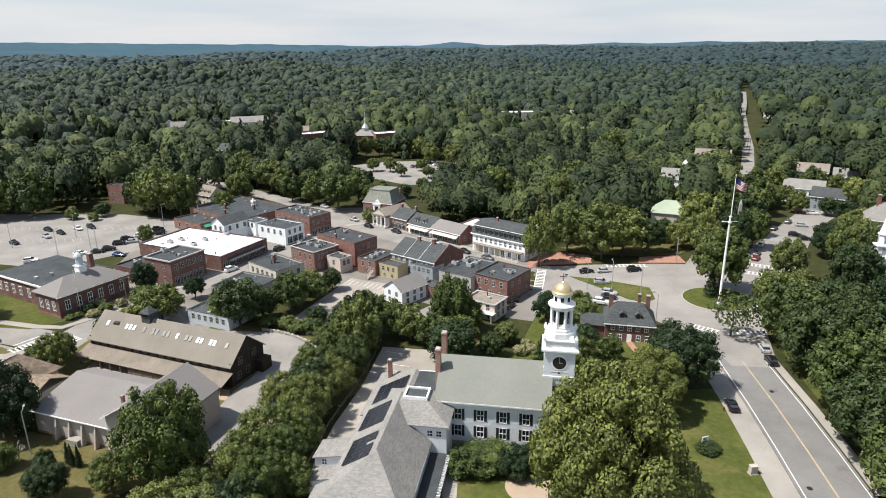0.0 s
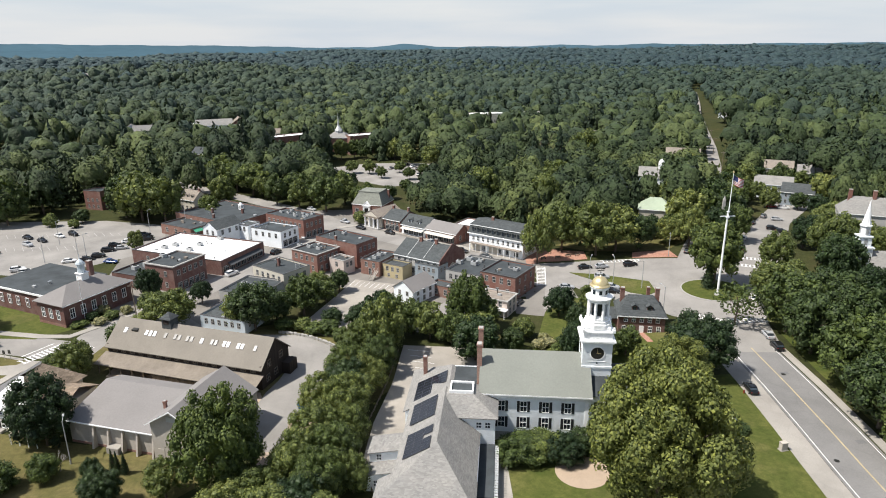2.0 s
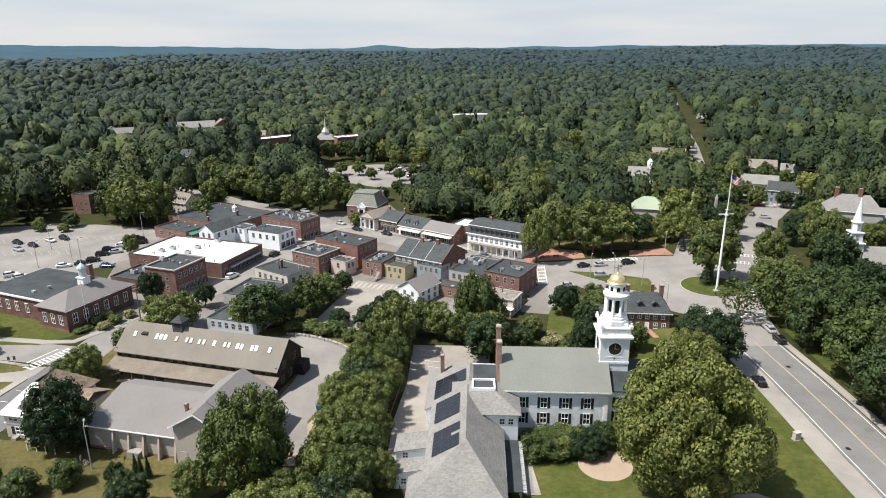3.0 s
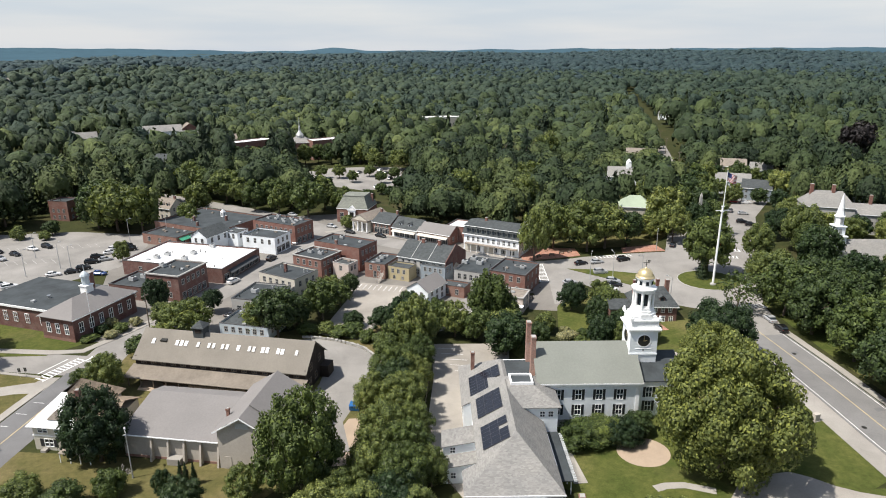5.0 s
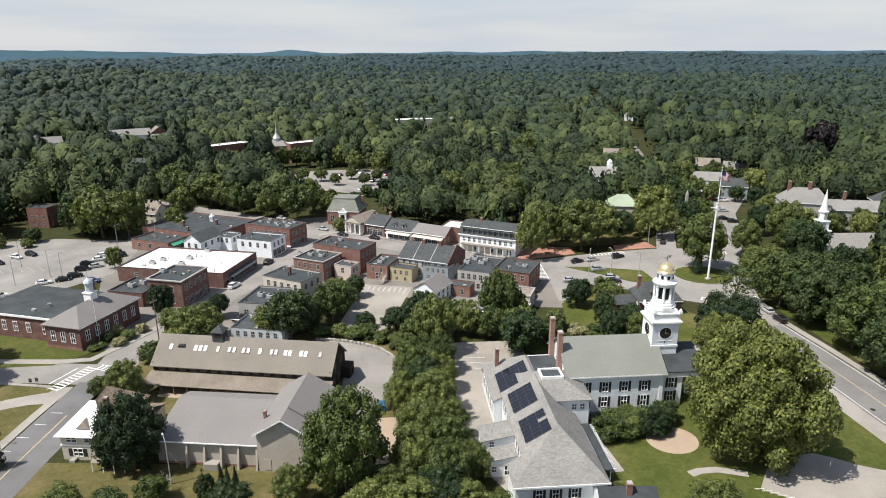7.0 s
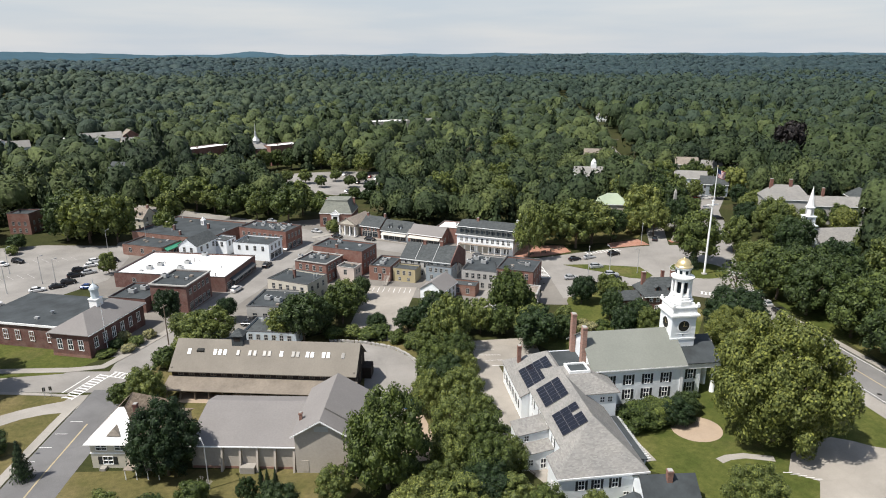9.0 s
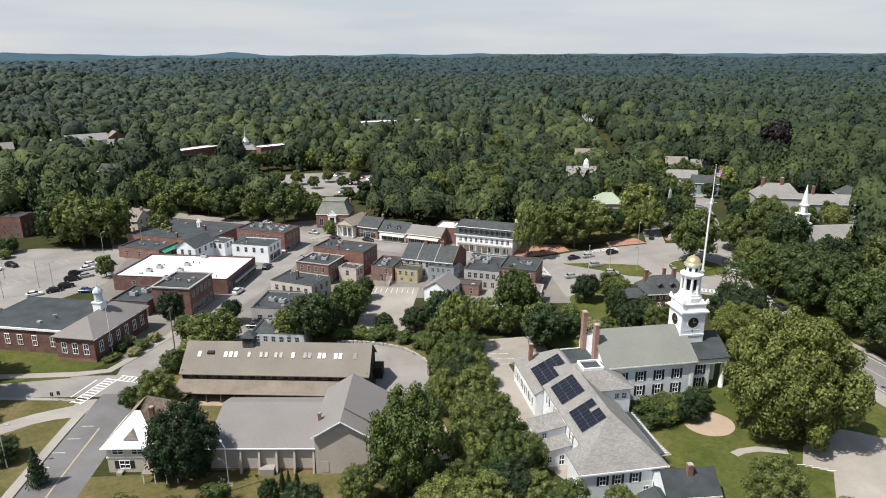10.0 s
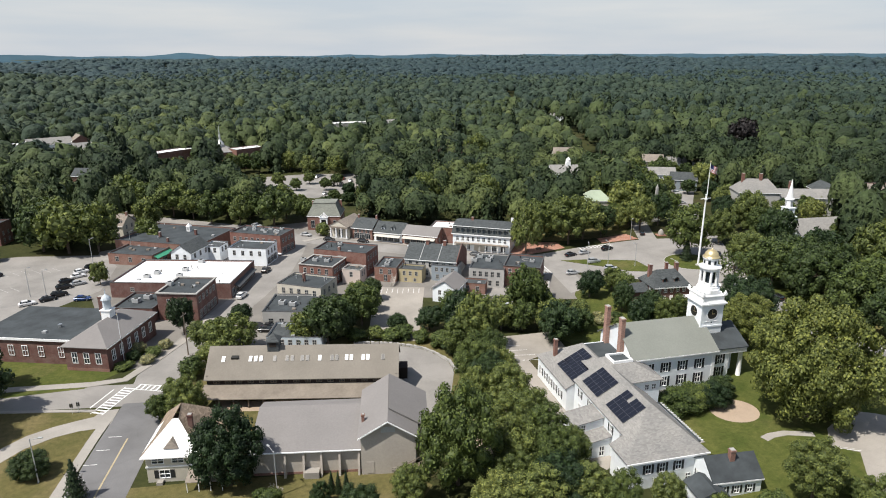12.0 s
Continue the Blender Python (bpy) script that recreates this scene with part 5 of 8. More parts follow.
# ---- barn and theatre ----
def build_barn():
    L, W, eave, ridge = 39.6, 11.0, 5.1, 9.6
    ends = [(1.0, 3, 1.3, 1.5), (4.0, 2, 1.3, 1.5)]
    ob = building("barn", -81.2, 134.2, -20.9, L, W, eave, "long dark-boarded barn with taupe roof and roof lights", BARN_WOOD, ROOF_BARN, "x", ridge, {"right": ends, "left": ends, "front": [(3.85, 16, 1.1, 0.7)], "back": [(1.0, 8, 1.2, 1.4)]}, category="barn", over=0.55, frame_mat=POST_WOOD, trim=False)
    slope = math.atan2(ridge - eave, W / 2)
    for i, u in enumerate((2.6, 8.3, 9.4, 10.5, 13.4, 16.0, 17.1, 19.2, 20.3, 22.9, 25.5, 26.5, 28.6, 29.6, 32.1, 33.1, 36.3)):
        # sunlight is painted: lit ones all white, shaded ones grey
        lit_copy = i in (0, 1, 2, 3, 9, 12, 13, 14, 15)
        s = part("roof_light", Mesh().box(0, 0, 0, 0.70, 1.25, 0.12), TRIM if lit_copy else SHADED_RIM, ob, "sunlit roof light" if lit_copy else "shaded roof light")
        s.matrix_basis = pose(u, 2.6, eave + 2.6 * math.tan(slope) + 0.17, math.degrees(slope), 0, 0)
        g = put("pane", Mesh().box(0.07, 0.07, 0.12, 0.63, 1.18, 0.14).data("pane", TRIM if lit_copy else SHADED_PANE), s)
    v = part("roof_vent", Mesh().box(0, 0, 0, 1.5, 1.0, 0.5), BRONZE, ob)
    v.matrix_basis = pose(4.6, 3.0, eave + 3.0 * math.tan(slope) + 0.1, math.degrees(slope) * 0.3, 0, 0)
    c = part("cupola", Mesh().box(12.0, W / 2 - 1.2, ridge - 1.3, 14.4, W / 2 + 1.2, ridge + 1.5), ROOF_SLATE, ob, "boarded cupola with a pyramid roof")
    part("cupola_roof", Mesh().lathe([(2.15, ridge + 1.45), (2.15, ridge + 1.55), (0.08, ridge + 2.9)], 4, 13.2, W / 2, math.pi / 4), ROOF_SLATE, c)
    part("louvre", Mesh().box(12.5, W / 2 - 1.26, ridge + 0.3, 13.9, W / 2 - 1.2, ridge + 1.2), BARN_WOOD, c)
    part("lean_to_roof", Mesh().slab([(-0.6, -4.0, 2.25), (L + 0.6, -4.0, 2.25), (L + 0.6, -0.02, 3.55), (-0.6, -0.02, 3.55)], 0.14), ROOF_LEAN, ob, "rust-stained lean-to roof")
    for i in range(14):
        part("post", Mesh().box(0.2 + i * 3.0, -3.7, 0, 0.42 + i * 3.0, -3.48, 2.25), POST_WOOD, ob)
    part("stall_fence", Mesh().box(14.5, -3.6, 0, 36, -3.52, 1.6), POST_WOOD, ob)
    part("end_porch", Mesh().box(L, W - 3.2, 0, L + 2.0, W, 2.7), BARN_WOOD, ob)
    return ob


build_barn()


def build_theatre():
    ob = thing("theatre", -75.6, 104.2, -18.6, "tan theatre hall with buttressed wall and pale roof", "theatre")
    L, W = 18.6, 20.0
    walls(ob, L, 11.6, 4.7, TAN, {}, None)
    r = Mesh()
    r.slab([(-0.5, -0.5, 4.75), (L + 0.02, -0.5, 4.75), (L + 0.02, 10.6, 7.2), (-0.5, 10.6, 7.2)], 0.18)
    r.slab([(L + 0.02, 14.4, 6.0), (-0.5, 14.4, 6.0), (-0.5, 10.6, 7.2), (L + 0.02, 10.6, 7.2)], 0.18)
    part("roof", r, ROOF_THEATRE, ob, "wide pale grey roof")
    part("rear_wall", Mesh().box(0, 13.8, 0, L, 14.0, 5.9).box(0, 11.6, 0, 0.2, 13.8, 5.7), TAN, ob)
    part("gutter", Mesh().box(-0.5, -0.64, 4.55, L, -0.5, 4.75), TRIM, ob)
    for u in (5.4, 8.6, 11.6, 14.7, 18.0):
        b = Mesh()
        b.v += [(u, -1.15, 0), (u + 0.35, -1.15, 0), (u + 0.35, -0.01, 0), (u, -0.01, 0), (u, -0.35, 4.3), (u + 0.35, -0.35, 4.3), (u + 0.35, -0.01, 4.3), (u, -0.01, 4.3)]
        b.f += [(3, 2, 1, 0), (4, 5, 6, 7), (0, 1, 5, 4), (1, 2, 6, 5), (2, 3, 7, 6), (3, 0, 4, 7)]
        part("buttress", b, TAN, ob)
    part("base_course", Mesh().box(0.1, -0.07, 0, L, -0.005, 0.45), BRICK_OLD, ob)
    part("bulkhead", Mesh().box(8.9, -1.6, 0, 11.4, -0.08, 1.2), CONCRETE, ob)
    # gabled stage house
    x0, x1, d, e, z = L + 0.02, L + 9.4, 15.5, 7.7, 10.6
    c = (x0 + x1) / 2
    w = Mesh()
    wall_side(w, pose(x0, -1.0, 0), x1 - x0, e, [(5.2, 0.5, 0.7, 0.5)])
    add_window(ob, pose(x0, -1.0, 0), 5.2, 0.5, 0.7, 0.5, TAN)
    part("door", Mesh().box(x0 + 1.0, -1.06, 0.3, x0 + 2.2, -1.0, 2.5), TAN, ob)
    wall_side(w, pose(x1, -1.0, 0, 0, 0, 90), d, e, [(2.0 + 3 * i, 1.0, 1.1, 1.8) for i in range(4)])
    for i in range(4):
        add_window(ob, pose(x1, -1.0, 0, 0, 0, 90), 2.0 + 3 * i, 1.0, 1.1, 1.8)
    wall_side(w, pose(x0, d - 1.0, 0, 0, 0, 270), d, e, [])
    wall_side(w, pose(x1, d - 1.0, 0, 0, 0, 180), x1 - x0, e, [])
    for y in (-1.0, d - 1.0):
        w.poly((x0, y, e), (x1, y, e), (c, y, z))
    part("stage_wall", w, TAN, ob)
    q = Mesh()
    q.slab([(x0 - 0.5, -1.7, e - 0.15), (c, -1.7, z + 0.16), (c, d - 0.6, z + 0.16), (x0 - 0.5, d - 0.6, e - 0.15)][::-1], 0.18)
    q.slab([(x1 + 0.5, -1.7, e - 0.15), (x1 + 0.5, d - 0.6, e - 0.15), (c, d - 0.6, z + 0.16), (c, -1.7, z + 0.16)][::-1], 0.18)
    part("stage_roof", q, ROOF_THEATRE, ob)
    part("stage_roof_step", Mesh().slab([(x1 + 2.4, 2.2, e - 0.9), (x1 + 2.4, d - 0.8, e - 0.9), (c + 0.1, d - 0.8, z + 0.4), (c + 0.1, 2.2, z + 0.4)], 0.2), ROOF_THEATRE, ob)
    part("side_aisle_wall", Mesh().box(x1, 2.4, 0, x1 + 2.0, d - 1.0, e - 0.9), TAN, ob)
    part("vent_louvre", Mesh().box(c - 1.2, -1.08, e + 0.5, c + 1.2, -1.0, e + 1.5), METAL_GREY, ob)
    part("bargeboard", Mesh().slab([(x0 - 0.5, -1.78, e - 0.2), (c, -1.78, z + 0.1), (c, -1.7, z + 0.1), (x0 - 0.5, -1.7, e - 0.2)], 0.25).slab([(c, -1.78, z + 0.1), (x1 + 0.5, -1.78, e - 0.2), (x1 + 0.5, -1.7, e - 0.2), (c, -1.7, z + 0.1)], 0.25), TRIM, ob)
    chimney(ob, x0 + 0.3, 3.0, 6.0, 9.4, 0.5, 0.5, BRICK_OLD)
    st = part("stair", Mesh().slab([(x1 - 2.4, -3.0, 0.5), (x1 + 1.4, -3.0, 2.6), (x1 + 1.4, -1.1, 2.6), (x1 - 2.4, -1.1, 0.5)], 0.3), POST_WOOD, ob, "outside wooden stair with handrails")
    for y in (-3.0, -1.2):
        part("handrail", Mesh().slab([(x1 - 2.4, y, 1.5), (x1 + 1.4, y, 3.6), (x1 + 1.4, y + 0.08, 3.6), (x1 - 2.4, y + 0.08, 1.5)], 0.1).box(x1 - 2.4, y, 0.3, x1 - 2.3, y + 0.08, 1.5).box(x1 + 1.3, y, 0.3, x1 + 1.4, y + 0.08, 3.6), POST_WOOD, st)
    return ob


build_theatre()


def build_white_house():
    ob = thing("house", -92.3, 109.2, -17.2, "cream house with white front roof and mossy brown hip roof", "house")
    L, W, e = 8.6, 13.5, 5.2
    walls(ob, L, W, e, CREAM, {"front": [(3.6, 2, 1.9, 1.1, "sash", False, [1.0, 4.3]), (0.8, 1, 1.7, 1.5, "sash", True, [2.0])], "right": [(3.4, 3, 1.0, 1.3), (0.9, 3, 1.0, 1.5)], "left": [(3.4, 3, 1.0, 1.3), (0.9, 3, 1.0, 1.5)]})
    part("band", Mesh().box(-0.1, -0.12, 2.9, L + 0.1, -0.005, 3.15), TRIM, ob)
    o, rz, c = 0.7, 9.6, 4.3
    f = Mesh().slab([(-o, -o, e - 0.1), (L + o, -o, e - 0.1), (c + 0.5, 4.2, rz), (c - 0.5, 4.2, rz)], 0.15)
    front = part("front_roof", f, ROOF_WHITE, ob, "white-coated front roof slope")
    d = Mesh()
    d.v += [(c - 1.3, 0.2, 6.2), (c + 1.3, 0.2, 6.2), (c, 0.8, 7.5), (c, 2.2, 7.6)]
    d.f += [(0, 1, 2), (0, 2, 3), (1, 3, 2)]
    part("eyebrow_vent", d, ROOF_TAN, front)
    w = Mesh().slab([(-o - 0.02, 1.0, e - 0.05), (0.6, 3.8, 6.5), (0.6, 9.0, 6.5), (-o - 0.02, 9.0, e - 0.05)][::-1], 0.1)
    part("side_roof", w, ROOF_WHITE, ob, "white-coated side roof")
    r = Mesh()
    r.slab([(-o, -o, e - 0.1), (c - 0.5, 4.2, rz), (c - 0.5, 9.5, rz), (-o, W + o, e - 0.1)][::-1], 0.14)
    r.slab([(L + o, -o, e - 0.1), (L + o, W + o, e - 0.1), (c - 0.5, 9.5, rz), (c + 0.5, 4.2, rz)], 0.14)
    r.slab([(L + o, W + o, e - 0.1), (-o, W + o, e - 0.1), (c - 0.5, 9.5, rz)], 0.14)
    part("roof", r, ROOF_BROWN, ob, "mossy brown shingle roof")
    chimney(ob, 6.6, 4.6, 6.2, 10.0, 0.75, 0.75, BRICK_DARK)
    part("wing", Mesh().box(L, 3.0, 0, L + 4.5, 12.0, 4.4), CREAM, ob)
    part("wing_roof", Mesh().slab([(L - 0.5, 2.5, 4.4), (L + 5.0, 2.5, 4.4), (L + 5.0, 7.5, 6.6), (L - 0.5, 7.5, 6.6)], 0.14).slab([(L + 5.0, 12.5, 4.4), (L - 0.5, 12.5, 4.4), (L - 0.5, 7.5, 6.6), (L + 5.0, 7.5, 6.6)], 0.14), ROOF_BROWN, ob)
    p = part("porch", Mesh().slab([(L - 1.5, -3.4, 2.0), (L + 4.6, -3.4, 2.0), (L + 4.6, -0.6, 2.6), (L - 1.5, -0.6, 2.6)], 0.12), ROOF_TAN, ob, "low porch roof on posts")
    for x in (L - 1.3, L + 0.6, L + 2.5, L + 4.4):
        part("post", Mesh().box(x - 0.06, -3.3, 0, x + 0.06, -3.18, 1.95), TRIM, p)
    part("step", Mesh().box(1.6, -1.0, 0, 2.6, -0.01, 0.5), CONCRETE, ob)


build_white_house()


# ---- school ----
def build_school():
    tall = [(1.6, 4, 1.2, 2.6)]
    ob = building("school", -110.4, 160.8, -28.0, 10.2, 20.6, 6.3, "red brick school with pale hip roof and white cupola", BRICK_DARK, ROOF_THEATRE, "y", 9.2, {"front": [(1.9, 3, 1.25, 2.6)], "right": [(1.9, 6, 1.25, 2.6)], "left": [(1.9, 2, 1.25, 2.6)]}, category="school", hip=5.5, over=0.6)
    c = part("cupola", Mesh().box(3.5, 9.7, 8.2, 5.7, 11.9, 10.8).box(3.3, 9.5, 10.8, 5.9, 12.1, 11.0), TRIM, ob, "white octagonal cupola")
    part("lantern", Mesh().lathe([(0.95, 11.0), (0.95, 13.2), (1.2, 13.3), (1.2, 13.5), (0.95, 14.0), (0.45, 14.5), (0.12, 14.8), (0.04, 16.2)], 8, 4.6, 10.8), LIGHTBLUE, c)
    part("wing_wall", Mesh().box(-24, 2.6, 0, -0.02, 21, 6.2), BRICK_DARK, ob)
    part("wing_roof", Mesh().box(-24.2, 2.4, 6.2, 0.6, 21.2, 6.5), ROOF_DARK, ob, "flat dark roof of the wing")
    part("wing_cornice", Mesh().box(-24.4, 2.2, 5.9, 0.0, 2.45, 6.45), TRIM, ob)
    fp = pose(-24, 2.6, 0)
    for x in (1.5, 4.5, 8.0, 11.5, 15.5, 20.5):
        add_window(ob, pose(-24, 2.52, 0), x, 1.9, 1.25, 2.5)
    chimney(ob, -1.2, 17.5, 6.0, 11.4, 1.3, 1.3, BRICK_DARK)
    part("roof_vent", Mesh().lathe([(0.35, 6.5), (0.35, 7.2), (0.5, 7.3)], 10, -7, 9), ALU, ob)
    part("roof_vent", Mesh().box(-9.0, 5.2, 6.5, -8.0, 6.0, 7.0), METAL_GREY, ob)
    part("base_course", Mesh().box(-0.06, -0.06, 0, 10.26, -0.005, 0.7), BRICK_OLD, ob)


build_school()

# ---- shops and houses of the centre ----
SHOP = lambda n, w=2.2: (0.4, n, w, 2.2, "shop")
SASH = lambda z, n, w=0.95, h=1.6: (z, n, w, h)


def roof_cupola(x, y, z, turn):
    ob = thing("roof_cupola", x, y, turn, "small white louvred cupola on the shop roof", "cupola", z=z)
    part("box", Mesh().box(-0.7, -0.7, -0.4, 0.7, 0.7, 1.6), TRIM, ob)
    part("roof", Mesh().lathe([(1.15, 1.6), (1.15, 1.7), (0.5, 2.3), (0.05, 3.0)], 4, 0, 0, math.pi / 4), TRIM, ob)
    for a in range(4):
        o = put("louvre", Mesh().box(-0.42, -0.74, 0.2, 0.42, -0.7, 1.3).data("louvre", METAL_GREY), ob)
        o.matrix_basis = pose(0, 0, 0, 0, 0, 90 * a)


def build_centre():
    b = functools.partial(building, frame_mat=FRAME_DULL)
    b("shop_block", -91.0, 184.0, -26.3, 11.0, 13.1, 8.0, "two-storey red brick block with pale cornice", BRICK_DARK, ROOF_DARK, openings={"right": [SASH(4.9, 5, 1.2), SHOP(5, 1.6)], "front": [SASH(4.6, 2), SASH(1.2, 2)]}, coping=STONE, cornice=0.25)
    b("shop_block", -102.5, 187.5, -26.3, 11.2, 12.0, 4.2, "low brick block with dark flat roof", BRICK_DARK, ROOF_DARK, openings={"front": [SASH(1.0, 3)]})
    ob = b("shop_row", -104.4, 208.2, -24.6, 36.3, 22.2, 4.8, "single-storey brick shop row with white roof", BRICK_DARK, ROOF_WHITE, openings={"right": [SHOP(7, 2.4)], "front": [SASH(2.0, 3, 1.1, 1.2, )]}, coping=COPING)
    part("awning", Mesh().slab([(36.3, 3.0, 3.4), (38.0, 3.0, 2.7), (38.0, 19.5, 2.7), (36.3, 19.5, 3.4)], 0.06), AWNING_DARK, ob, "dark cloth shop awning")
    ob = b("shop_block", -107.6, 244.6, -34.0, 17.0, 14.0, 4.0, "low brick block with dark roof and green awning", BRICK_OLD, ROOF_DARK, openings={"front": [SASH(1.2, 3, 1.2)], "right": [SHOP(3)]})
    part("awning", Mesh().slab([(17.0, 1.0, 3.6), (18.6, 1.0, 2.7), (18.6, 12.5, 2.7), (17.0, 12.5, 3.6)], 0.06), AWNING_GREEN, ob, "bright green cloth awning")
    b("shop_block", -106.0, 257.0, -36.4, 34.0, 25.0, 5.3, "large block with wide dark grey roof", BRICK_OLD, ROOF_DARK, openings={"front": [SASH(1.4, 6, 1.2)], "back": [SASH(1.4, 8, 1.2)]}, chimneys=[(6, 12, 4.6, 6.6, 0.8, 0.8), (13, 8, 4.6, 6.8, 0.8, 0.8), (24, 14, 4.6, 6.8, 0.8, 0.8), (20, 3, 4.6, 6.4, 0.7, 0.7)], chimney_mat=BRICK_DARK)
    roof_cupola(-80.5, 260.5, 5.2, -36)
    b("house", -87.3, 230.0, -33.6, 7.4, 11.6, 6.0, "white gabled house behind the shops", WHITE, ROOF_SLATE, "y", 8.4, {"front": [SASH(3.6, 2), SASH(0.9, 2)], "right": [SASH(3.6, 3)], "left": [SASH(3.6, 3)]}, category="house")
    b("house", -76.6, 235.5, -33.6, 6.0, 6.0, 5.6, "white annexe with a flat roof", WHITE, ROOF_SLATE, openings={"front": [SASH(3.2, 2)], "right": [SASH(3.2, 2)]}, category="house", cornice=0.1)
    b("shop_block", -69.2, 227.3, -31.0, 13.8, 9.6, 6.2, "white shop building with dark flat roof", WHITE, ROOF_DARK, openings={"front": [SASH(3.6, 4)], "right": [SASH(3.6, 3), SHOP(3)]}, coping=COPING)
    b("shop_block", -67.0, 243.5, -38.0, 20.5, 10.5, 7.4, "two-storey red brick shop block", BRICK, ROOF_DARK, openings={"front": [SASH(4.3, 8, 1.0, 1.5)], "right": [SASH(4.3, 4), SHOP(3)]}, coping=COPING)
    b("shop_block", -59.2, 183.1, -40.5, 14.0, 10.0, 6.6, "cream shop building with dark flat roof", CREAM, ROOF_DARK, openings={"front": [SASH(3.9, 5), SASH(1.0, 5)], "right": [SASH(3.9, 3), SASH(1.0, 2)], "left": [SHOP(3)]}, coping=COPING, chimneys=[(6, 5, 6.0, 8.6, 0.7, 0.7)], chimney_mat=BRICK_DARK)
    b("shop_block", -50.1, 198.6, -39.0, 11.5, 10.2, 6.6, "dark brick shop block with flat roof", BRICK, ROOF_DARK, openings={"front": [SASH(3.9, 4), SASH(1.0, 4)], "right": [SASH(3.9, 5), SASH(1.0, 4)], "left": [SHOP(3)]}, coping=STONE, cornice=0.15)
    b("shop_block", -43.4, 207.8, -39.5, 18.6, 10.0, 8.2, "tall red brick shop block with parapet", BRICK, ROOF_DARK, openings={"front": [(4.6, 1, 1.1, 2.0), ], "right": [SASH(5.2, 4), SASH(2.0, 4)], "left": [SASH(5.2, 4), SHOP(2)]}, coping=COPING, chimneys=[(9, 0.5, 7.5, 9.4, 0.8, 0.6)])
    b("shop_block", -37.6, 193.8, -39.0, 6.2, 5.0, 4.8, "small pale stuccoed back building", PALE, ROOF_SLATE, openings={"right": [SASH(2.4, 2)], "front": [SASH(2.4, 1)]}, coping=STONE)
    b("shop_block", -27.6, 191.6, -33.0, 7.2, 11.0, 4.9, "low red brick back building", BRICK_OLD, ROOF_DARK, openings={"front": [SASH(2.6, 2), SASH(0.3, 1, 1.0, 2.0)], "right": [SASH(2.4, 2)]}, coping=COPING)
    b("shop_block", -20.6, 188.3, -35.5, 7.6, 5.0, 4.4, "yellow clapboard back building", YELLOW, ROOF_SLATE, openings={"front": [SASH(2.3, 3, 0.85, 1.3), SASH(0.4, 2, 0.8, 1.0)]}, coping=COPING)
    ob = b("shop_block", -16.9, 192.9, -37.0, 17.2, 14.0, 5.9, "grey-roofed shop terrace with brick end walls", GREY_WALL, ROOF_SLATE, "x", 9.4, {"front": [SASH(3.6, 7), SASH(0.8, 6)], "back": [SHOP(5)], "right": [SASH(3.6, 4), SASH(0.8, 4)]}, over=0.3, chimneys=[(6.0, 6.6, 8.6, 10.6, 1.0, 0.7), (11.8, 6.6, 8.6, 10.8, 1.0, 0.7)])
    part("fire_wall", Mesh().slab([(17.25, -0.3, 6.2), (17.25, 7.0, 10.2), (17.55, 7.0, 10.2), (17.55, -0.3, 6.2)], 5.9).slab([(17.25, 7.0, 10.2), (17.25, 14.3, 6.2), (17.55, 14.3, 6.2), (17.55, 7.0, 10.2)], 5.9), BRICK_DARK, ob, "dark brick end wall rising above the roof")
    for x in (5.0, 11.0):
        part("verge", Mesh().slab([(x, -0.3, 5.95), (x, 7.0, 9.85), (x + 0.16, 7.0, 9.85), (x + 0.16, -0.3, 5.95)], 0.25), METAL_GREY, ob)
    b("shop_block", -10.6, 185.2, -36.5, 8.6, 5.6, 5.2, "blue-grey clapboard back building", BLUEGREY, ROOF_DARK, openings={"front": [SASH(3.2, 4, 0.85, 1.3), SASH(0.8, 3, 0.85, 1.3)], "right": [SASH(3.2, 2, 0.85, 1.3)]}, coping=COPING)
    b("house", -11.6, 163.4, 48.0, 9.6, 7.2, 4.2, "white gabled cottage with pale grey roof", WHITE, ROOF_THEATRE, "x", 6.6, {"front": [SASH(2.4, 3, 0.85, 1.3), SASH(0.4, 3, 0.85, 1.3)], "left": [SASH(2.4, 2, 0.8, 1.2), SASH(0.4, 2, 0.8, 1.2)]}, category="house")
    b("shop_block", -1.7, 176.0, -35.0, 11.0, 15.9, 6.0, "flat-roofed shop block with roof equipment", GREY_WALL, ROOF_DARK, openings={"front": [SASH(3.4, 5), SASH(0.6, 4)], "right": [SASH(3.4, 4)], "left": [SASH(3.4, 4)]}, coping=COPING)
    b("shop_block", -6.8, 171.5, -35.0, 7.8, 4.6, 3.4, "low brick rear extension", BRICK_OLD, ROOF_SLATE, openings={"front": [SASH(0.8, 2)]})
    b("shop_block", 8.1, 171.6, -37.0, 11.3, 12.6, 6.8, "two-storey red brick corner block", BRICK, ROOF_DARK, openings={"front": [SASH(4.2, 4), SASH(1.2, 3)], "right": [SASH(4.2, 3), SASH(0.9, 3)]}, coping=COPING, cornice=0.08)
    ob = b("house", 5.4, 158.0, -33.0, 9.0, 6.6, 4.6, "pale house with tan mansard roof and porch", PALE, ROOF_TAN, openings={"front": [SASH(2.7, 3), SASH(0.5, 3)], "right": [SASH(2.7, 2), SASH(0.5, 2)]}, coping=STONE, category="house", cornice=0.2)
    part("porch_roof", Mesh().box(-0.4, -1.8, 2.35, 9.4, -0.06, 2.5), TRIM, ob)
    for x in (0.0, 2.9, 5.9, 8.8):
        part("porch_post", Mesh().box(x, -1.7, 0, x + 0.14, -1.56, 2.35), TRIM, ob)
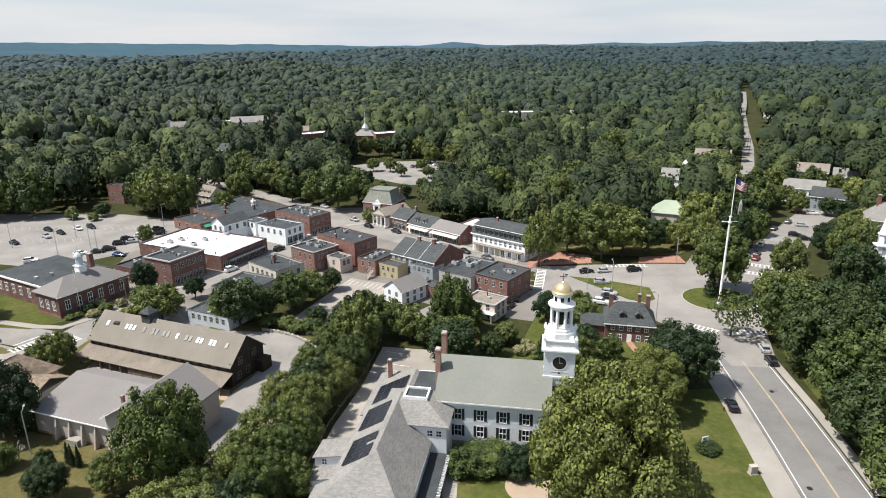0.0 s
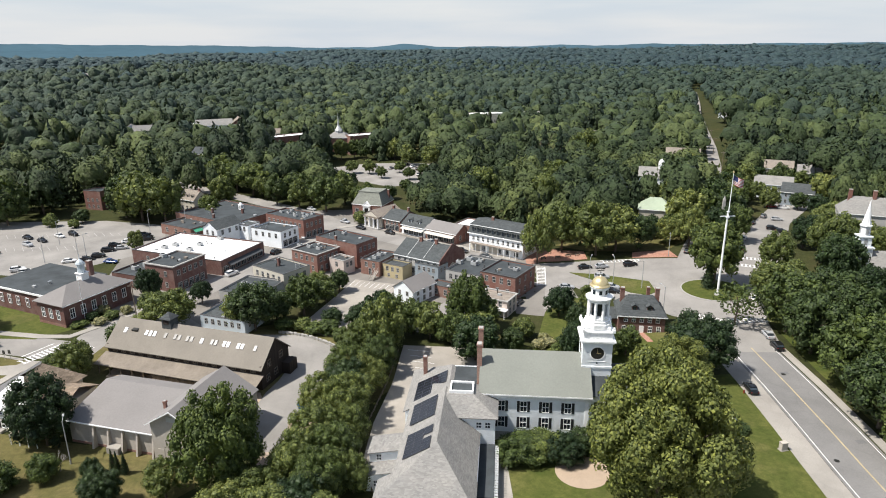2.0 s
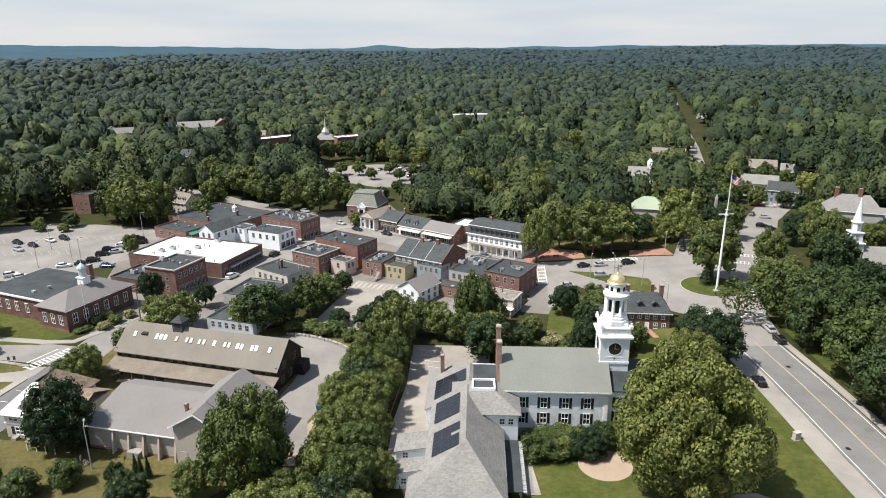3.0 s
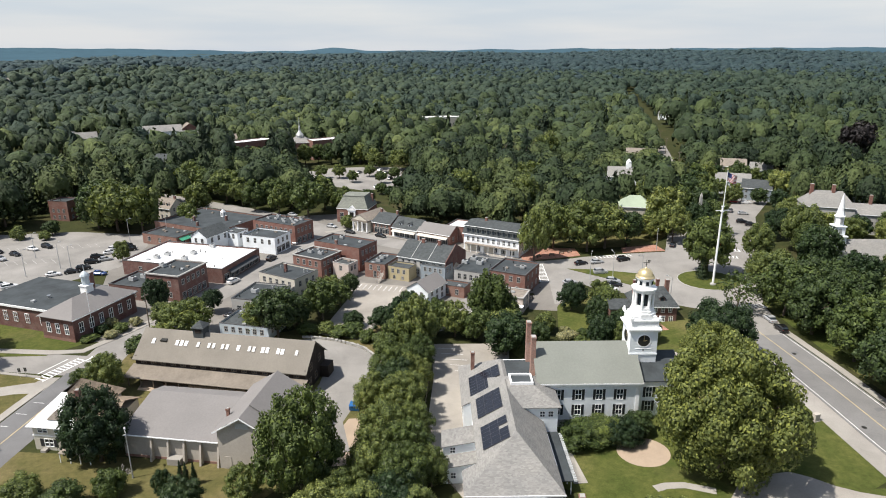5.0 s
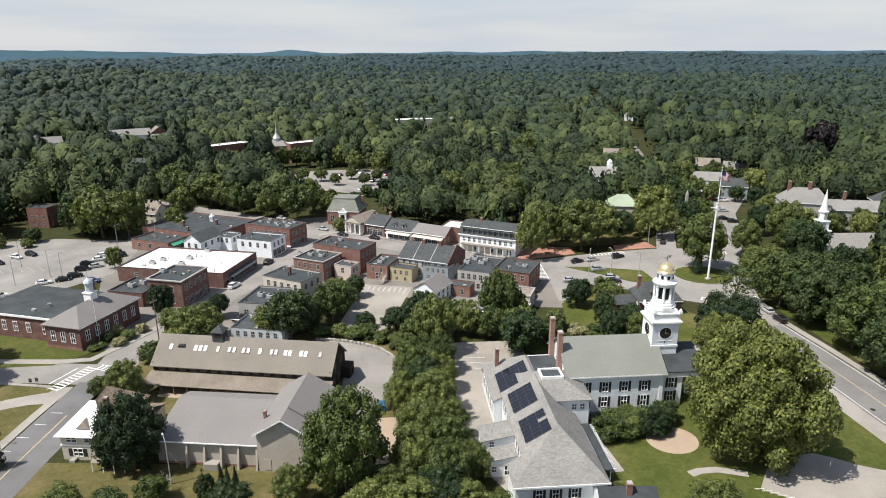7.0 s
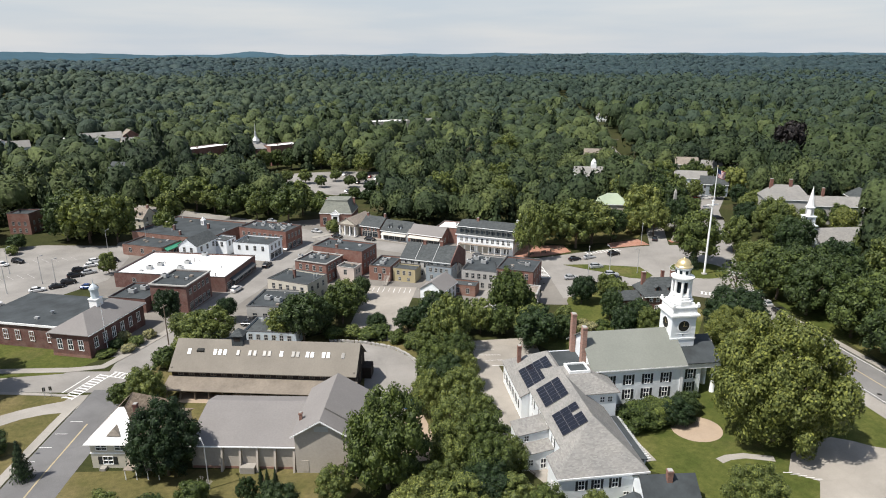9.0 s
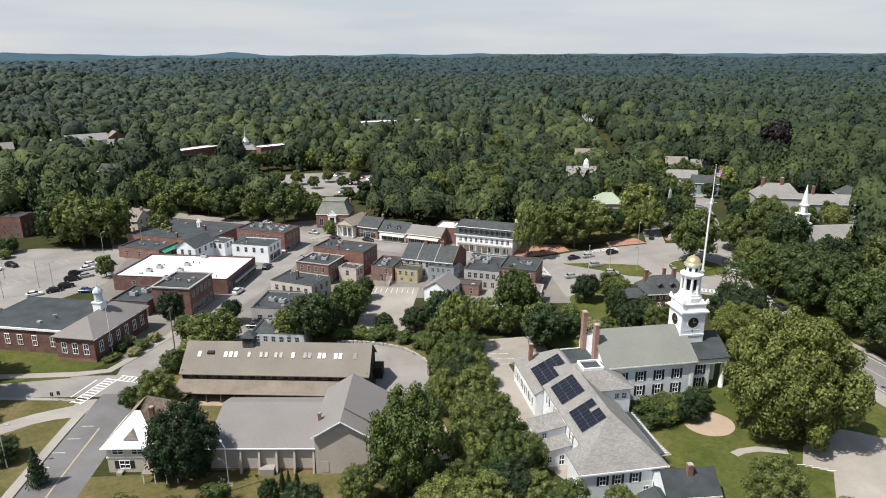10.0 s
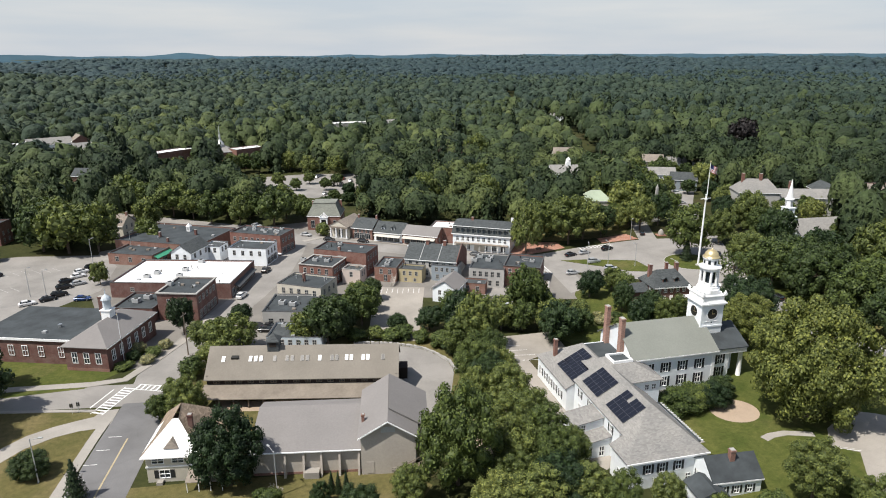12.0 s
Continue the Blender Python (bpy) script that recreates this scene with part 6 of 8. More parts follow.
    b("shop_block", -65.5, 168.5, -24.0, 13.0, 13.0, 4.4, "low shop with dark flat roof and skylight", GREY_WALL, ROOF_DARK, openings={"front": [SASH(1.0, 4, 1.2, 1.4)], "left": [SHOP(3)]}, coping=COPING)
    b("house", -66.5, 153.6, -24.0, 13.6, 9.0, 3.6, "light blue clapboard house with flat roof", LIGHTBLUE, ROOF_SLATE, openings={"front": [SASH(1.4, 6, 0.9, 1.4)], "right": [SASH(1.4, 3, 0.9, 1.4)], "left": [SASH(1.4, 3, 0.9, 1.4)]}, coping=COPING, category="house")
    # north side of the shopping street
    ob = b("bank", -28.0, 248.2, -41.7, 7.6, 11.8, 5.0, "temple-fronted cream bank with four columns", CREAM, ROOF_TAN, "y", 7.2, {"right": [SASH(1.2, 3, 1.0, 2.2)], "left": [SASH(1.2, 3, 1.0, 2.2)], "front": [(0.3, 1, 1.6, 2.8, "shop")]}, over=0.4)
    part("pediment", Mesh().box(-0.3, -2.2, 4.3, 7.9, -0.4, 5.0).slab([(-0.5, -2.3, 5.15), (3.8, -2.3, 7.45), (3.8, 0, 7.45), (-0.5, 0, 5.15)][::-1], 0.15).slab([(8.1, -2.3, 5.15), (8.1, 0, 5.15), (3.8, 0, 7.45), (3.8, -2.3, 7.45)][::-1], 0.15), ROOF_TAN, ob)
    part("pediment_face", Mesh().poly((-0.2, -2.1, 5.0), (7.8, -2.1, 5.0), (3.8, -2.1, 7.2)).poly((-0.2, -1.9, 5.0), (3.8, -1.9, 7.2), (7.8, -1.9, 5.0)), CREAM, ob)
    part("stylobate", Mesh().box(-0.2, -2.4, 0, 7.8, -0.01, 0.35), STONE, ob)
    for i in range(4):
        part("column", Mesh().lathe([(0.42, 0.35), (0.36, 0.6), (0.30, 4.0), (0.42, 4.3)], 12, 0.4 + i * 2.27, -1.8), TRIM, ob, "", True)
    ob = b("civic_building", -35.0, 262.4, -22.0, 13.5, 12.6, 5.8, "red brick civic building with grey-green mansard roof", BRICK, ROOF_SLATE, openings={"front": [(1.0, 2, 1.5, 3.0, "sash", False, [1.4, 10.6])], "right": [SASH(1.2, 4, 1.1, 2.6)], "left": [SASH(1.2, 4, 1.1, 2.6)]}, coping=TRIM, cornice=0.15)
    m = Mesh()
    lo, hi = [(-0.2, -0.2), (13.7, -0.2), (13.7, 12.8), (-0.2, 12.8)], [(2.2, 2.6), (11.3, 2.6), (11.3, 10.0), (2.2, 10.0)]
    for i in range(4):
        j = (i + 1) % 4
        m.poly((*lo[i], 5.9), (*lo[j], 5.9), (*hi[j], 10.6), (*hi[i], 10.6))
    m.box(2.0, 2.4, 10.6, 11.5, 10.2, 10.9)
    part("mansard", m, ROOF_MANSARD, ob, "grey-green slate mansard roof")
    part("porch_arch", Mesh().box(5.2, -0.9, 0, 5.8, 0.0, 4.6).box(7.7, -0.9, 0, 8.3, 0.0, 4.6).box(5.2, -0.9, 4.6, 8.3, 0.0, 5.6).slab([(4.9, -1.1, 5.6), (8.6, -1.1, 5.6), (8.6, 0.6, 5.6), (4.9, 0.6, 5.6)], 0.25).poly((5.0, -0.95, 5.6), (8.5, -0.95, 5.6), (6.75, -0.95, 7.1)).slab([(4.8, -1.05, 5.6), (6.75, -1.05, 7.3), (6.75, 1.6, 7.3), (4.8, 1.6, 5.6)][::-1], 0.12).slab([(8.7, -1.05, 5.6), (8.7, 1.6, 5.6), (6.75, 1.6, 7.3), (6.75, -1.05, 7.3)][::-1], 0.12), TRIM, ob)
    part("door", Mesh().box(5.8, -0.3, 0, 7.7, -0.05, 4.6), BRONZE, ob)
    chimney(ob, 12.6, 9.5, 5, 10.6, 0.9, 0.9)
    chimney(ob, 0.9, 9.5, 5, 10.2, 0.9, 0.9)
    b("shop_house", -21.4, 242.6, -41.7, 8.6, 11.0, 4.6, "brick shop house with grey gabled roof", BRICK_OLD, ROOF_SLATE, "x", 7.4, {"front": [SASH(2.8, 4, 0.9, 1.3), SHOP(3)]}, chimneys=[(8.2, 5.5, 6.5, 8.8, 0.7, 0.9), (0.5, 5.5, 6.5, 8.6, 0.7, 0.9)])
    ob = b("shop_house", -14.4, 236.2, -41.7, 11.6, 10.0, 3.8, "white shop with grey roof and dormers", WHITE, ROOF_SLATE, "x", 6.8, {"front": [SHOP(4)]})
    for x in (3.2, 7.4):
        dormer(ob, Matrix.Identity(4), x, 1.2, 4.4, 1.4, 1.1, 2.2, WHITE, ROOF_SLATE)
    part("awning", Mesh().slab([(0.5, -1.8, 2.5), (11.2, -1.8, 2.5), (11.2, -0.02, 3.1), (0.5, -0.02, 3.1)], 0.05), AWNING_CREAM, ob, "faded cream shop awning")
    ob = b("shop_house", -5.6, 228.4, -41.7, 14.2, 9.0, 3.9, "brick shop with pale grey pitched roof", BRICK, ROOF_THEATRE, "x", 6.4, {"front": [SHOP(5)], "right": [SASH(1.2, 2)]}, over=0.3)
    part("awning", Mesh().slab([(0.5, -1.8, 2.6), (13.6, -1.8, 2.6), (13.6, -0.02, 3.2), (0.5, -0.02, 3.2)], 0.05), AWNING_CREAM, ob, "faded cream shop awning")
    b("shop_block", 5.0, 226.5, -36.0, 11.0, 10.0, 6.0, "rear block with a white flat roof", BRICK, ROOF_WHITE)


build_centre()


def build_hotel():
    L, W, e = 21.4, 12.4, 6.2
    ob = thing("hotel", 9.3, 214.0, -39.0, "three-storey white inn with dark mansard roof and porch", "hotel")
    walls(ob, L, W, e, WHITE, {"front": [SASH(3.7, 10, 0.95, 1.6), SHOP(6, 1.7)], "right": [SASH(3.7, 4), SASH(0.8, 4), ], "left": [SASH(3.7, 3)]})
    m = Mesh()
    lo, hi = [(-0.4, -0.4), (L + 0.1, -0.4), (L + 0.1, W + 0.4), (-0.4, W + 0.4)], [(-0.1, 0.9), (L + 0.1, 0.9), (L + 0.1, W - 0.9), (-0.1, W - 0.9)]
    for i in range(4):
        j = (i + 1) % 4
        m.poly((*lo[i], e + 0.1), (*lo[j], e + 0.1), (*hi[j], 9.0), (*hi[i], 9.0))
    m.poly(*[(x, y, e + 0.1) for x, y in lo[::-1]])
    part("mansard", m, ROOF_SLATE, ob, "dark slate mansard storey")
    part("roof", Mesh().slab([(-0.3, 0.6, 9.05), (L + 0.3, 0.6, 9.05), (L + 0.3, W / 2, 10.1), (-0.3, W / 2, 10.1)], 0.2).slab([(L + 0.3, W - 0.6, 9.05), (-0.3, W - 0.6, 9.05), (-0.3, W / 2, 10.1), (L + 0.3, W / 2, 10.1)], 0.2), ROOF_SLATE, ob)
    part("cornice", Mesh().box(-0.5, -0.55, e - 0.2, L + 0.3, -0.02, e + 0.12).box(-0.3, 0.5, 8.85, L + 0.3, 0.65, 9.05), TRIM, ob)
    part("end_wall", Mesh().box(L - 0.1, 0.0, e, L + 0.14, W, 9.0).poly((L + 0.13, 0.6, 9.0), (L + 0.13, W - 0.6, 9.0), (L + 0.13, W / 2, 10.0)), WHITE, ob)
    for x in spread(W, 4, 0.9):
        add_window(ob, pose(L + 0.14, 0, 0, 0, 0, 90), x, 6.9, 0.9, 1.4)
    for x in spread(L, 10, 1.2):
        dormer(ob, Matrix.Identity(4), x + 0.6, -0.1, e + 0.5, 1.15, 1.5, 1.6, ROOF_SLATE, ROOF_SLATE)
    p = part("porch_roof", Mesh().box(1.0, -1.7, 2.9, L - 0.5, -0.02, 3.1), ROOF_TAN, ob)
    part("shop_front", Mesh().box(0.6, -0.1, 0.25, 5.4, -0.012, 2.7).box(8.2, -0.1, 0.25, 12.2, -0.012, 2.7), CREAM, ob, "cream shop front panels")
    for i in range(9):
        part("porch_post", Mesh().lathe([(0.13, 0), (0.10, 2.9)], 8, 1.3 + i * 2.28, -1.55), TRIM, p)
    chimney(ob, 6, W / 2, 9.8, 11.2, 0.9, 0.7)
    chimney(ob, L - 0.8, W / 2 + 2, 9.2, 11.4, 0.8, 0.8, TRIM)


build_hotel()


def build_tavern():
    L, W, e, r = 11.2, 8.8, 5.2, 8.8
    ob = thing("tavern", 39.8, 141.4, -12.0, "dark red brick tavern with grey hip roof and dormers", "tavern")
    walls(ob, L, W, e, BRICK_DARK, {"front": [SASH(3.3, 5, 0.85, 1.3), (0.7, 4, 0.9, 1.5, "sash", False, [1.0, 3.0, 7.3, 9.3])], "right": [SASH(3.3, 3, 0.85, 1.3), SASH(0.7, 3)], "left": [SASH(3.3, 3, 0.85, 1.3)]})
    gable_roof(ob, L, W, e, r, ROOF_SLATE, BRICK_DARK, "x", 0.45, True, 2.6)
    for x in (3.8, 7.4):
        dormer(ob, Matrix.Identity(4), x, 1.0, e + 0.7, 1.3, 1.2, 2.0, BRICK_DARK, ROOF_SLATE)
    chimney(ob, 1.2, 5.4, 5.2, 10.3, 1.0, 1.0)
    chimney(ob, 9.8, 5.8, 5.2, 10.3, 1.0, 1.0)
    chimney(ob, 8.0, 8.2, 5.2, 9.6, 0.8, 0.8)
    part("door", Mesh().box(5.1, -0.06, 0.2, 6.2, -0.005, 2.4), TRIM, ob, "white panelled front door")
    part("step", Mesh().box(4.8, -0.9, 0, 6.5, -0.07, 0.2), STONE, ob)
    part("wing", Mesh().box(-5.5, 2.4, 0, -0.02, 8.2, 3.2), BRICK_DARK, ob)
    part("wing_roof", Mesh().slab([(-5.9, 2.0, 3.2), (-0.02, 2.0, 3.2), (-0.02, 5.3, 5.0), (-5.9, 5.3, 5.0)], 0.14).slab([(-0.02, 8.6, 3.2), (-5.9, 8.6, 3.2), (-5.9, 5.3, 5.0), (-0.02, 5.3, 5.0)], 0.14), ROOF_SLATE, ob)


build_tavern()


def build_white_church():
    ob = thing("church", 120.6, 160.6, -12.0, "white church with slender spire and grey nave roof", "church")
    walls(ob, 27.0, 13.0, 7.0, WHITE, {"front": [(1.8, 6, 1.2, 3.4)], "left": [(1.8, 2, 1.2, 3.0)]})
    gable_roof(ob, 27.0, 13.0, 7.0, 11.2, ROOF_GREY, WHITE, "x", 0.5)
    u, v = -1.6, 6.5
    t = Mesh().box(u - 2.1, v - 2.1, 0, u + 2.1, v + 2.1, 12.4).box(u - 2.4, v - 2.4, 12.4, u + 2.4, v + 2.4, 12.8).box(u - 1.6, v - 1.6, 12.8, u + 1.6, v + 1.6, 15.6).box(u - 1.85, v - 1.85, 15.6, u + 1.85, v + 1.85, 15.9)
    tw = part("tower", t, WHITE, ob, "square white steeple tower")
    part("belfry", Mesh().lathe([(1.35, 15.9), (1.35, 18.6), (1.65, 18.7), (1.65, 19.0)], 8, u, v, math.pi / 8), TRIM, tw)
    part("spire", Mesh().lathe([(1.3, 19.0), (0.9, 20.8), (0.04, 26.2)], 8, u, v, math.pi / 8), TRIM, tw)
    for a in range(4):
        o = put("louvre", Mesh().box(-0.45, -0.05, 13.3, 0.45, 0.02, 15.1).box(-0.3, 0.24, 16.4, 0.3, 0.30, 18.2).data("louvre", METAL_GREY), tw)
        o.matrix_basis = pose(u, v, 0, 0, 0, 90 * a) @ pose(0, -1.6, 0)


build_white_church()


# ---- houses among the trees ----
def far_house(x, y, turn, L, W, eave, ridge, wall, roof, label, kind="x", category="house", hip=0.0, chimneys=()):
    """A house seen only from far off."""
    rows = [SASH(z, max(2, int(L / 3)), 0.9, 1.5) for z in ((0.9, 3.7) if eave > 5 else (0.9,))]
    ends = [SASH(z, max(2, int(W / 3.5)), 0.9, 1.5) for z in ((0.9, 3.7) if eave > 5 else (0.9,))]
    return building("house", x, y, turn, L, W, eave, label, wall, roof, kind, ridge, {"front": rows, "right": ends, "left": ends}, category=category, hip=hip, coping=COPING, frame_mat=FRAME_DULL, chimneys=chimneys)


def build_outskirts():
    f = far_house
    z = lambda x, y: float(rise(np.array(x), np.array(y)))
    f(-155.5, 287.5, -20, 9, 8, 8.6, 0, BRICK, ROOF_DARK, "tall brick house with a flat roof", "flat")
    dh = f(-112.5, 282, -33, 9.5, 8, 5.4, 8.8, CREAM, ROOF_TAN, "cream house with tan dormered roof", "x", chimneys=[(9.0, 4, 6.4, 10.0, 0.8, 0.8)])
    for x in (1.8, 4.7, 7.6):
        dormer(dh, Matrix.Identity(4), x, 0.9, 6.0, 1.3, 1.1, 2.0, CREAM, ROOF_TAN)
    f(-131, 364, -25, 14, 9, 12.5, 15.5, BRICK, ROOF_SLATE, "brick house with slate roof among trees")
    f(-92, 386, -25, 18, 11, 8, 0, BRICK, ROOF_DARK, "brick building with dark flat roof", "flat")
    f(-100, 423, 36, 42, 11, 12.3, 0, BRICK, ROOF_WHITE, "long low school building with white roof", "flat", "school")
    ob = f(-63, 430, -4, 14, 14, 11, 14, BRICK, ROOF_GREY, "brick school centre block with white spired cupola", "x", "school", 4.0)
    part("cupola", Mesh().lathe([(2.4, 12.5), (2.4, 15.0), (2.7, 15.1), (1.1, 17.4), (0.7, 18.2), (0.55, 20.6), (0.3, 21.4), (0.05, 27.0)], 8, 7, 7), METAL_GREY, ob)
    f(-47, 424, 26, 26, 11, 12.6, 0, BRICK, ROOF_WHITE, "long low school wing with white roof", "flat", "school")
    f(-196, 532, 20, 20, 13, 9, 0, WHITE, ROOF_WHITE, "large white building with flat roofs", "flat")
    f(-176, 526, 20, 28, 14, 9, 13, WHITE, ROOF_GREY, "large white building with grey roof")
    f(-150, 535, 20, 12, 14, 10, 14, BRICK, ROOF_TAN, "brick gabled wing of the white building", "y")
    f(-232, 524, 20, 11, 12, 7, 11, WHITE, ROOF_GREY, "white gabled house between trees", "y")
    f(-146, 508, 20, 18, 12, 7, 11, CREAM, ROOF_GREY, "cream house with grey roof")
    f(-124, 492, 16, 22, 12, 6, 9, CREAM, ROOF_TAN, "long cream building with tan roof")
    f(-220, 512, 20, 14, 10, 7, 11, WHITE, ROOF_GREY, "white house with grey roof")
    f(-276, 446, 10, 14, 12, 6, 9, GREY_WALL, ROOF_GREY, "grey house with hip roof", "x", "house", 4.0)
    f(-310, 430, 30, 12, 9, 6, 9, WHITE, ROOF_GREY, "white house between trees")
    f(-290, 540, 10, 13, 9, 6, 9, WHITE, ROOF_SLATE, "white house between trees")
    f(-215, 330, -30, 12, 9, 6, 9, WHITE, ROOF_GREY, "white house beside the car park")
    f(48, 574, 6, 36, 14, 10.5, 0, CREAM, ROOF_WHITE, "pale flat-roofed building in the woods", "flat")
    f(98, 578, 6, 18, 12, 8, 11, WHITE, ROOF_GREY, "white house in the woods")
    f(136, 350, -25, 18, 12, 8, 12.5, CREAM, ROOF_TAN, "cream house with tan gabled roof", "x", chimneys=[(14, 6, 8, 11.5, 1, 1)])
    ob = f(99.4, 293.2, -22, 15, 13, 8.6, 12.4, WHITE, ROOF_GREY, "white hall with grey roof and cupola")
    c = part("cupola", Mesh().box(8.6, 5.2, 11, 11.2, 7.8, 14.0).lathe([(1.3, 14.0), (1.3, 15.2), (0.1, 16.6)], 8, 9.9, 6.5), TRIM, ob)
    f(77, 231, -22, 12, 10, 9, 12.5, CREAM, ROOF_GREEN, "pale house with green hip roof", "x", "house", 4.0, [(1.5, 5, 7, 9.5, 0.7, 0.7)])
    f(172, 316, -30, 16, 10, 7.5, 11, CREAM, ROOF_TAN, "cream gabled house among trees", "x")
    f(187, 306, -30, 11, 10, 6.5, 9.8, WHITE, ROOF_GREY, "white gabled house among trees")
    f(152, 283, -30, 16, 10, 6.5, 9.6, WHITE, ROOF_GREY, "white house with porch")
    f(156, 267.6, -36, 13, 8.5, 6, 9.3, BLUEGREY, ROOF_SLATE, "blue-grey house with dark roof", "x")
    f(205, 300, -24, 14, 10, 6, 10, WHITE, ROOF_TAN, "white house with tan roof", "y")
    f(208, 362, -24, 16, 10, 6, 10, WHITE, ROOF_GREY, "white house with grey roof")
    f(228, 420, -24, 16, 10, 6, 10, WHITE, ROOF_SLATE, "white house in the woods")
    f(145.3, 213.2, -28, 18, 11.5, 10.5, 15.5, GREY_WALL, ROOF_GREY, "large hall with long grey hip roof", "x", "building", 4.0, [(3.1, 5.5, 11, 18, 1.2, 1.2), (10.7, 5.5, 12, 18, 1.2, 1.2)])
    f(155, 209, -26, 31, 11, 8, 11.0, GREY_WALL, ROOF_GREY, "long grey-roofed wing of the hall", "x", "building", 0.0, [(14, 5.5, 9, 14.5, 1.0, 1.0)])
    f(195.7, 252.5, -28, 14, 10, 9, 13.5, BLUEGREY, ROOF_SLATE, "blue-grey gabled house behind the hall", "y")
    f(183, 202, -28, 11, 14, 9.5, 12.5, BRICK, ROOF_SLATE, "red brick gabled wing", "y")
    f(194, 197, -28, 40, 22, 10, 0, BRICK, ROOF_TAN, "large red brick building with flat tan roof", "flat", "building")
    f(-505, 1060, 10, 22, 12, 6, 9, WHITE, ROOF_GREY, "distant white house among woods").location.z = z(-505, 1060)
    f(-285, 1630, 5, 60, 14, 9, 0, WHITE, ROOF_WHITE, "distant pale building above the woods").location.z = z(-285, 1630) + 4
    f(330, 520, -24, 14, 10, 6, 9, CREAM, ROOF_TAN, "cream house in the woods")
    f(118, 460, -20, 14, 10, 6, 9, CREAM, ROOF_TAN, "cream house in the woods")
    f(300, 620, -24, 14, 10, 6, 9, WHITE, ROOF_GREY, "white house in the woods").location.z = z(300, 620)
    f(126, 128, -60, 12, 10, 6, 9, WHITE, ROOF_GREY, "white house behind roadside trees")
    f(104, 102, -60, 12, 9, 6, 9, BRICK_DARK, ROOF_SLATE, "dark brick house behind roadside trees")


build_outskirts()

# ---- trees of the town ----
def grove(kinds, places, group, low=0.14):
    for i, (x, y, h, r) in enumerate(places):
        tree(kinds[i % len(kinds)], x, y, h, r, group, low)


tree("fine", 26.8, 81.2, 26.5, 12.3, "", -0.05)
tree("dark", -79.4, 103.2, 13.8, 6.2, "", 0.03)
tree("broad", -44, 88.5, 19.8, 7.4, "", 0.04)
tree("dark", 51, 120, 14.5, 8.0, "", 0.1)
tree("fine", 42, 110, 13, 7.0)
tree("thin", 72, 144, 11.5, 5.6)
tree("pine", 76.8, 169.6, 8.5, 2.2)
tree("broad", 80.2, 172.6, 19.5, 8.4)
tree("light", 30, 196, 19.5, 5.8)
grove(["broad", "dark"], [(6, 92.4, 5.2, 4.8), (13.5, 91.6, 5.4, 4.0), (10, 92.6, 5.3, 4.0), (18, 94, 4.8, 3.2)], "shrubs by the church")
grove(["broad", "light"], [(6.4, 63, 11.5, 5.0), (-3.5, 61.5, 5.5, 3.2), (-16, 70, 6.4, 3.0), (13, 61, 3.5, 2.0), (-24, 71, 8.5, 3.6), (10, 54, 9, 4.5), (-11, 64, 5.5, 2.4)], "trees by the forecourt")
grove(["broad", "dark", "light"], [(-75, 93, 5.4, 2.8), (-111, 119, 4.8, 3.6), (-85.5, 127, 9.5, 4.2), (-90.5, 129, 5.8, 2.7), (-85, 171, 11, 3.9), (-74, 155, 10.5, 6.4), (-80, 160, 8, 4.5), (-52, 150.5, 13.5, 6.6), (-57, 153, 9, 4.4), (-41, 159, 11.5, 5.2), (-47.5, 155, 9, 4.5), (-88, 93, 5.2, 3.6), (-81, 90.5, 5.0, 3.6), (-62, 85, 7.5, 3.6), (-53, 87, 7.2, 3.4), (-42, 164, 8, 3.8), (-66.5, 91.8, 4.5, 1.8), (-80, 150, 6, 3.5), (-76.5, 160.5, 7, 4), (-71, 170, 7, 3.2), (-84, 146, 5, 3), (-36, 168, 7, 3.4), (-33, 176, 7, 3.2), (-38.5, 172, 8, 3.6), (-87, 133, 6.5, 3.6)], "trees round the theatre and barn")
tree("pine", -103, 109, 7.6, 1.9)
tree("dark", -126.5, 156, 14, 5.8)
tree("dark", -124.0, 143.2, 15, 7.2)
tree("dark", -126.0, 133.5, 13, 6.4)
for p in ((-64.2, 94.4), (-63.2, 93.8), (-61.9, 93.6)):
    tree("pine", *p, 4.4, 0.75, "slim clipped conifers by the stair")
grove(["light", "broad", "light", "dark", "light", "broad", "light"], [(-37, 82, 8.0, 4.2), (-28, 83.5, 10.3, 4.6), (-30, 95, 10.8, 5.6), (-26, 113, 10.2, 5.0), (-35, 77, 8.2, 5.2), (-26.5, 119, 10.8, 5.2), (-26, 105, 10.8, 5.0), (-31, 109, 9.4, 4.3), (-27, 90, 10.2, 5.0), (-33, 88, 10.1, 4.6), (-30, 79, 8.6, 5.2), (-42, 78, 8.0, 4.8), (-20, 125, 9.8, 4.6), (-22, 117, 9.6, 4.4), (-24.5, 108, 9.6, 4.4), (-24.5, 98, 9.0, 4.0), (-27, 76, 7.4, 4.2), (-33, 70, 6.6, 4.0), (-23, 86, 7.4, 3.4), (-46, 72, 6, 4.0), (-57, 77, 5.4, 3.2)], "overgrown hedge row of trees", 0.06)
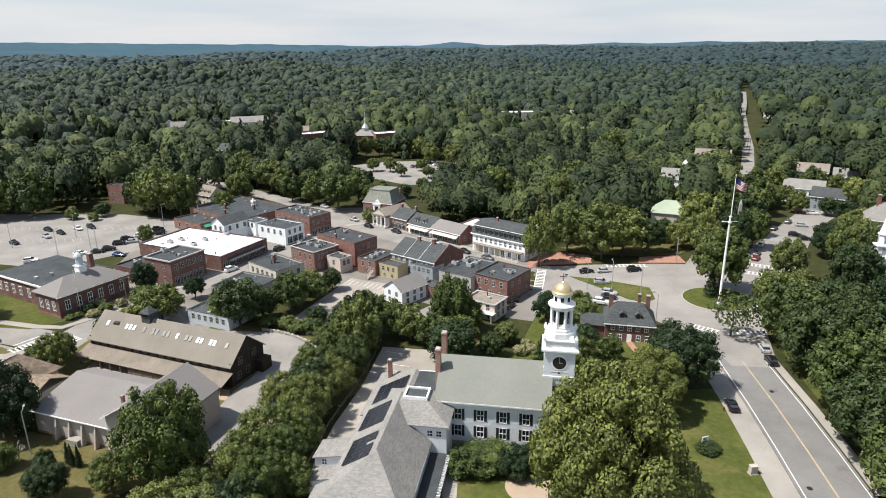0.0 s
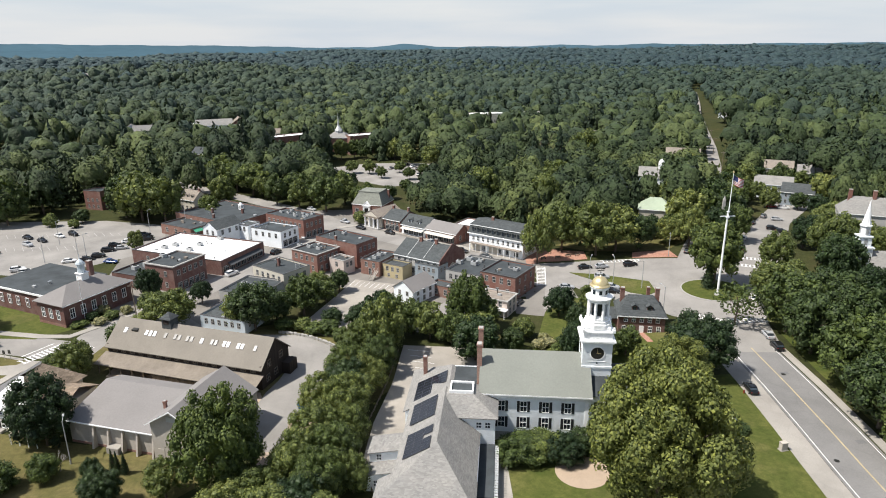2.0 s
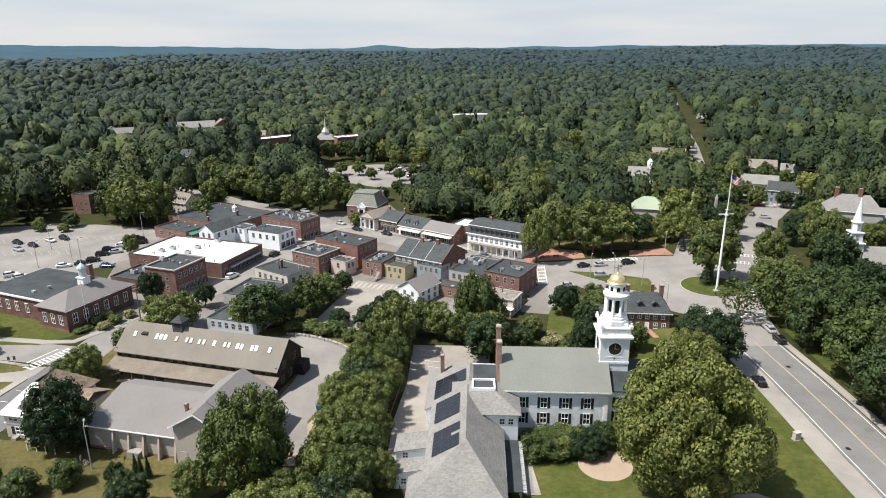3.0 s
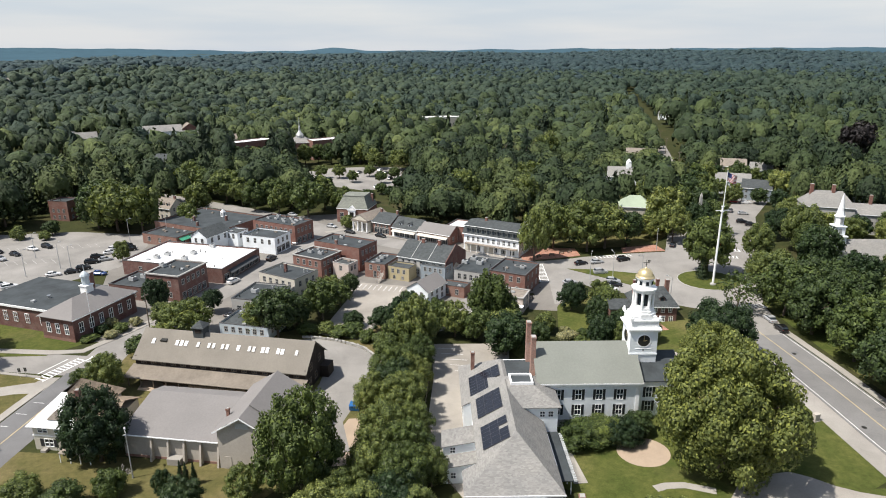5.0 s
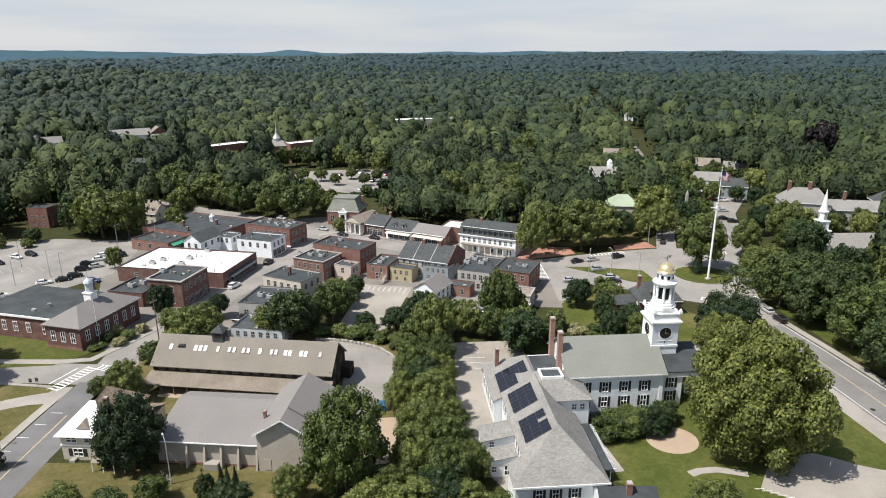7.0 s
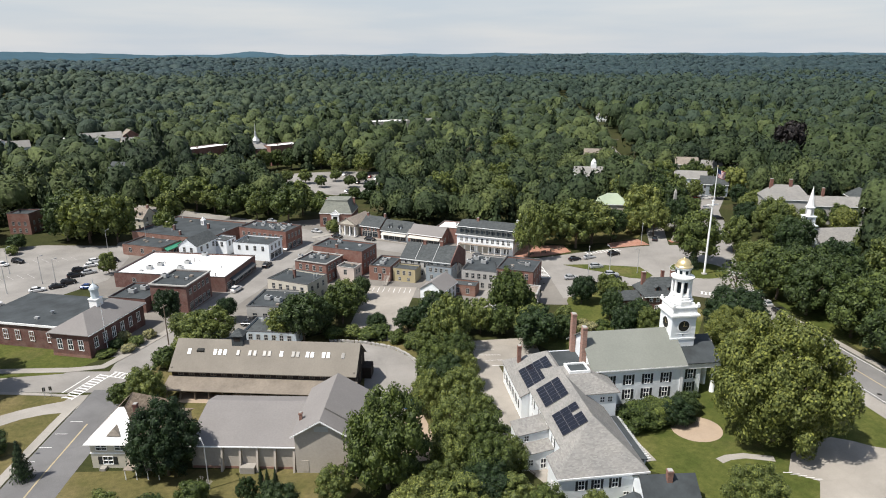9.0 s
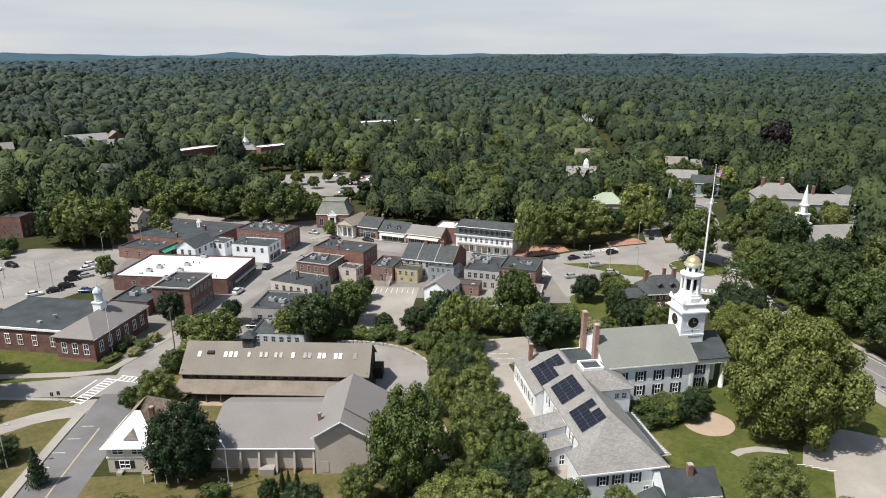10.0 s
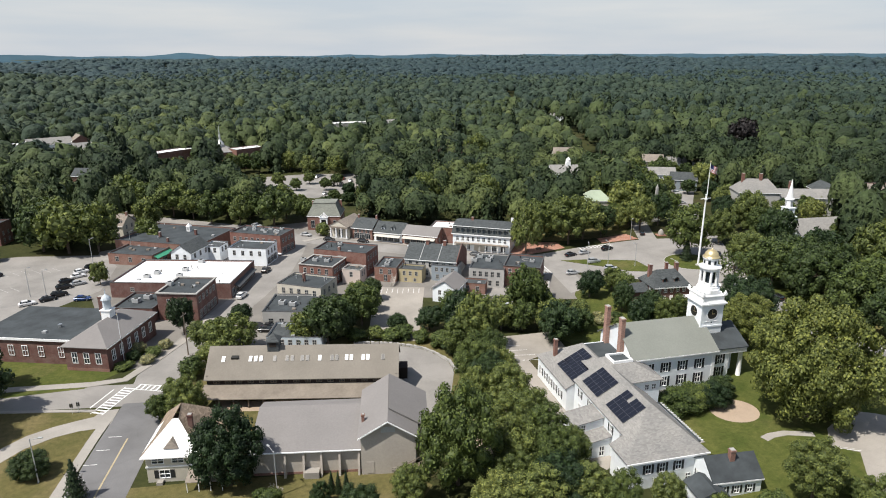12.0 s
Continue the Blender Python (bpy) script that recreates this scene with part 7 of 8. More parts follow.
grove(["dark", "broad", "light", "broad"], [(2, 130, 11, 5.8), (2.5, 147, 15, 5.8), (-19, 134, 16, 5.8), (-18, 148, 11, 4.6), (-25.5, 149, 7.0, 4.0), (-12, 145, 9, 4.0), (3, 135, 10, 5.5), (-24, 133, 10, 4.6), (-21, 140, 13.5, 5.4), (15, 140, 6, 3.2), (-36, 147.4, 3.0, 3.2), (-45, 151, 2.8, 3.0), (11, 133, 6.5, 3.2), (-30, 143.6, 3.2, 2.6), (-33, 147.4, 3.6, 3.0), (-26.4, 139, 4.2, 3.0), (-25, 134, 4.6, 3.2), (-40, 150, 3.2, 2.6), (-8, 142, 9, 4.6), (-3, 139.5, 8, 4.2), (-33, 153, 4.5, 3.0), (6, 146, 8.5, 4.2)], "trees behind the shops", 0.08)
grove(["dark", "broad"], [(27, 153, 8.8, 4.2), (36, 155, 7.6, 3.4), (25, 128, 9.6, 4.0), (30.5, 126, 8.6, 3.8), (28.5, 140, 9.0, 3.4), (36, 149, 8.2, 3.8), (33, 134, 8.0, 4.0), (38, 130, 7.0, 3.4)], "trees on the tavern lawn", 0.06)
grove(["flower", "broad"], [(20.5, 136, 2.2, 2.0), (22, 133, 1.9, 1.8), (18, 135, 2.4, 2.0), (24, 136.5, 2.0, 1.9), (20, 139, 2.0, 1.8)], "flowering shrubs by the path")
grove(["flower", "broad", "dark"], [(-93.5, 157.5, 2.2, 2.0), (-92.0, 161, 2.4, 2.2), (-96.5, 160.5, 2.6, 1.9), (-95.5, 164.5, 2.8, 2.0), (-98.5, 156.8, 1.5, 2.6), (-103, 158.8, 2.4, 1.6), (-89.5, 164.5, 2.6, 1.8)], "shrubs before the school")
grove(["broad", "light", "dark"], [(52, 203, 19, 8.4), (60, 206, 18, 9.0), (69, 207, 13.5, 7.0), (41, 208, 17.5, 6.6), (94, 226, 18, 8), (100.5, 212, 14.5, 5.4), (108, 213.5, 14, 5.0), (88, 208, 16, 6.4), (114, 247, 18, 8.0), (103, 233, 17, 7.0), (98, 248, 17, 7.2), (131, 303, 18, 8), (146, 208, 10, 5.2), (152, 226, 11, 5.4), (112, 230, 16, 7), (121, 245, 16, 7), (129, 259, 16, 7), (128, 262, 17, 7.5), (137, 276, 16, 7), (172, 262, 15, 6.5), (180, 250, 15, 7), (168, 290, 15, 6.5), (152, 292, 14, 6.0), (196, 262, 16, 7)], "trees round the square")
grove(["broad", "broad", "dark", "broad", "dark"], [(88, 153, 14.0, 7.2), (82.5, 139, 15.5, 7.4), (81.4, 127, 16, 7.6), (80.4, 112, 16, 7.6), (75.6, 97, 16, 8.2), (73.6, 84, 15.5, 8.0), (72.5, 74, 14, 7.0), (95, 141, 16, 7.8), (106, 125, 22, 8.0), (92, 128, 17, 7.6), (90, 112, 17, 7.6), (88, 98, 16, 7.2), (113, 165, 17.5, 6.6), (127, 190, 17, 7.2), (102, 150, 12, 5.6), (104, 182, 13.2, 5.6), (130, 152, 15, 5.0), (108, 142, 16, 6.6), (122, 178, 14, 6), (84, 78, 13, 6), (78, 68, 12, 5.5), (100, 108, 17, 7.2), (142, 168, 10, 4.2), (97, 161, 11, 5.0), (128, 205, 12, 6), (137, 197, 10, 5.4), (147, 224, 10, 5), (156, 240, 11, 5.4)], "roadside trees", 0.1)
grove(["broad", "dark", "broad", "light", "broad"], [(-122, 264, 21, 10.5), (-131, 270, 19, 8.0), (-132, 283, 19, 8.6), (-112, 262, 19.5, 8.6), (-124, 276, 18, 8.0), (-96, 290, 14, 6.4), (-170, 280, 20, 9.2), (-175, 262, 19, 8.8), (-190, 258, 18, 8.6), (-96, 268, 10, 5.0), (-93, 262, 6.5, 3.6), (-146, 263, 6, 3.6), (-156, 258, 5.5, 3.2), (-146, 256, 3.6, 2.4), (-108.5, 222, 7.5, 3.0)], "trees along the car park", 0.08)
grove(["broad"], [(-71, 288, 14, 5.8), (-60, 281, 12.5, 5.4), (-47, 272, 17.5, 8.4), (-55, 290, 13, 6), (-86, 308, 17, 8.4), (-104, 327, 18, 9), (-78, 300, 13, 6), (-33, 279, 10, 5.0), (-31, 251.5, 5.5, 3.0), (-64, 297, 14, 6.4), (-96, 318, 15, 7), (-120, 338, 17, 8), (-40, 285, 15, 7), (-10, 340, 7, 3.6), (-25, 345, 6.5, 3.4), (-32, 358, 8, 4.0), (-15, 360, 7, 3.6), (-2, 348, 7.5, 3.6), (-42, 360, 8, 4)], "street trees", 0.16)
grove(["dark", "broad"], [(-41, 307, 12, 6), (-52, 300, 10, 5), (-57, 330, 14, 6.5), (10, 322, 13, 6.5), (-8, 300, 7, 4), (2, 310, 8, 4.5), (-2, 322, 7, 4), (-30, 300, 7, 4), (-20, 294, 7, 4), (10, 336, 8, 4.5), (-64, 348, 11, 5.5), (-12, 312, 6, 3.6), (-48, 318, 7, 4)], "trees before the far car park", 0.1)
grove(["broad", "dark", "light"], [(-98, 408, 13, 5.4), (-90, 403, 14, 5.6), (-82, 410, 12.5, 5.2), (-72, 406, 14, 5.8), (-62, 411, 12.5, 5.4), (-52, 408, 13.5, 5.6), (-44, 413, 12.5, 5.2), (-36, 406, 14, 5.6), (-27, 411, 12.5, 5.2), (-80, 394, 13, 5.6), (-64, 396, 13, 5.6), (-18, 404, 13, 5.6), (18, 352, 12, 6), (14, 368, 13, 6), (4, 378, 13, 6.4), (-10, 384, 12, 6), (-60, 366, 12, 6), (-64, 384, 13, 6)], "trees before the long school wing", 0.1)
grove(["broad", "light", "dark"], [(148, 262, 9, 4.6), (141, 270, 10, 5.0), (158, 257, 8, 4.2), (150, 277, 9, 4.4), (163, 272, 8.5, 4.2), (165, 305, 11, 5.2), (174, 302, 10, 5.0), (183, 297, 9, 4.6), (190, 294, 9, 4.4), (135, 341, 12, 5.6), (146, 338, 12, 5.6), (200, 288, 10, 5.0), (150, 193, 11, 5.4), (164, 190, 11, 5.2), (176, 184, 12, 5.4), (194, 180, 12, 5.6), (210, 178, 12, 6), (92, 280, 8, 4.2), (106, 283, 7, 3.4), (150.5, 206, 9.5, 4.6), (160, 200, 9, 4.6), (170.5, 199, 9.5, 4.8), (180, 200, 9, 4.4), (79, 222, 9, 4.4), (87, 224, 9, 4.4), (82, 214, 10, 5.0), (91, 219, 9, 4.6)], "garden trees before the houses", 0.08)
tree("purple", 286, 345, 27, 11, "", 0.05)
for p in ((70, 370, 24, 5.5), (76, 358, 25, 5.5), (62, 362, 21, 5.0), (-92, 372, 22, 5.5), (-60, 402, 24, 5.5)):
    tree("pine", *p, "tall conifers in the woods")
for p in ((22, 275, 19, 7.5), (46, 260, 18, 7), (97, 380, 20, 9), (232, 330, 18, 9), (60, 300, 17, 7.5)):
    tree("light", *p, "bright green trees at the edge of the woods")


# ---- woods ----
TOWN = [(-520, 20), (-420, 190), (-215, 225), (-200, 256), (-146, 282), (-118, 284), (-98, 296), (-62, 306), (-32, 292), (-10, 260), (10, 240), (34, 224), (52, 214), (78, 214), (96, 230), (122, 262), (158, 276), (182, 268), (150, 226), (128, 176), (116, 134), (100, 92), (92, 20)]
CLEAR = [(-24, 360, 36), (-22, 320, 26), (-55, 378, 14), (-151, 286, 11), (-128, 353, 9), (-85, 388, 10), (-38, 442, 8), (-58, 440, 7), (-88, 448, 11), (-188, 535, 14), (-164, 528, 18), (-138, 510, 12), (-114, 498, 13), (-214, 516, 9), (-270, 452, 9), (-304, 435, 7), (-284, 545, 7), (-209, 334, 8), (216, 366, 9), (236, 424, 8), (-494, 1066, 12), (-255, 1640, 30), (337, 524, 8)]
CLEAR += [(-144, 541, 9), (-226, 530, 9), (-93, 431, 7), (-84, 438, 7), (-75, 445, 7), (-34, 436, 7), (65, 580, 22), (107, 583, 9), (-125, 367, 8), (125, 464, 8), (307, 624, 8), (131, 130, 8), (108, 104, 7), (128, 166, 14), (105, 219, 4)]
CLEAR += [(104, 285, 13), (99, 272, 11), (77, 222, 10), (152, 256, 10), (150, 271, 9), (169, 302, 9), (180, 293, 8), (137, 342, 10), (165, 193, 17), (143, 204, 15), (188, 190, 12), (205, 187, 20), (268, 326, 13), (262, 312, 10), (150, 246, 16), (148, 280, 12)]
CLEAR += [(-262, 415, 9), (-250, 392, 8), (-292, 405, 8), (-88, 412, 9), (-72, 415, 9), (-56, 418, 9), (-40, 414, 9)]
WAYS = [((128, 275), (203, 432), 8.0), ((203, 432), (340, 755), 10.5), ((340, 755), (420, 940), 8.0), ((-83, 297), (-230, 430), 7.0), ((138, 246), (160, 275), 10.0)]


def inside(x, y, poly):
    r = np.zeros(len(x), bool)
    for (x0, y0), (x1, y1) in zip(poly, poly[1:] + poly[:1]):
        hit = ((y0 > y) != (y1 > y)) & (x < (x1 - x0) * (y - y0) / (y1 - y0 + 1e-9) + x0)
        r ^= hit
    return r


def scatter(near, far, gap, seed, left=-41, right=62):
    """Tree places in the wedge of land that the camera sees, about gap metres apart."""
    r = np.random.RandomState(seed)
    n = int((right - left) / 360 * np.pi * (far ** 2 - near ** 2) / gap ** 2)
    k = np.arange(n)
    d = np.sqrt(near ** 2 + (far ** 2 - near ** 2) * ((k * 0.6180339887 + r.rand()) % 1))
    a = np.radians(left + (right - left) * (k + 0.5) / n) + r.normal(size=n) * gap * 0.25 / d
    d = d + r.normal(size=n) * gap * 0.25
    x, y = d * np.sin(a) - 20, d * np.cos(a)
    ok = ~inside(x, y, TOWN)
    for cx, cy, q in CLEAR:
        # open ground round each house, longer towards the camera so its roof shows
        away = math.hypot(cx + 40, cy)
        k = (q + (0.10 if cy > 480 else 0.03) * away) / away
        dx, dy = -(cx + 40) * k, -cy * k
        t = np.clip(((x - cx) * dx + (y - cy) * dy) / (dx * dx + dy * dy), 0, 1)
        ok &= np.hypot(x - cx - t * dx, y - cy - t * dy) > q * (1 - 0.35 * t)
    for (x0, y0), (x1, y1), w in WAYS:
        dx, dy = x1 - x0, y1 - y0
        t = np.clip(((x - x0) * dx + (y - y0) * dy) / (dx * dx + dy * dy), 0, 1)
        ok &= np.hypot(x - x0 - t * dx, y - y0 - t * dy) > w
    return x[ok], y[ok]


def woods(name, shapes, x, y, size, tall, mat, label, seed, dark_kind=-1):
    r = np.random.RandomState(seed)
    vs, fs, sp, base = [], [], [], 0
    pick = r.randint(len(shapes), size=len(x))
    big = r.rand(len(x)) ** 1.6
    ang, s = r.rand(len(x)) * 2 * np.pi, size * (0.62 + 0.95 * big)
    h = tall * (0.70 + 0.24 * r.rand(len(x)) + 0.42 * big)
    h *= 1 + 0.2 * np.sin(x / 47 + 2 * np.sin(y / 61)) * np.cos(y / 39 + np.sin(x / 53)) + 0.16 * np.sin(x / 173 + 1.5 * np.sin(y / 140)) * np.sin(y / 83 + np.sin(x / 210))
    ground = np.where(np.hypot(x, y) > 520, rise(x, y), land(x, y))
    for k, (v, f) in enumerate(shapes):
        i = np.nonzero(pick == k)[0]
        c, q = np.cos(ang[i])[:, None], np.sin(ang[i])[:, None]
        X = (v[None, :, 0] * c - v[None, :, 1] * q) * s[i][:, None] + x[i][:, None]
        Y = (v[None, :, 0] * q + v[None, :, 1] * c) * s[i][:, None] + y[i][:, None]
        Z = v[None, :, 2] * (h[i] * 0.45)[:, None] + (ground[i] + h[i] * 0.56)[:, None]
        # dimming towards the east is put into each crown's tone
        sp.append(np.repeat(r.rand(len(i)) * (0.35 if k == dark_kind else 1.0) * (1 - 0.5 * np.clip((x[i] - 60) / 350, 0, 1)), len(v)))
        vs.append(np.stack([X, Y, Z], -1).reshape(-1, 3))
        fs.append((f[None] + (np.arange(len(i)) * len(v))[:, None, None] + base).reshape(-1, f.shape[1]))
        base += len(i) * len(v)
    v, f = np.concatenate(vs), np.concatenate(fs)
    if f.shape[1] == 4:
        tri = f[:, 2] == f[:, 3]
        me = bpy.data.meshes.new(name)
        quads, tris = f[~tri], f[tri][:, :3]
        me.vertices.add(len(v))
        me.vertices.foreach_set("co", v.astype(np.float32).ravel())
        me.loops.add(quads.size + tris.size)
        me.loops.foreach_set("vertex_index", np.concatenate([quads.ravel(), tris.ravel()]).astype(np.int32))
        me.polygons.add(len(quads) + len(tris))
        me.polygons.foreach_set("loop_start", np.concatenate([np.arange(len(quads)) * 4, quads.size + np.arange(len(tris)) * 3]).astype(np.int32))
        me.update(calc_edges=True)
        me.materials.append(mat)
    else:
        me = arrays(name, v, f, mat)
    me.polygons.foreach_set("use_smooth", np.ones(len(me.polygons), bool))
    me.attributes.new("crown_tone", "FLOAT", "POINT").data.foreach_set("value", np.concatenate(sp).astype(np.float32))
    return tagged(new(name, me), label, "woods", kind="stuff")


def lump(seed, sub=2, blobs=5, leaves=0, rough=0.16, leaf=0.2, loose=0.5, skin=0.8):
    """The upper part of a lobed crown as one bumpy skin, with a few leaf clumps, for trees far off."""
    bm = bmesh.new()
    bmesh.ops.create_icosphere(bm, subdivisions=sub, radius=1)
    bmesh.ops.delete(bm, geom=[v for v in bm.verts if v.co.z < -0.5], context="VERTS")
    bmesh.ops.triangulate(bm, faces=bm.faces[:])
    bm.verts.ensure_lookup_table()
    d = np.array([v.co for v in bm.verts])
    f = np.array([[v.index for v in q.verts] for q in bm.faces])
    bm.free()
    r = np.random.RandomState(seed)
    cs, rs = lobes(r, blobs)
    b = d @ cs.T
    q = b * b - (cs ** 2).sum(1)[None] + rs[None] ** 2
    reach = np.where(q > 0, b + np.sqrt(np.clip(q, 0, None)), 0).max(1)
    v = d * (skin if leaves else 1.0) * (np.maximum(reach, 0.45) * (1 + rough * r.normal(size=len(d))))[:, None]
    f = np.concatenate([f, f[:, 2:3]], 1)
    if leaves:
        lv, lf = crown_shape(leaves, leaf, seed, blobs, core=0, loose=loose)
        f = np.concatenate([lf, f + len(lv)])
        v = np.concatenate([lv, v])
    return v, f


near_shapes = [lump(100 + i, 2, 18, 250, 0.05, 0.085, 0.7, 0.9) for i in range(7)] + [crown_shape(300, 0.11, 120, conifer=True, tall=1.25)]
mid_shapes = [lump(130 + i, 2, 8, 36, 0.07, 0.15, 0.5, 0.93) for i in range(9)] + [crown_shape(70, 0.19, 140, conifer=True, tall=1.3, core=0.9)]
far_shapes = [lump(300 + i, 1, 7, 9, 0.12, 0.24, 0.5, 0.95) for i in range(10)]
last_shapes = [lump(320 + i, 1, 6, 0, 0.2) for i in range(8)]


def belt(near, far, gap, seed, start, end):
    """Tree places of one belt, parted at random into clearer and hazier leaf colours: the share of the latter grows
    from start to end.
    """
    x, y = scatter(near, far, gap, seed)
    # western trees count as farther, so the painted haze starts sooner there
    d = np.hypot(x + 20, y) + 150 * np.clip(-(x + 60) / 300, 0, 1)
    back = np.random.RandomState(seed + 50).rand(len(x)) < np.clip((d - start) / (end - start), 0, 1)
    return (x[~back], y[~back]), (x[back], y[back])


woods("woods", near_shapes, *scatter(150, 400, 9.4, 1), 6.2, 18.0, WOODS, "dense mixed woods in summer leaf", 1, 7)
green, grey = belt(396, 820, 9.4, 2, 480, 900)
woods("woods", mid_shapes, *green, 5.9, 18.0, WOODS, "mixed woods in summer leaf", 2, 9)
woods("woods", mid_shapes, *grey, 5.9, 18.0, WOODS_HAZED, "mixed grey-green woods in summer leaf", 5, 9)
grey, blue = belt(810, 1800, 12.6, 3, 1100, 2000)
woods("woods", far_shapes, *grey, 7.2, 17, WOODS_HAZED, "distant woods", 3)
woods("woods", far_shapes, *blue, 7.2, 17, WOODS_HAZE_BLUE, "distant blue-green woods", 6)
fx, fy = scatter(1780, 4250, 25.0, 4)
edge = 3300 + 1000 * np.clip((np.degrees(np.arctan2(fx, fy)) + 16) / 14, 0, 1) + 120 * np.sin(fx / 170)
keep = np.hypot(fx, fy) < edge
woods("woods", last_shapes, fx[keep], fy[keep], 14.5, 20, WOODS_HAZE_BLUE, "far woods tinted haze blue, running to the hills", 4)

# ---- cars ----
CAR_PAINT = {name: plain(name + "_car_paint", c, 0.25, 0.2, 0.6) for name, c in {"black": (0.012, 0.012, 0.014), "white": (0.75, 0.75, 0.74), "silver": (0.42, 0.43, 0.44), "grey": (0.13, 0.135, 0.14), "skip_blue": (0.03, 0.14, 0.36), "blue": (0.02, 0.05, 0.16), "red": (0.22, 0.012, 0.014), "green": (0.03, 0.05, 0.04)}.items()}
LAMP_RED = plain("red_lamp", (0.25, 0.01, 0.01), 0.3)
LAMP_CLEAR = plain("clear_lamp", (0.6, 0.6, 0.58), 0.2)


def loft(sections):
    """Closed skin through cross sections of equal point count."""
    m = Mesh()
    n = len(sections[0])
    for s in sections:
        m.v += s
    for k in range(len(sections) - 1):
        for i in range(n):
            j = (i + 1) % n
            m.f.append((k * n + i, k * n + j, (k + 1) * n + j, (k + 1) * n + i))
    m.f.append(tuple(reversed(range(n))))
    m.f.append(tuple((len(sections) - 1) * n + i for i in range(n)))
    return m


def car_proto(kind, paint):
    suv = kind == "suv"
    h = 0.25 if suv else 0.0
    ob = thing("car", 0, 0, 0, paint + (" sport utility vehicle" if suv else " saloon car") + " parked on the asphalt", "car")

    def sec(x, w, z0, z1):
        return [(x, -w * 0.86, z0), (x, w * 0.86, z0), (x, w, z0 + 0.16), (x, w, z1 - 0.12), (x, w * 0.84, z1), (x, -w * 0.84, z1), (x, -w, z1 - 0.12), (x, -w, z0 + 0.16)]

    body = loft([sec(-2.3, 0.74, 0.34, 0.78 + h), sec(-2.15, 0.88, 0.24, 0.96 + h), sec(-1.2, 0.91, 0.2, 1.0 + h), sec(0.9, 0.91, 0.2, 0.98 + h), sec(1.9, 0.88, 0.24, 0.86 + h * 0.8), sec(2.26, 0.74, 0.34, 0.66 + h * 0.6)])
    b = part("body", body, CAR_PAINT[paint], ob)
    x0 = -2.15 if suv else -1.75
    cab = loft([sec(x0, 0.76, 0.9 + h, 1.0 + h), sec(x0 + 0.45, 0.74, 0.9 + h, 1.40 + h), sec(0.15, 0.74, 0.9 + h, 1.42 + h), sec(1.0, 0.78, 0.9 + h, 1.0 + h)])
    part("glasshouse", cab, GLASS, ob, "dark tinted windows")
    part("roof_panel", loft([sec(x0 + 0.42, 0.70, 1.36 + h, 1.44 + h), sec(-0.4, 0.72, 1.38 + h, 1.48 + h), sec(0.2, 0.70, 1.36 + h, 1.44 + h)]), CAR_PAINT[paint], ob)
    for x in (-1.4, 1.38):
        for s in (-1, 1):
            w = part("wheel", Mesh().lathe([(0.33, -0.1), (0.34, 0.0), (0.33, 0.1)], 14), RUBBER, ob)
            w.matrix_basis = pose(x, s * 0.84, 0.34, 90, 0, 0)
            q = part("rim", Mesh().lathe([(0.2, -0.11), (0.2, 0.11)], 10), ALU, w)
    for s in (-1, 1):
        part("tail_lamp", Mesh().box(-2.31, s * 0.66 - 0.12, 0.66 + h, -2.2, s * 0.66 + 0.12, 0.8 + h), LAMP_RED, ob)
        part("head_lamp", Mesh().box(2.12, s * 0.62 - 0.14, 0.58 + h * 0.6, 2.26, s * 0.62 + 0.14, 0.7 + h * 0.6), LAMP_CLEAR, ob)
    return ob


car_protos = {}


def car(x, y, turn, paint, kind="saloon", group=""):
    key = (kind, paint)
    px, py, h, k = settle(x, y)
    m = pose(px, py, h + 0.03, 0, 0, turn) @ Matrix.Scale(k, 4)
    if key not in car_protos:
        car_protos[key] = car_proto(kind, paint)
        car_protos[key].matrix_basis = m
        ob = car_protos[key]
    else:
        ob = copy_thing(car_protos[key], m)
    return tagged(ob, group=group) if group else ob


for x, y, a, c, k in [(-115.2, 236.5, 20, "white", "suv"), (-115.8, 232.6, 20, "white", "saloon"), (-112.5, 240.5, 20, "black", "suv"), (-109.8, 235.2, 20, "black", "suv"), (-110.8, 238.0, 20, "black", "saloon"), (-118.4, 227.5, 20, "black", "suv"), (-115.0, 224.6, 20, "silver", "saloon"), (-118.6, 222.0, 20, "black", "suv"), (-119.0, 215.4, 20, "black", "suv"), (-121.6, 212.6, 20, "black", "saloon"), (-126.6, 210.8, 15, "white", "saloon"), (-112.2, 209.0, -12, "blue", "saloon"), (-145.0, 242.4, -35, "white", "saloon"), (-148.5, 236.6, -35, "black", "saloon"), (-151.0, 231.5, -35, "silver", "suv"), (-156.0, 241.0, -30, "black", "saloon"), (-158.0, 223.5, -30, "black", "saloon"), (-141.0, 244.5, -35, "black", "suv"), (-135, 200.5, 30, "white", "suv"), (-139, 203.0, 30, "white", "suv")]:
    car(x, y, a, c, k, "cars in the car park")
for x, y, a, c, k in [(-68.4, 193.3, 58, "white", "suv"), (-37.5, 253.5, -40, "silver", "saloon"), (-50.6, 233.0, 66, "silver", "saloon"), (-58.4, 214.6, 60, "black", "suv"), (-30.5, 243.5, -43, "black", "saloon"), (-19.0, 235.8, -43, "black", "saloon"), (-3.6, 221.5, -43, "silver", "saloon"), (6.5, 210.5, -43, "black", "saloon"), (14.0, 203.6, -43, "grey", "saloon"), (-54.0, 276.0, -40, "silver", "saloon"), (-63.9, 166.5, -20, "black", "saloon"), (17.6, 162.5, 55, "black", "saloon"), (1.0, 155.5, 40, "white", "saloon"), (-65.0, 165.0, -24, "black", "saloon")]:
    car(x, y, a, c, k, "cars in the shopping streets")
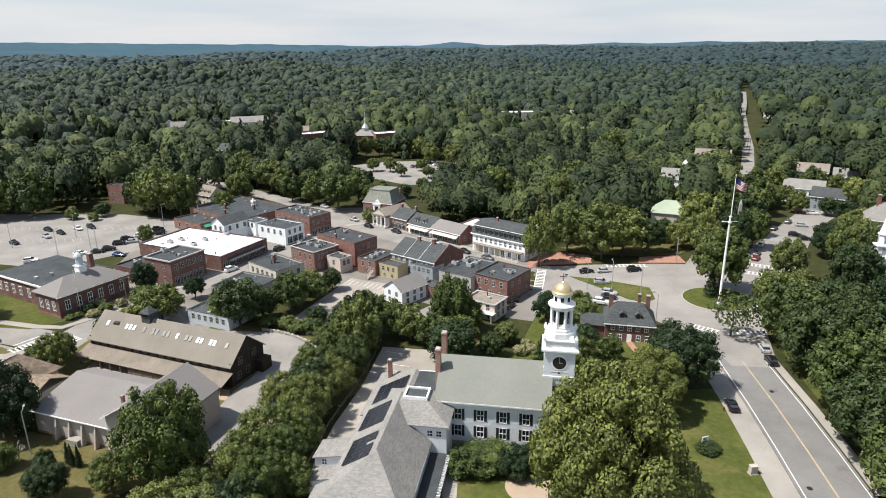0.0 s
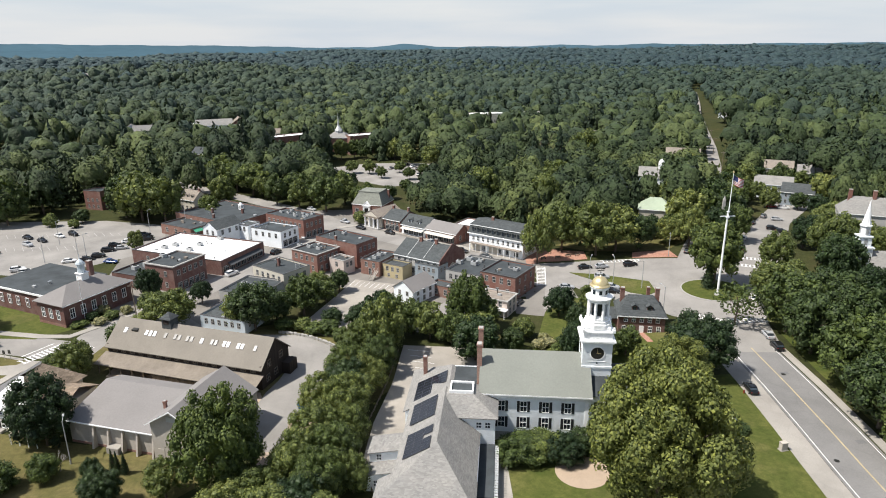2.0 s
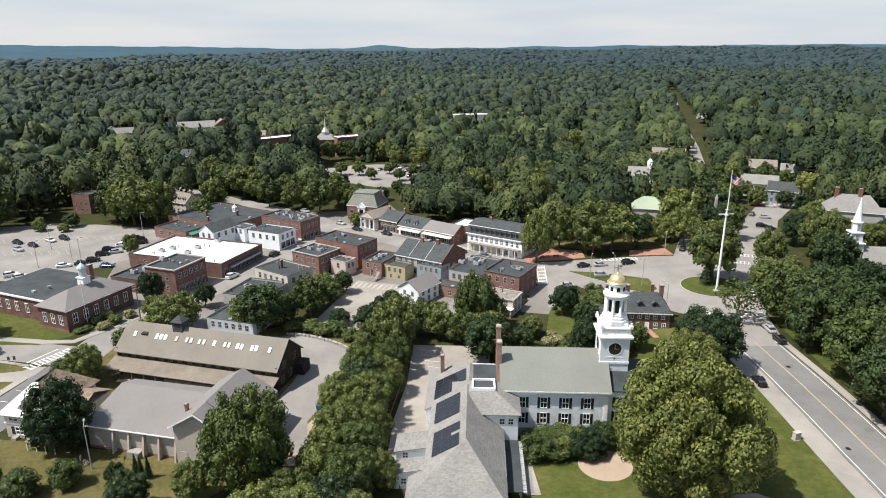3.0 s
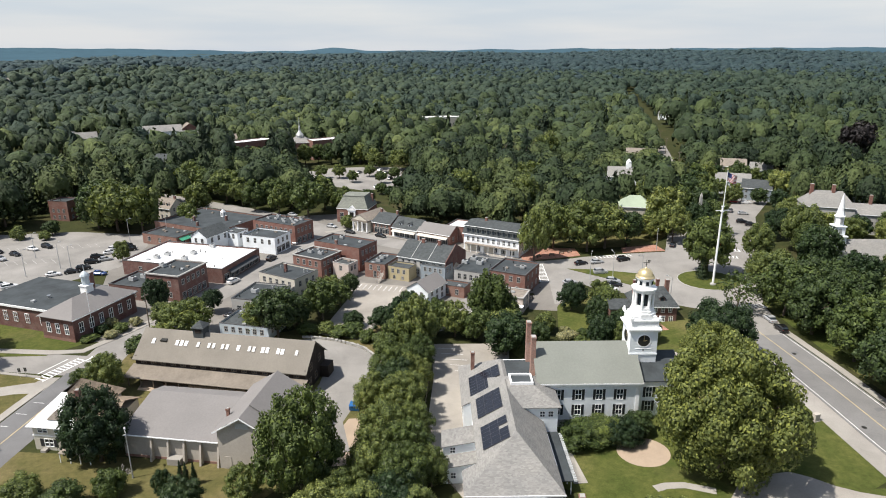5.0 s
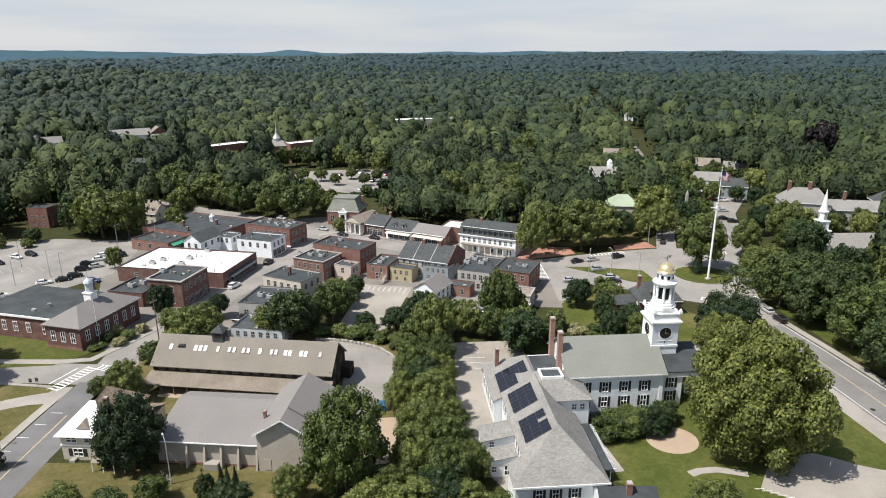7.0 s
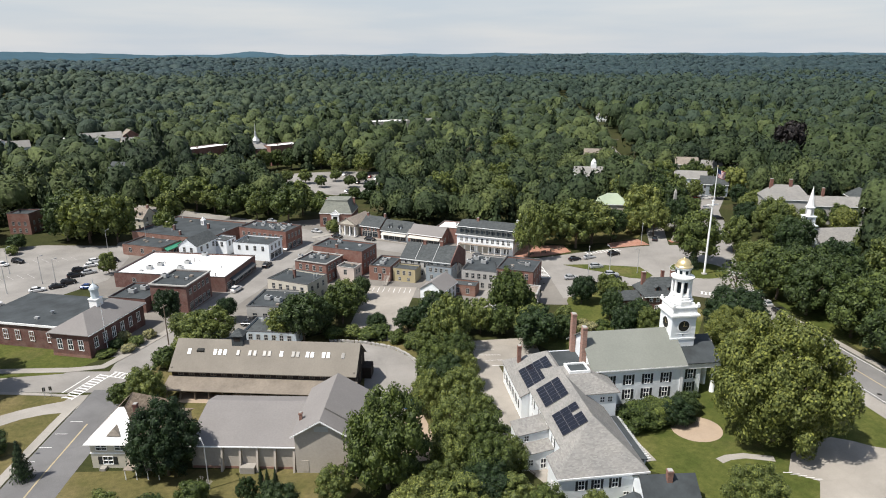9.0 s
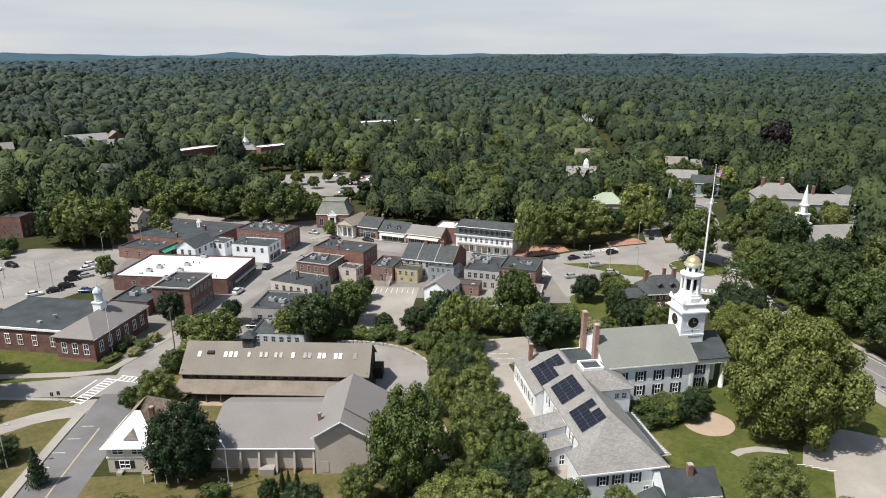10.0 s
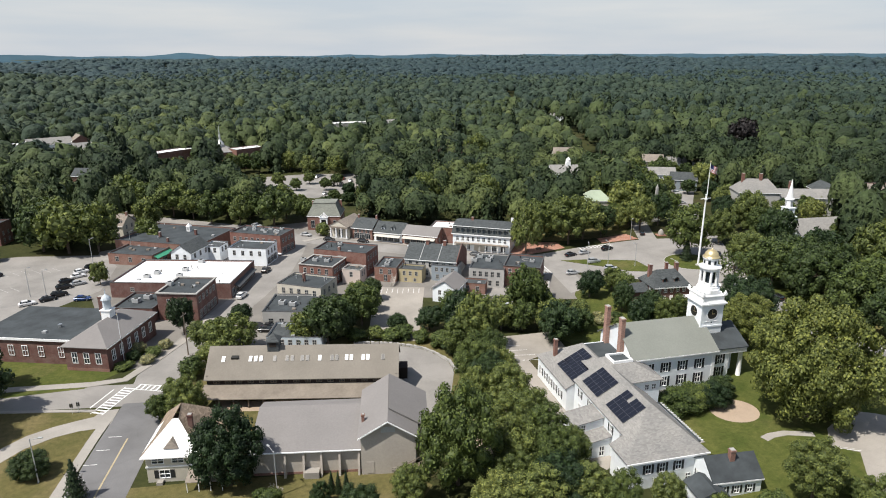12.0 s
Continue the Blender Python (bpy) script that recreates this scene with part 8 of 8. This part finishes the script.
for x, y, a, c, k in [(44.6, 189.8, 2, "black", "saloon"), (50.4, 190.2, 2, "silver", "saloon"), (60.4, 191.0, 4, "black", "suv"), (47.4, 180.2, -8, "silver", "suv"), (47.8, 171.4, -25, "silver", "suv"), (47.0, 168.4, -25, "black", "saloon"), (44.0, 164.8, -25, "white", "suv"), (34.2, 172.8, -8, "silver", "saloon"), (104.2, 201.8, 52, "red", "saloon"), (106.6, 206.6, 52, "black", "saloon"), (130.2, 228.0, -20, "black", "suv"), (131.0, 223.2, -20, "black", "suv"), (139.4, 241.0, -20, "silver", "saloon"), (149.2, 262.0, -20, "red", "saloon"), (153.0, 259.0, -20, "white", "suv"), (127.0, 237.0, 50, "black", "saloon"), (136.6, 246.0, 50, "grey", "suv"), (112.6, 216.6, 52, "white", "saloon"), (85.8, 159.8, 60, "white", "saloon"), (92.0, 170.0, 55, "grey", "saloon"), (75.2, 130.4, 82, "black", "suv"), (76.6, 136.6, 82, "silver", "saloon"), (58.9, 112.0, 84, "black", "saloon"), (85.6, 203.5, 55, "black", "saloon"), (70.6, 83.2, 80, "black", "saloon"), (53.4, 158.6, -25, "red", "saloon")]:
    car(x, y, a, c, k, "cars round the square")
for x, y, a, c, k in [(-7.4, 377.0, 60, "white", "saloon"), (-4.7, 367.5, 60, "black", "saloon"), (-12.0, 384.0, 60, "silver", "suv"), (1.4, 352.0, 60, "white", "saloon"), (-4.1, 349.5, 60, "black", "suv"), (-13.3, 329.0, 60, "silver", "saloon"), (-29.7, 381.0, 60, "white", "saloon"), (6.0, 366.0, 60, "red", "saloon"), (-20.0, 372.0, 60, "grey", "saloon"), (8.0, 358.0, 60, "white", "suv")]:
    car(x, y, a, c, k, "cars in the far car park")


# ---- flagpole, lamps and street furniture ----
def flagpole():
    x, y = 77.1, 164.0
    ob = thing("flagpole", x, y, 0, "tall white wooden flagpole with a crosstree", "flagpole", z=0.15)
    part("pole", Mesh().lathe([(0.34, 0), (0.30, 10), (0.26, 21), (0.20, 24.6)], 10).lathe([(0.15, 22.6), (0.12, 30), (0.07, 35.4)], 8, 0.0, -0.28), TRIM, ob)
    part("crosstree", Mesh().box(-2.1, -0.12, 23.2, 2.1, 0.12, 23.42).box(-0.4, -0.5, 22.9, 0.4, 0.3, 23.2).box(-0.35, -0.45, 24.5, 0.35, 0.25, 24.7), TRIM, ob)
    part("ball", Mesh().lathe([(0.02, 35.35), (0.2, 35.5), (0.24, 35.62), (0.2, 35.75), (0.02, 35.9)], 10, 0, -0.28), GOLD, ob)
    part("base", Mesh().lathe([(0.9, 0), (0.9, 0.3), (0.5, 0.45)], 12), STONE, ob)
    L, H, n = 3.5, 2.5, 14

    def cloth(u, v):
        return (0.1 + u * L * 0.86, -0.28 + 0.28 * math.sin(u * 7.0 + v) * (0.25 + u), 34.9 - v * H - u * 1.25 - 0.22 * math.sin(u * 3.0))

    flag = thing("flag", x, y, -8, "striped red and white flag with a blue canton", "flag", z=0.15)
    stripes = (plain("flag_red", (0.36, 0.04, 0.05), 0.8), plain("flag_white", (0.72, 0.70, 0.68), 0.8))
    for s in range(13):
        m = Mesh()
        for i in range(n):
            u0, u1 = i / n, (i + 1) / n
            if s < 7 and u0 < 0.4:
                continue
            m.poly(cloth(u0, (s + 1) / 13), cloth(u1, (s + 1) / 13), cloth(u1, s / 13), cloth(u0, s / 13))
        part("stripe", m, stripes[s % 2], flag)
    m = Mesh()
    for i in range(n):
        u0, u1 = i / n, (i + 1) / n
        if u0 < 0.4:
            m.poly(cloth(u0, 7 / 13), cloth(u1, 7 / 13), cloth(u1, 0), cloth(u0, 0))
    part("canton", m, plain("flag_blue", (0.03, 0.04, 0.13), 0.8), flag)


flagpole()


def lamp_post(x, y, turn=0, h=8.5, arm=1.6, label="grey steel street lamp with a cobra arm", group="street lamps"):
    ob = thing("street_lamp", x, y, turn, label, "street lamp", group)
    part("pole", Mesh().lathe([(0.16, 0), (0.1, 1), (0.07, h)], 8), METAL_GREY, ob)
    part("arm", Mesh().tube((0, 0, h - 0.2), (arm, 0, h + 0.15), 0.05, 0.04), METAL_GREY, ob)
    part("lamp_head", Mesh().box(arm - 0.15, -0.14, h + 0.08, arm + 0.55, 0.14, h + 0.26), METAL_GREY, ob)


for p in ((77, 199.5, 240), (42, 176.0, 60), (55.4, 150.6, 110), (-109.6, 116.5, -20), (-72.6, 97.2, 110), (57.2, 171.5, 200), (49.5, 175.5, 90)):
    lamp_post(*p)
for p in ((-122.0, 213.5), (-134.8, 211.2), (-127.0, 218.0), (-155.9, 219.0), (-112.8, 246.4), (-140, 232), (-100.6, 252)):
    lamp_post(*p, 30, 9.0, 0.9, "thin car park lamp post", "car park lamps")


def utility_pole(x, y, turn, h=11):
    ob = thing("utility_pole", x, y, turn, "weathered wooden utility pole with a crossarm", "utility pole", "utility poles")
    part("pole", Mesh().lathe([(0.16, 0), (0.11, h)], 8), POST_WOOD, ob)
    part("crossarm", Mesh().box(-1.2, -0.07, h - 0.8, 1.2, 0.07, h - 0.62), POST_WOOD, ob)
    for s in (-1, -0.4, 0.4, 1):
        part("insulator", Mesh().lathe([(0.05, h - 0.62), (0.05, h - 0.42)], 6, s), STONE, ob)


for p in ((168, 346, -20), (142, 292, -20), (300, 372, -20), (-84.5, 158.5, 60), (190, 402, -20), (206, 440, -20), (-178, 286, 0)):
    utility_pole(*p)


def school_flagpole():
    ob = thing("flagpole", -98.6, 160.4, 0, "thin white flagpole before the school", "flagpole")
    part("pole", Mesh().lathe([(0.08, 0), (0.05, 12.0)], 8), TRIM, ob)
    part("ball", Mesh().lathe([(0.02, 11.95), (0.12, 12.1), (0.02, 12.25)], 8), GOLD, ob)


school_flagpole()


def monument():
    ob = thing("obelisk", 105.0, 219.5, -10, "grey granite obelisk among the trees", "monument")
    part("shaft", Mesh().lathe([(0.95, 2.0), (0.62, 14.4), (0.03, 16.0)], 4, 0, 0, math.pi / 4), STONE, ob)
    part("plinth", Mesh().box(-1.8, -1.8, 0, 1.8, 1.8, 0.7).box(-1.3, -1.3, 0.7, 1.3, 1.3, 2.0), STONE, ob)
    ob = thing("memorial", 91.5, 199.5, -15, "pale rough boulder memorial on the plaza", "memorial")
    part("boulder", Mesh().lathe([(1.1, 0), (1.15, 0.9), (0.9, 1.8), (0.45, 2.4), (0.1, 2.6)], 9), CONCRETE, ob)
    part("plinth", Mesh().box(-1.8, -1.4, 0, 1.8, 1.4, 0.3), PAVERS, ob)


monument()


def sign_on_lawn():
    ob = thing("lawn_sign", 48.8, 99.2, 20, "small white sign on a post above a clipped bush", "sign")
    part("board", Mesh().box(-0.7, -0.05, 0.9, 0.7, 0.05, 2.1), TRIM, ob)
    for s in (-0.6, 0.6):
        part("post", Mesh().box(s - 0.05, -0.05, 0, s + 0.05, 0.05, 0.95), TRIM, ob)
    for i in range(4):
        part("text_bar", Mesh().box(-0.5, -0.062, 1.1 + i * 0.22, 0.5 - 0.12 * i, -0.052, 1.2 + i * 0.22), SHUTTER, ob)
    tree("dark", 49.0, 98.2, 1.3, 2.4, "clipped bush under the sign")
    ob = thing("utility_cabinet", 54.0, 91.8, 10, "tan metal utility cabinet on the lawn edge", "cabinet")
    part("body", Mesh().box(-0.6, -0.4, 0.1, 0.6, 0.4, 1.5), TAN, ob)
    part("pad", Mesh().box(-0.75, -0.55, 0, 0.75, 0.55, 0.1), CONCRETE, ob)
    part("lid", Mesh().box(-0.65, -0.45, 1.5, 0.65, 0.45, 1.58), TAN, ob)


sign_on_lawn()


def roof_unit(x, y, z, turn, s=1.0):
    ob = thing("rooftop_unit", x, y, turn, "grey sheet-metal air conditioning unit on the roof", "rooftop unit", "rooftop units", z=z)
    part("casing", Mesh().box(-0.9 * s, -0.7 * s, 0.15, 0.9 * s, 0.7 * s, 1.15 * s), METAL_GREY, ob)
    part("fan", Mesh().lathe([(0.5 * s, 1.15 * s), (0.5 * s, 1.3 * s)], 12), BRONZE, ob)
    part("curb", Mesh().box(-0.8 * s, -0.6 * s, 0, 0.8 * s, 0.6 * s, 0.15), METAL_GREY, ob)


for x, y, z in ((-94.2, 209.6, 4.4), (-91.4, 212.2, 4.4), (-85.0, 206.6, 4.4), (-78.2, 219.0, 4.4), (-83.2, 212.0, 4.4)):
    roof_unit(x, y, z, -24, 0.95)
for x, y in ((-55.4, 241.4), (-52.3, 241.8), (-58.1, 243.4), (-61.2, 245.4), (-48.6, 240.6), (-54.8, 238.4), (-57.6, 247.6), (-51.4, 237.2)):
    roof_unit(x, y, 7.0, -38, 0.75)
for x, y, z, s in ((-93.6, 192.0, 3.8, 1.1), (-96.5, 190.2, 3.8, 1.1), (-87.5, 190.0, 7.6, 1.0), (-44.5, 200.5, 6.2, 0.9), (-41.2, 198.2, 6.2, 0.9), (-48.0, 202.5, 6.2, 0.8), (6.4, 184.7, 5.6, 1.0), (7.3, 180.4, 5.6, 1.0), (3.0, 182.0, 5.6, 1.0), (9.5, 183.0, 5.6, 0.8), (-23.0, 192.4, 4.5, 0.9), (-21.6, 195.4, 4.5, 0.9), (-59.5, 172.6, 4.0, 1.0), (-57.0, 170.4, 4.0, 1.0), (-61.2, 159.0, 3.2, 0.8), (18.5, 172.0, 6.4, 0.8), (-34.0, 210.0, 7.8, 0.8)):
    roof_unit(x, y, z, -36, s)


def back_stair():
    """Open wooden stair to the upper door of the brick back building."""
    ob = thing("wooden_stair", -22.9, 187.6, -33, "weathered open wooden stair behind the shops", "stair")
    for i in range(11):
        part("step", Mesh().box(0, -3.2 + i * 0.28, 0.2 * i + 0.14, 1.2, -2.9 + i * 0.28, 0.2 * i + 0.2), DEADWOOD, ob)
    for x in (-0.06, 1.2):
        part("string", Mesh().slab([(x, -3.3, 0.25), (x + 0.07, -3.3, 0.25), (x + 0.07, -0.1, 2.5), (x, -0.1, 2.5)], 0.22), DEADWOOD, ob)
        part("handrail", Mesh().slab([(x, -3.3, 1.15), (x + 0.07, -3.3, 1.15), (x + 0.07, -0.1, 3.4), (x, -0.1, 3.4)], 0.08), DEADWOOD, ob)
        for y, z in ((-3.2, 0.2), (-1.7, 1.25), (-0.2, 2.3)):
            part("post", Mesh().box(x, y, 0.0, x + 0.07, y + 0.07, z + 0.9), DEADWOOD, ob)


back_stair()


def ring_pipe():
    ob = thing("roof_patch", 18.6, 174.6, -37, "pale oval ring stained on the dark roof", "roof patch", z=6.41)
    m = Mesh()
    n = 28
    for i in range(n):
        a, b = 2 * math.pi * i / n, 2 * math.pi * (i + 1) / n
        m.poly((2.0 * math.cos(a), 1.5 * math.sin(a), 0.01), (2.0 * math.cos(b), 1.5 * math.sin(b), 0.01), (1.6 * math.cos(b), 1.1 * math.sin(b), 0.01), (1.6 * math.cos(a), 1.1 * math.sin(a), 0.01))
    part("ring", m, ROOF_THEATRE, ob)


ring_pipe()


# ---- walls, fences and small wood ----
def stone_wall():
    """Low wall of separate stones round the barn yard."""
    ob = thing("stone_wall", 0, 0, 0, "low dry wall of grey field stones round the yard", "wall", level=True)
    meshes = []
    r = random.Random(5)
    for k in range(6):
        m = Mesh().box(-0.5, -0.25, 0, 0.5, 0.25, 0.6)
        m.v = [(x * r.uniform(0.75, 1.1), y * r.uniform(0.7, 1.2), z * r.uniform(0.75, 1.15)) for x, y, z in m.v]
        meshes.append(m.data("stone", STONE))
    path = [(-46, 148.6), (-42, 147.4), (-38, 145.4), (-34.3, 142.7), (-31.2, 139.9), (-28.9, 135.3), (-27.6, 130.5), (-28.0, 125.6)]
    for (x0, y0), (x1, y1) in zip(path, path[1:]):
        n = max(1, int(math.hypot(x1 - x0, y1 - y0) / 0.95))
        for i in range(n):
            t = (i + 0.5) / n
            put("stone", meshes[r.randrange(6)], ob, pose(x0 + (x1 - x0) * t, y0 + (y1 - y0) * t, 0, 0, 0, math.degrees(math.atan2(y1 - y0, x1 - x0)) + r.uniform(-8, 8)))


stone_wall()


def rail_fence(path, label, h=1.1, mat=POST_WOOD, gap=2.2):
    ob = thing("fence", 0, 0, 0, label, "fence", level=True)
    for (x0, y0), (x1, y1) in zip(path, path[1:]):
        d = math.hypot(x1 - x0, y1 - y0)
        n = max(1, round(d / gap))
        for i in range(n):
            x, y = x0 + (x1 - x0) * i / n, y0 + (y1 - y0) * i / n
            part("post", Mesh().box(x - 0.07, y - 0.07, 0, x + 0.07, y + 0.07, h), mat, ob)
        for z in (h * 0.45, h * 0.85):
            part("rail", Mesh().tube((x0, y0, z), (x1, y1, z), 0.05, 0.05, 5), mat, ob)


rail_fence([(-100, 94), (-90, 90), (-78, 86.5)], "weathered split rail fence on the lawn")
rail_fence([(-19.4, 84), (-22.8, 94), (-21.4, 106), (-18, 121), (-15.6, 136)], "low wooden fence along the drive", 0.9)


def dead_tree():
    r = random.Random(3)
    ob = thing("dead_tree", -73.4, 95.2, 0, "bare grey dead branches beside the theatre lawn", "dead tree")
    m = Mesh()

    def grow(p, d, length, rad, depth):
        e = p + d * length
        m.tube(p, e, rad, rad * 0.6, 5)
        if depth:
            for _ in range(3):
                q = (d + Vector((r.uniform(-0.9, 0.9), r.uniform(-0.9, 0.9), r.uniform(-0.1, 0.5)))).normalized()
                grow(e, q, length * r.uniform(0.6, 0.85), rad * 0.6, depth - 1)

    grow(Vector((0, 0, 0)), Vector((0.1, 0, 1)), 1.3, 0.12, 4)
    part("branch", m, DEADWOOD, ob)


dead_tree()


def dumpster():
    ob = thing("dumpster", -34.4, 112.2, -18, "blue steel dumpster in the barn yard", "dumpster")
    blue = CAR_PAINT["skip_blue"]
    b = Mesh()
    b.v = [(-1.0, -0.7, 0.12), (1.0, -0.7, 0.12), (1.0, 0.55, 0.12), (-1.0, 0.55, 0.12), (-1.05, -0.85, 1.15), (1.05, -0.85, 1.15), (1.05, 0.7, 1.4), (-1.05, 0.7, 1.4)]
    b.f = [(3, 2, 1, 0), (0, 1, 5, 4), (1, 2, 6, 5), (2, 3, 7, 6), (3, 0, 4, 7)]
    part("bin", b, blue, ob)
    for x in (-1.07, 0.01):
        part("lid", Mesh().slab([(x, -0.92, 1.22), (x + 1.06, -0.92, 1.22), (x + 1.06, 0.74, 1.5), (x, 0.74, 1.5)], 0.06), blue, ob)
    for x in (-0.8, 0.8):
        for y in (-0.55, 0.4):
            part("castor", Mesh().lathe([(0.06, 0.0), (0.06, 0.12)], 8, x, y), RUBBER, ob)


dumpster()


def small_things():
    for x, y, a in ((61.4, 88, 78), (69.6, 118, 82)):
        ob = tagged(new("manhole_cover", Mesh().lathe([(0.45, 0.045), (0.45, 0.06)], 14).data("manhole_cover", BRONZE)), "dark iron manhole cover in the road", "manhole cover")
        ob.location = settle(x, y)[:3]
    for x, y, a in ((70.2, 118.5, 0), (69.4, 93.0, 0)):
        part_ob = sheet("road_patch", [(x - 0.9, y - 0.6), (x + 0.9, y - 0.5), (x + 0.8, y + 0.6), (x - 0.9, y + 0.5)], 0.045, ASPHALT_NEW, "dark square patch in the asphalt", category="patch")
    ob = thing("fire_hydrant", 57.0, 111.0, 0, "small red fire hydrant on the sidewalk", "hydrant")
    part("barrel", Mesh().lathe([(0.16, 0.06), (0.13, 0.2), (0.13, 0.6), (0.17, 0.65), (0.05, 0.85)], 10), CAR_PAINT["red"], ob)
    part("nozzle", Mesh().box(-0.22, -0.06, 0.42, 0.22, 0.06, 0.54), CAR_PAINT["red"], ob)
    for x, y in ((-107.0, 138.8), (-105.8, 138.9)):
        ob = thing("road_sign", x, y, -10, "small dark sign on a thin post", "sign", "signs by the side street")
        part("post", Mesh().lathe([(0.04, 0), (0.04, 2.4)], 6), METAL_GREY, ob)
        part("plate", Mesh().box(-0.3, -0.03, 1.5, 0.3, 0.03, 2.4), BRONZE, ob)
    for i, (x, y) in enumerate(((38.0, 200.5), (42.0, 202.0), (45.5, 203.0), (33.0, 200.0))):
        ob = thing("bench", x, y, 10 * i, "dark wooden bench on the brick plaza", "bench", "benches on the plaza", z=0.12)
        part("seat", Mesh().box(-0.9, -0.25, 0.4, 0.9, 0.25, 0.47), POST_WOOD, ob)
        part("backrest", Mesh().box(-0.9, 0.2, 0.5, 0.9, 0.27, 0.9), POST_WOOD, ob)
        for s in (-0.8, 0.8):
            part("leg", Mesh().box(s - 0.05, -0.22, 0, s + 0.05, 0.22, 0.4), BRONZE, ob)


small_things()
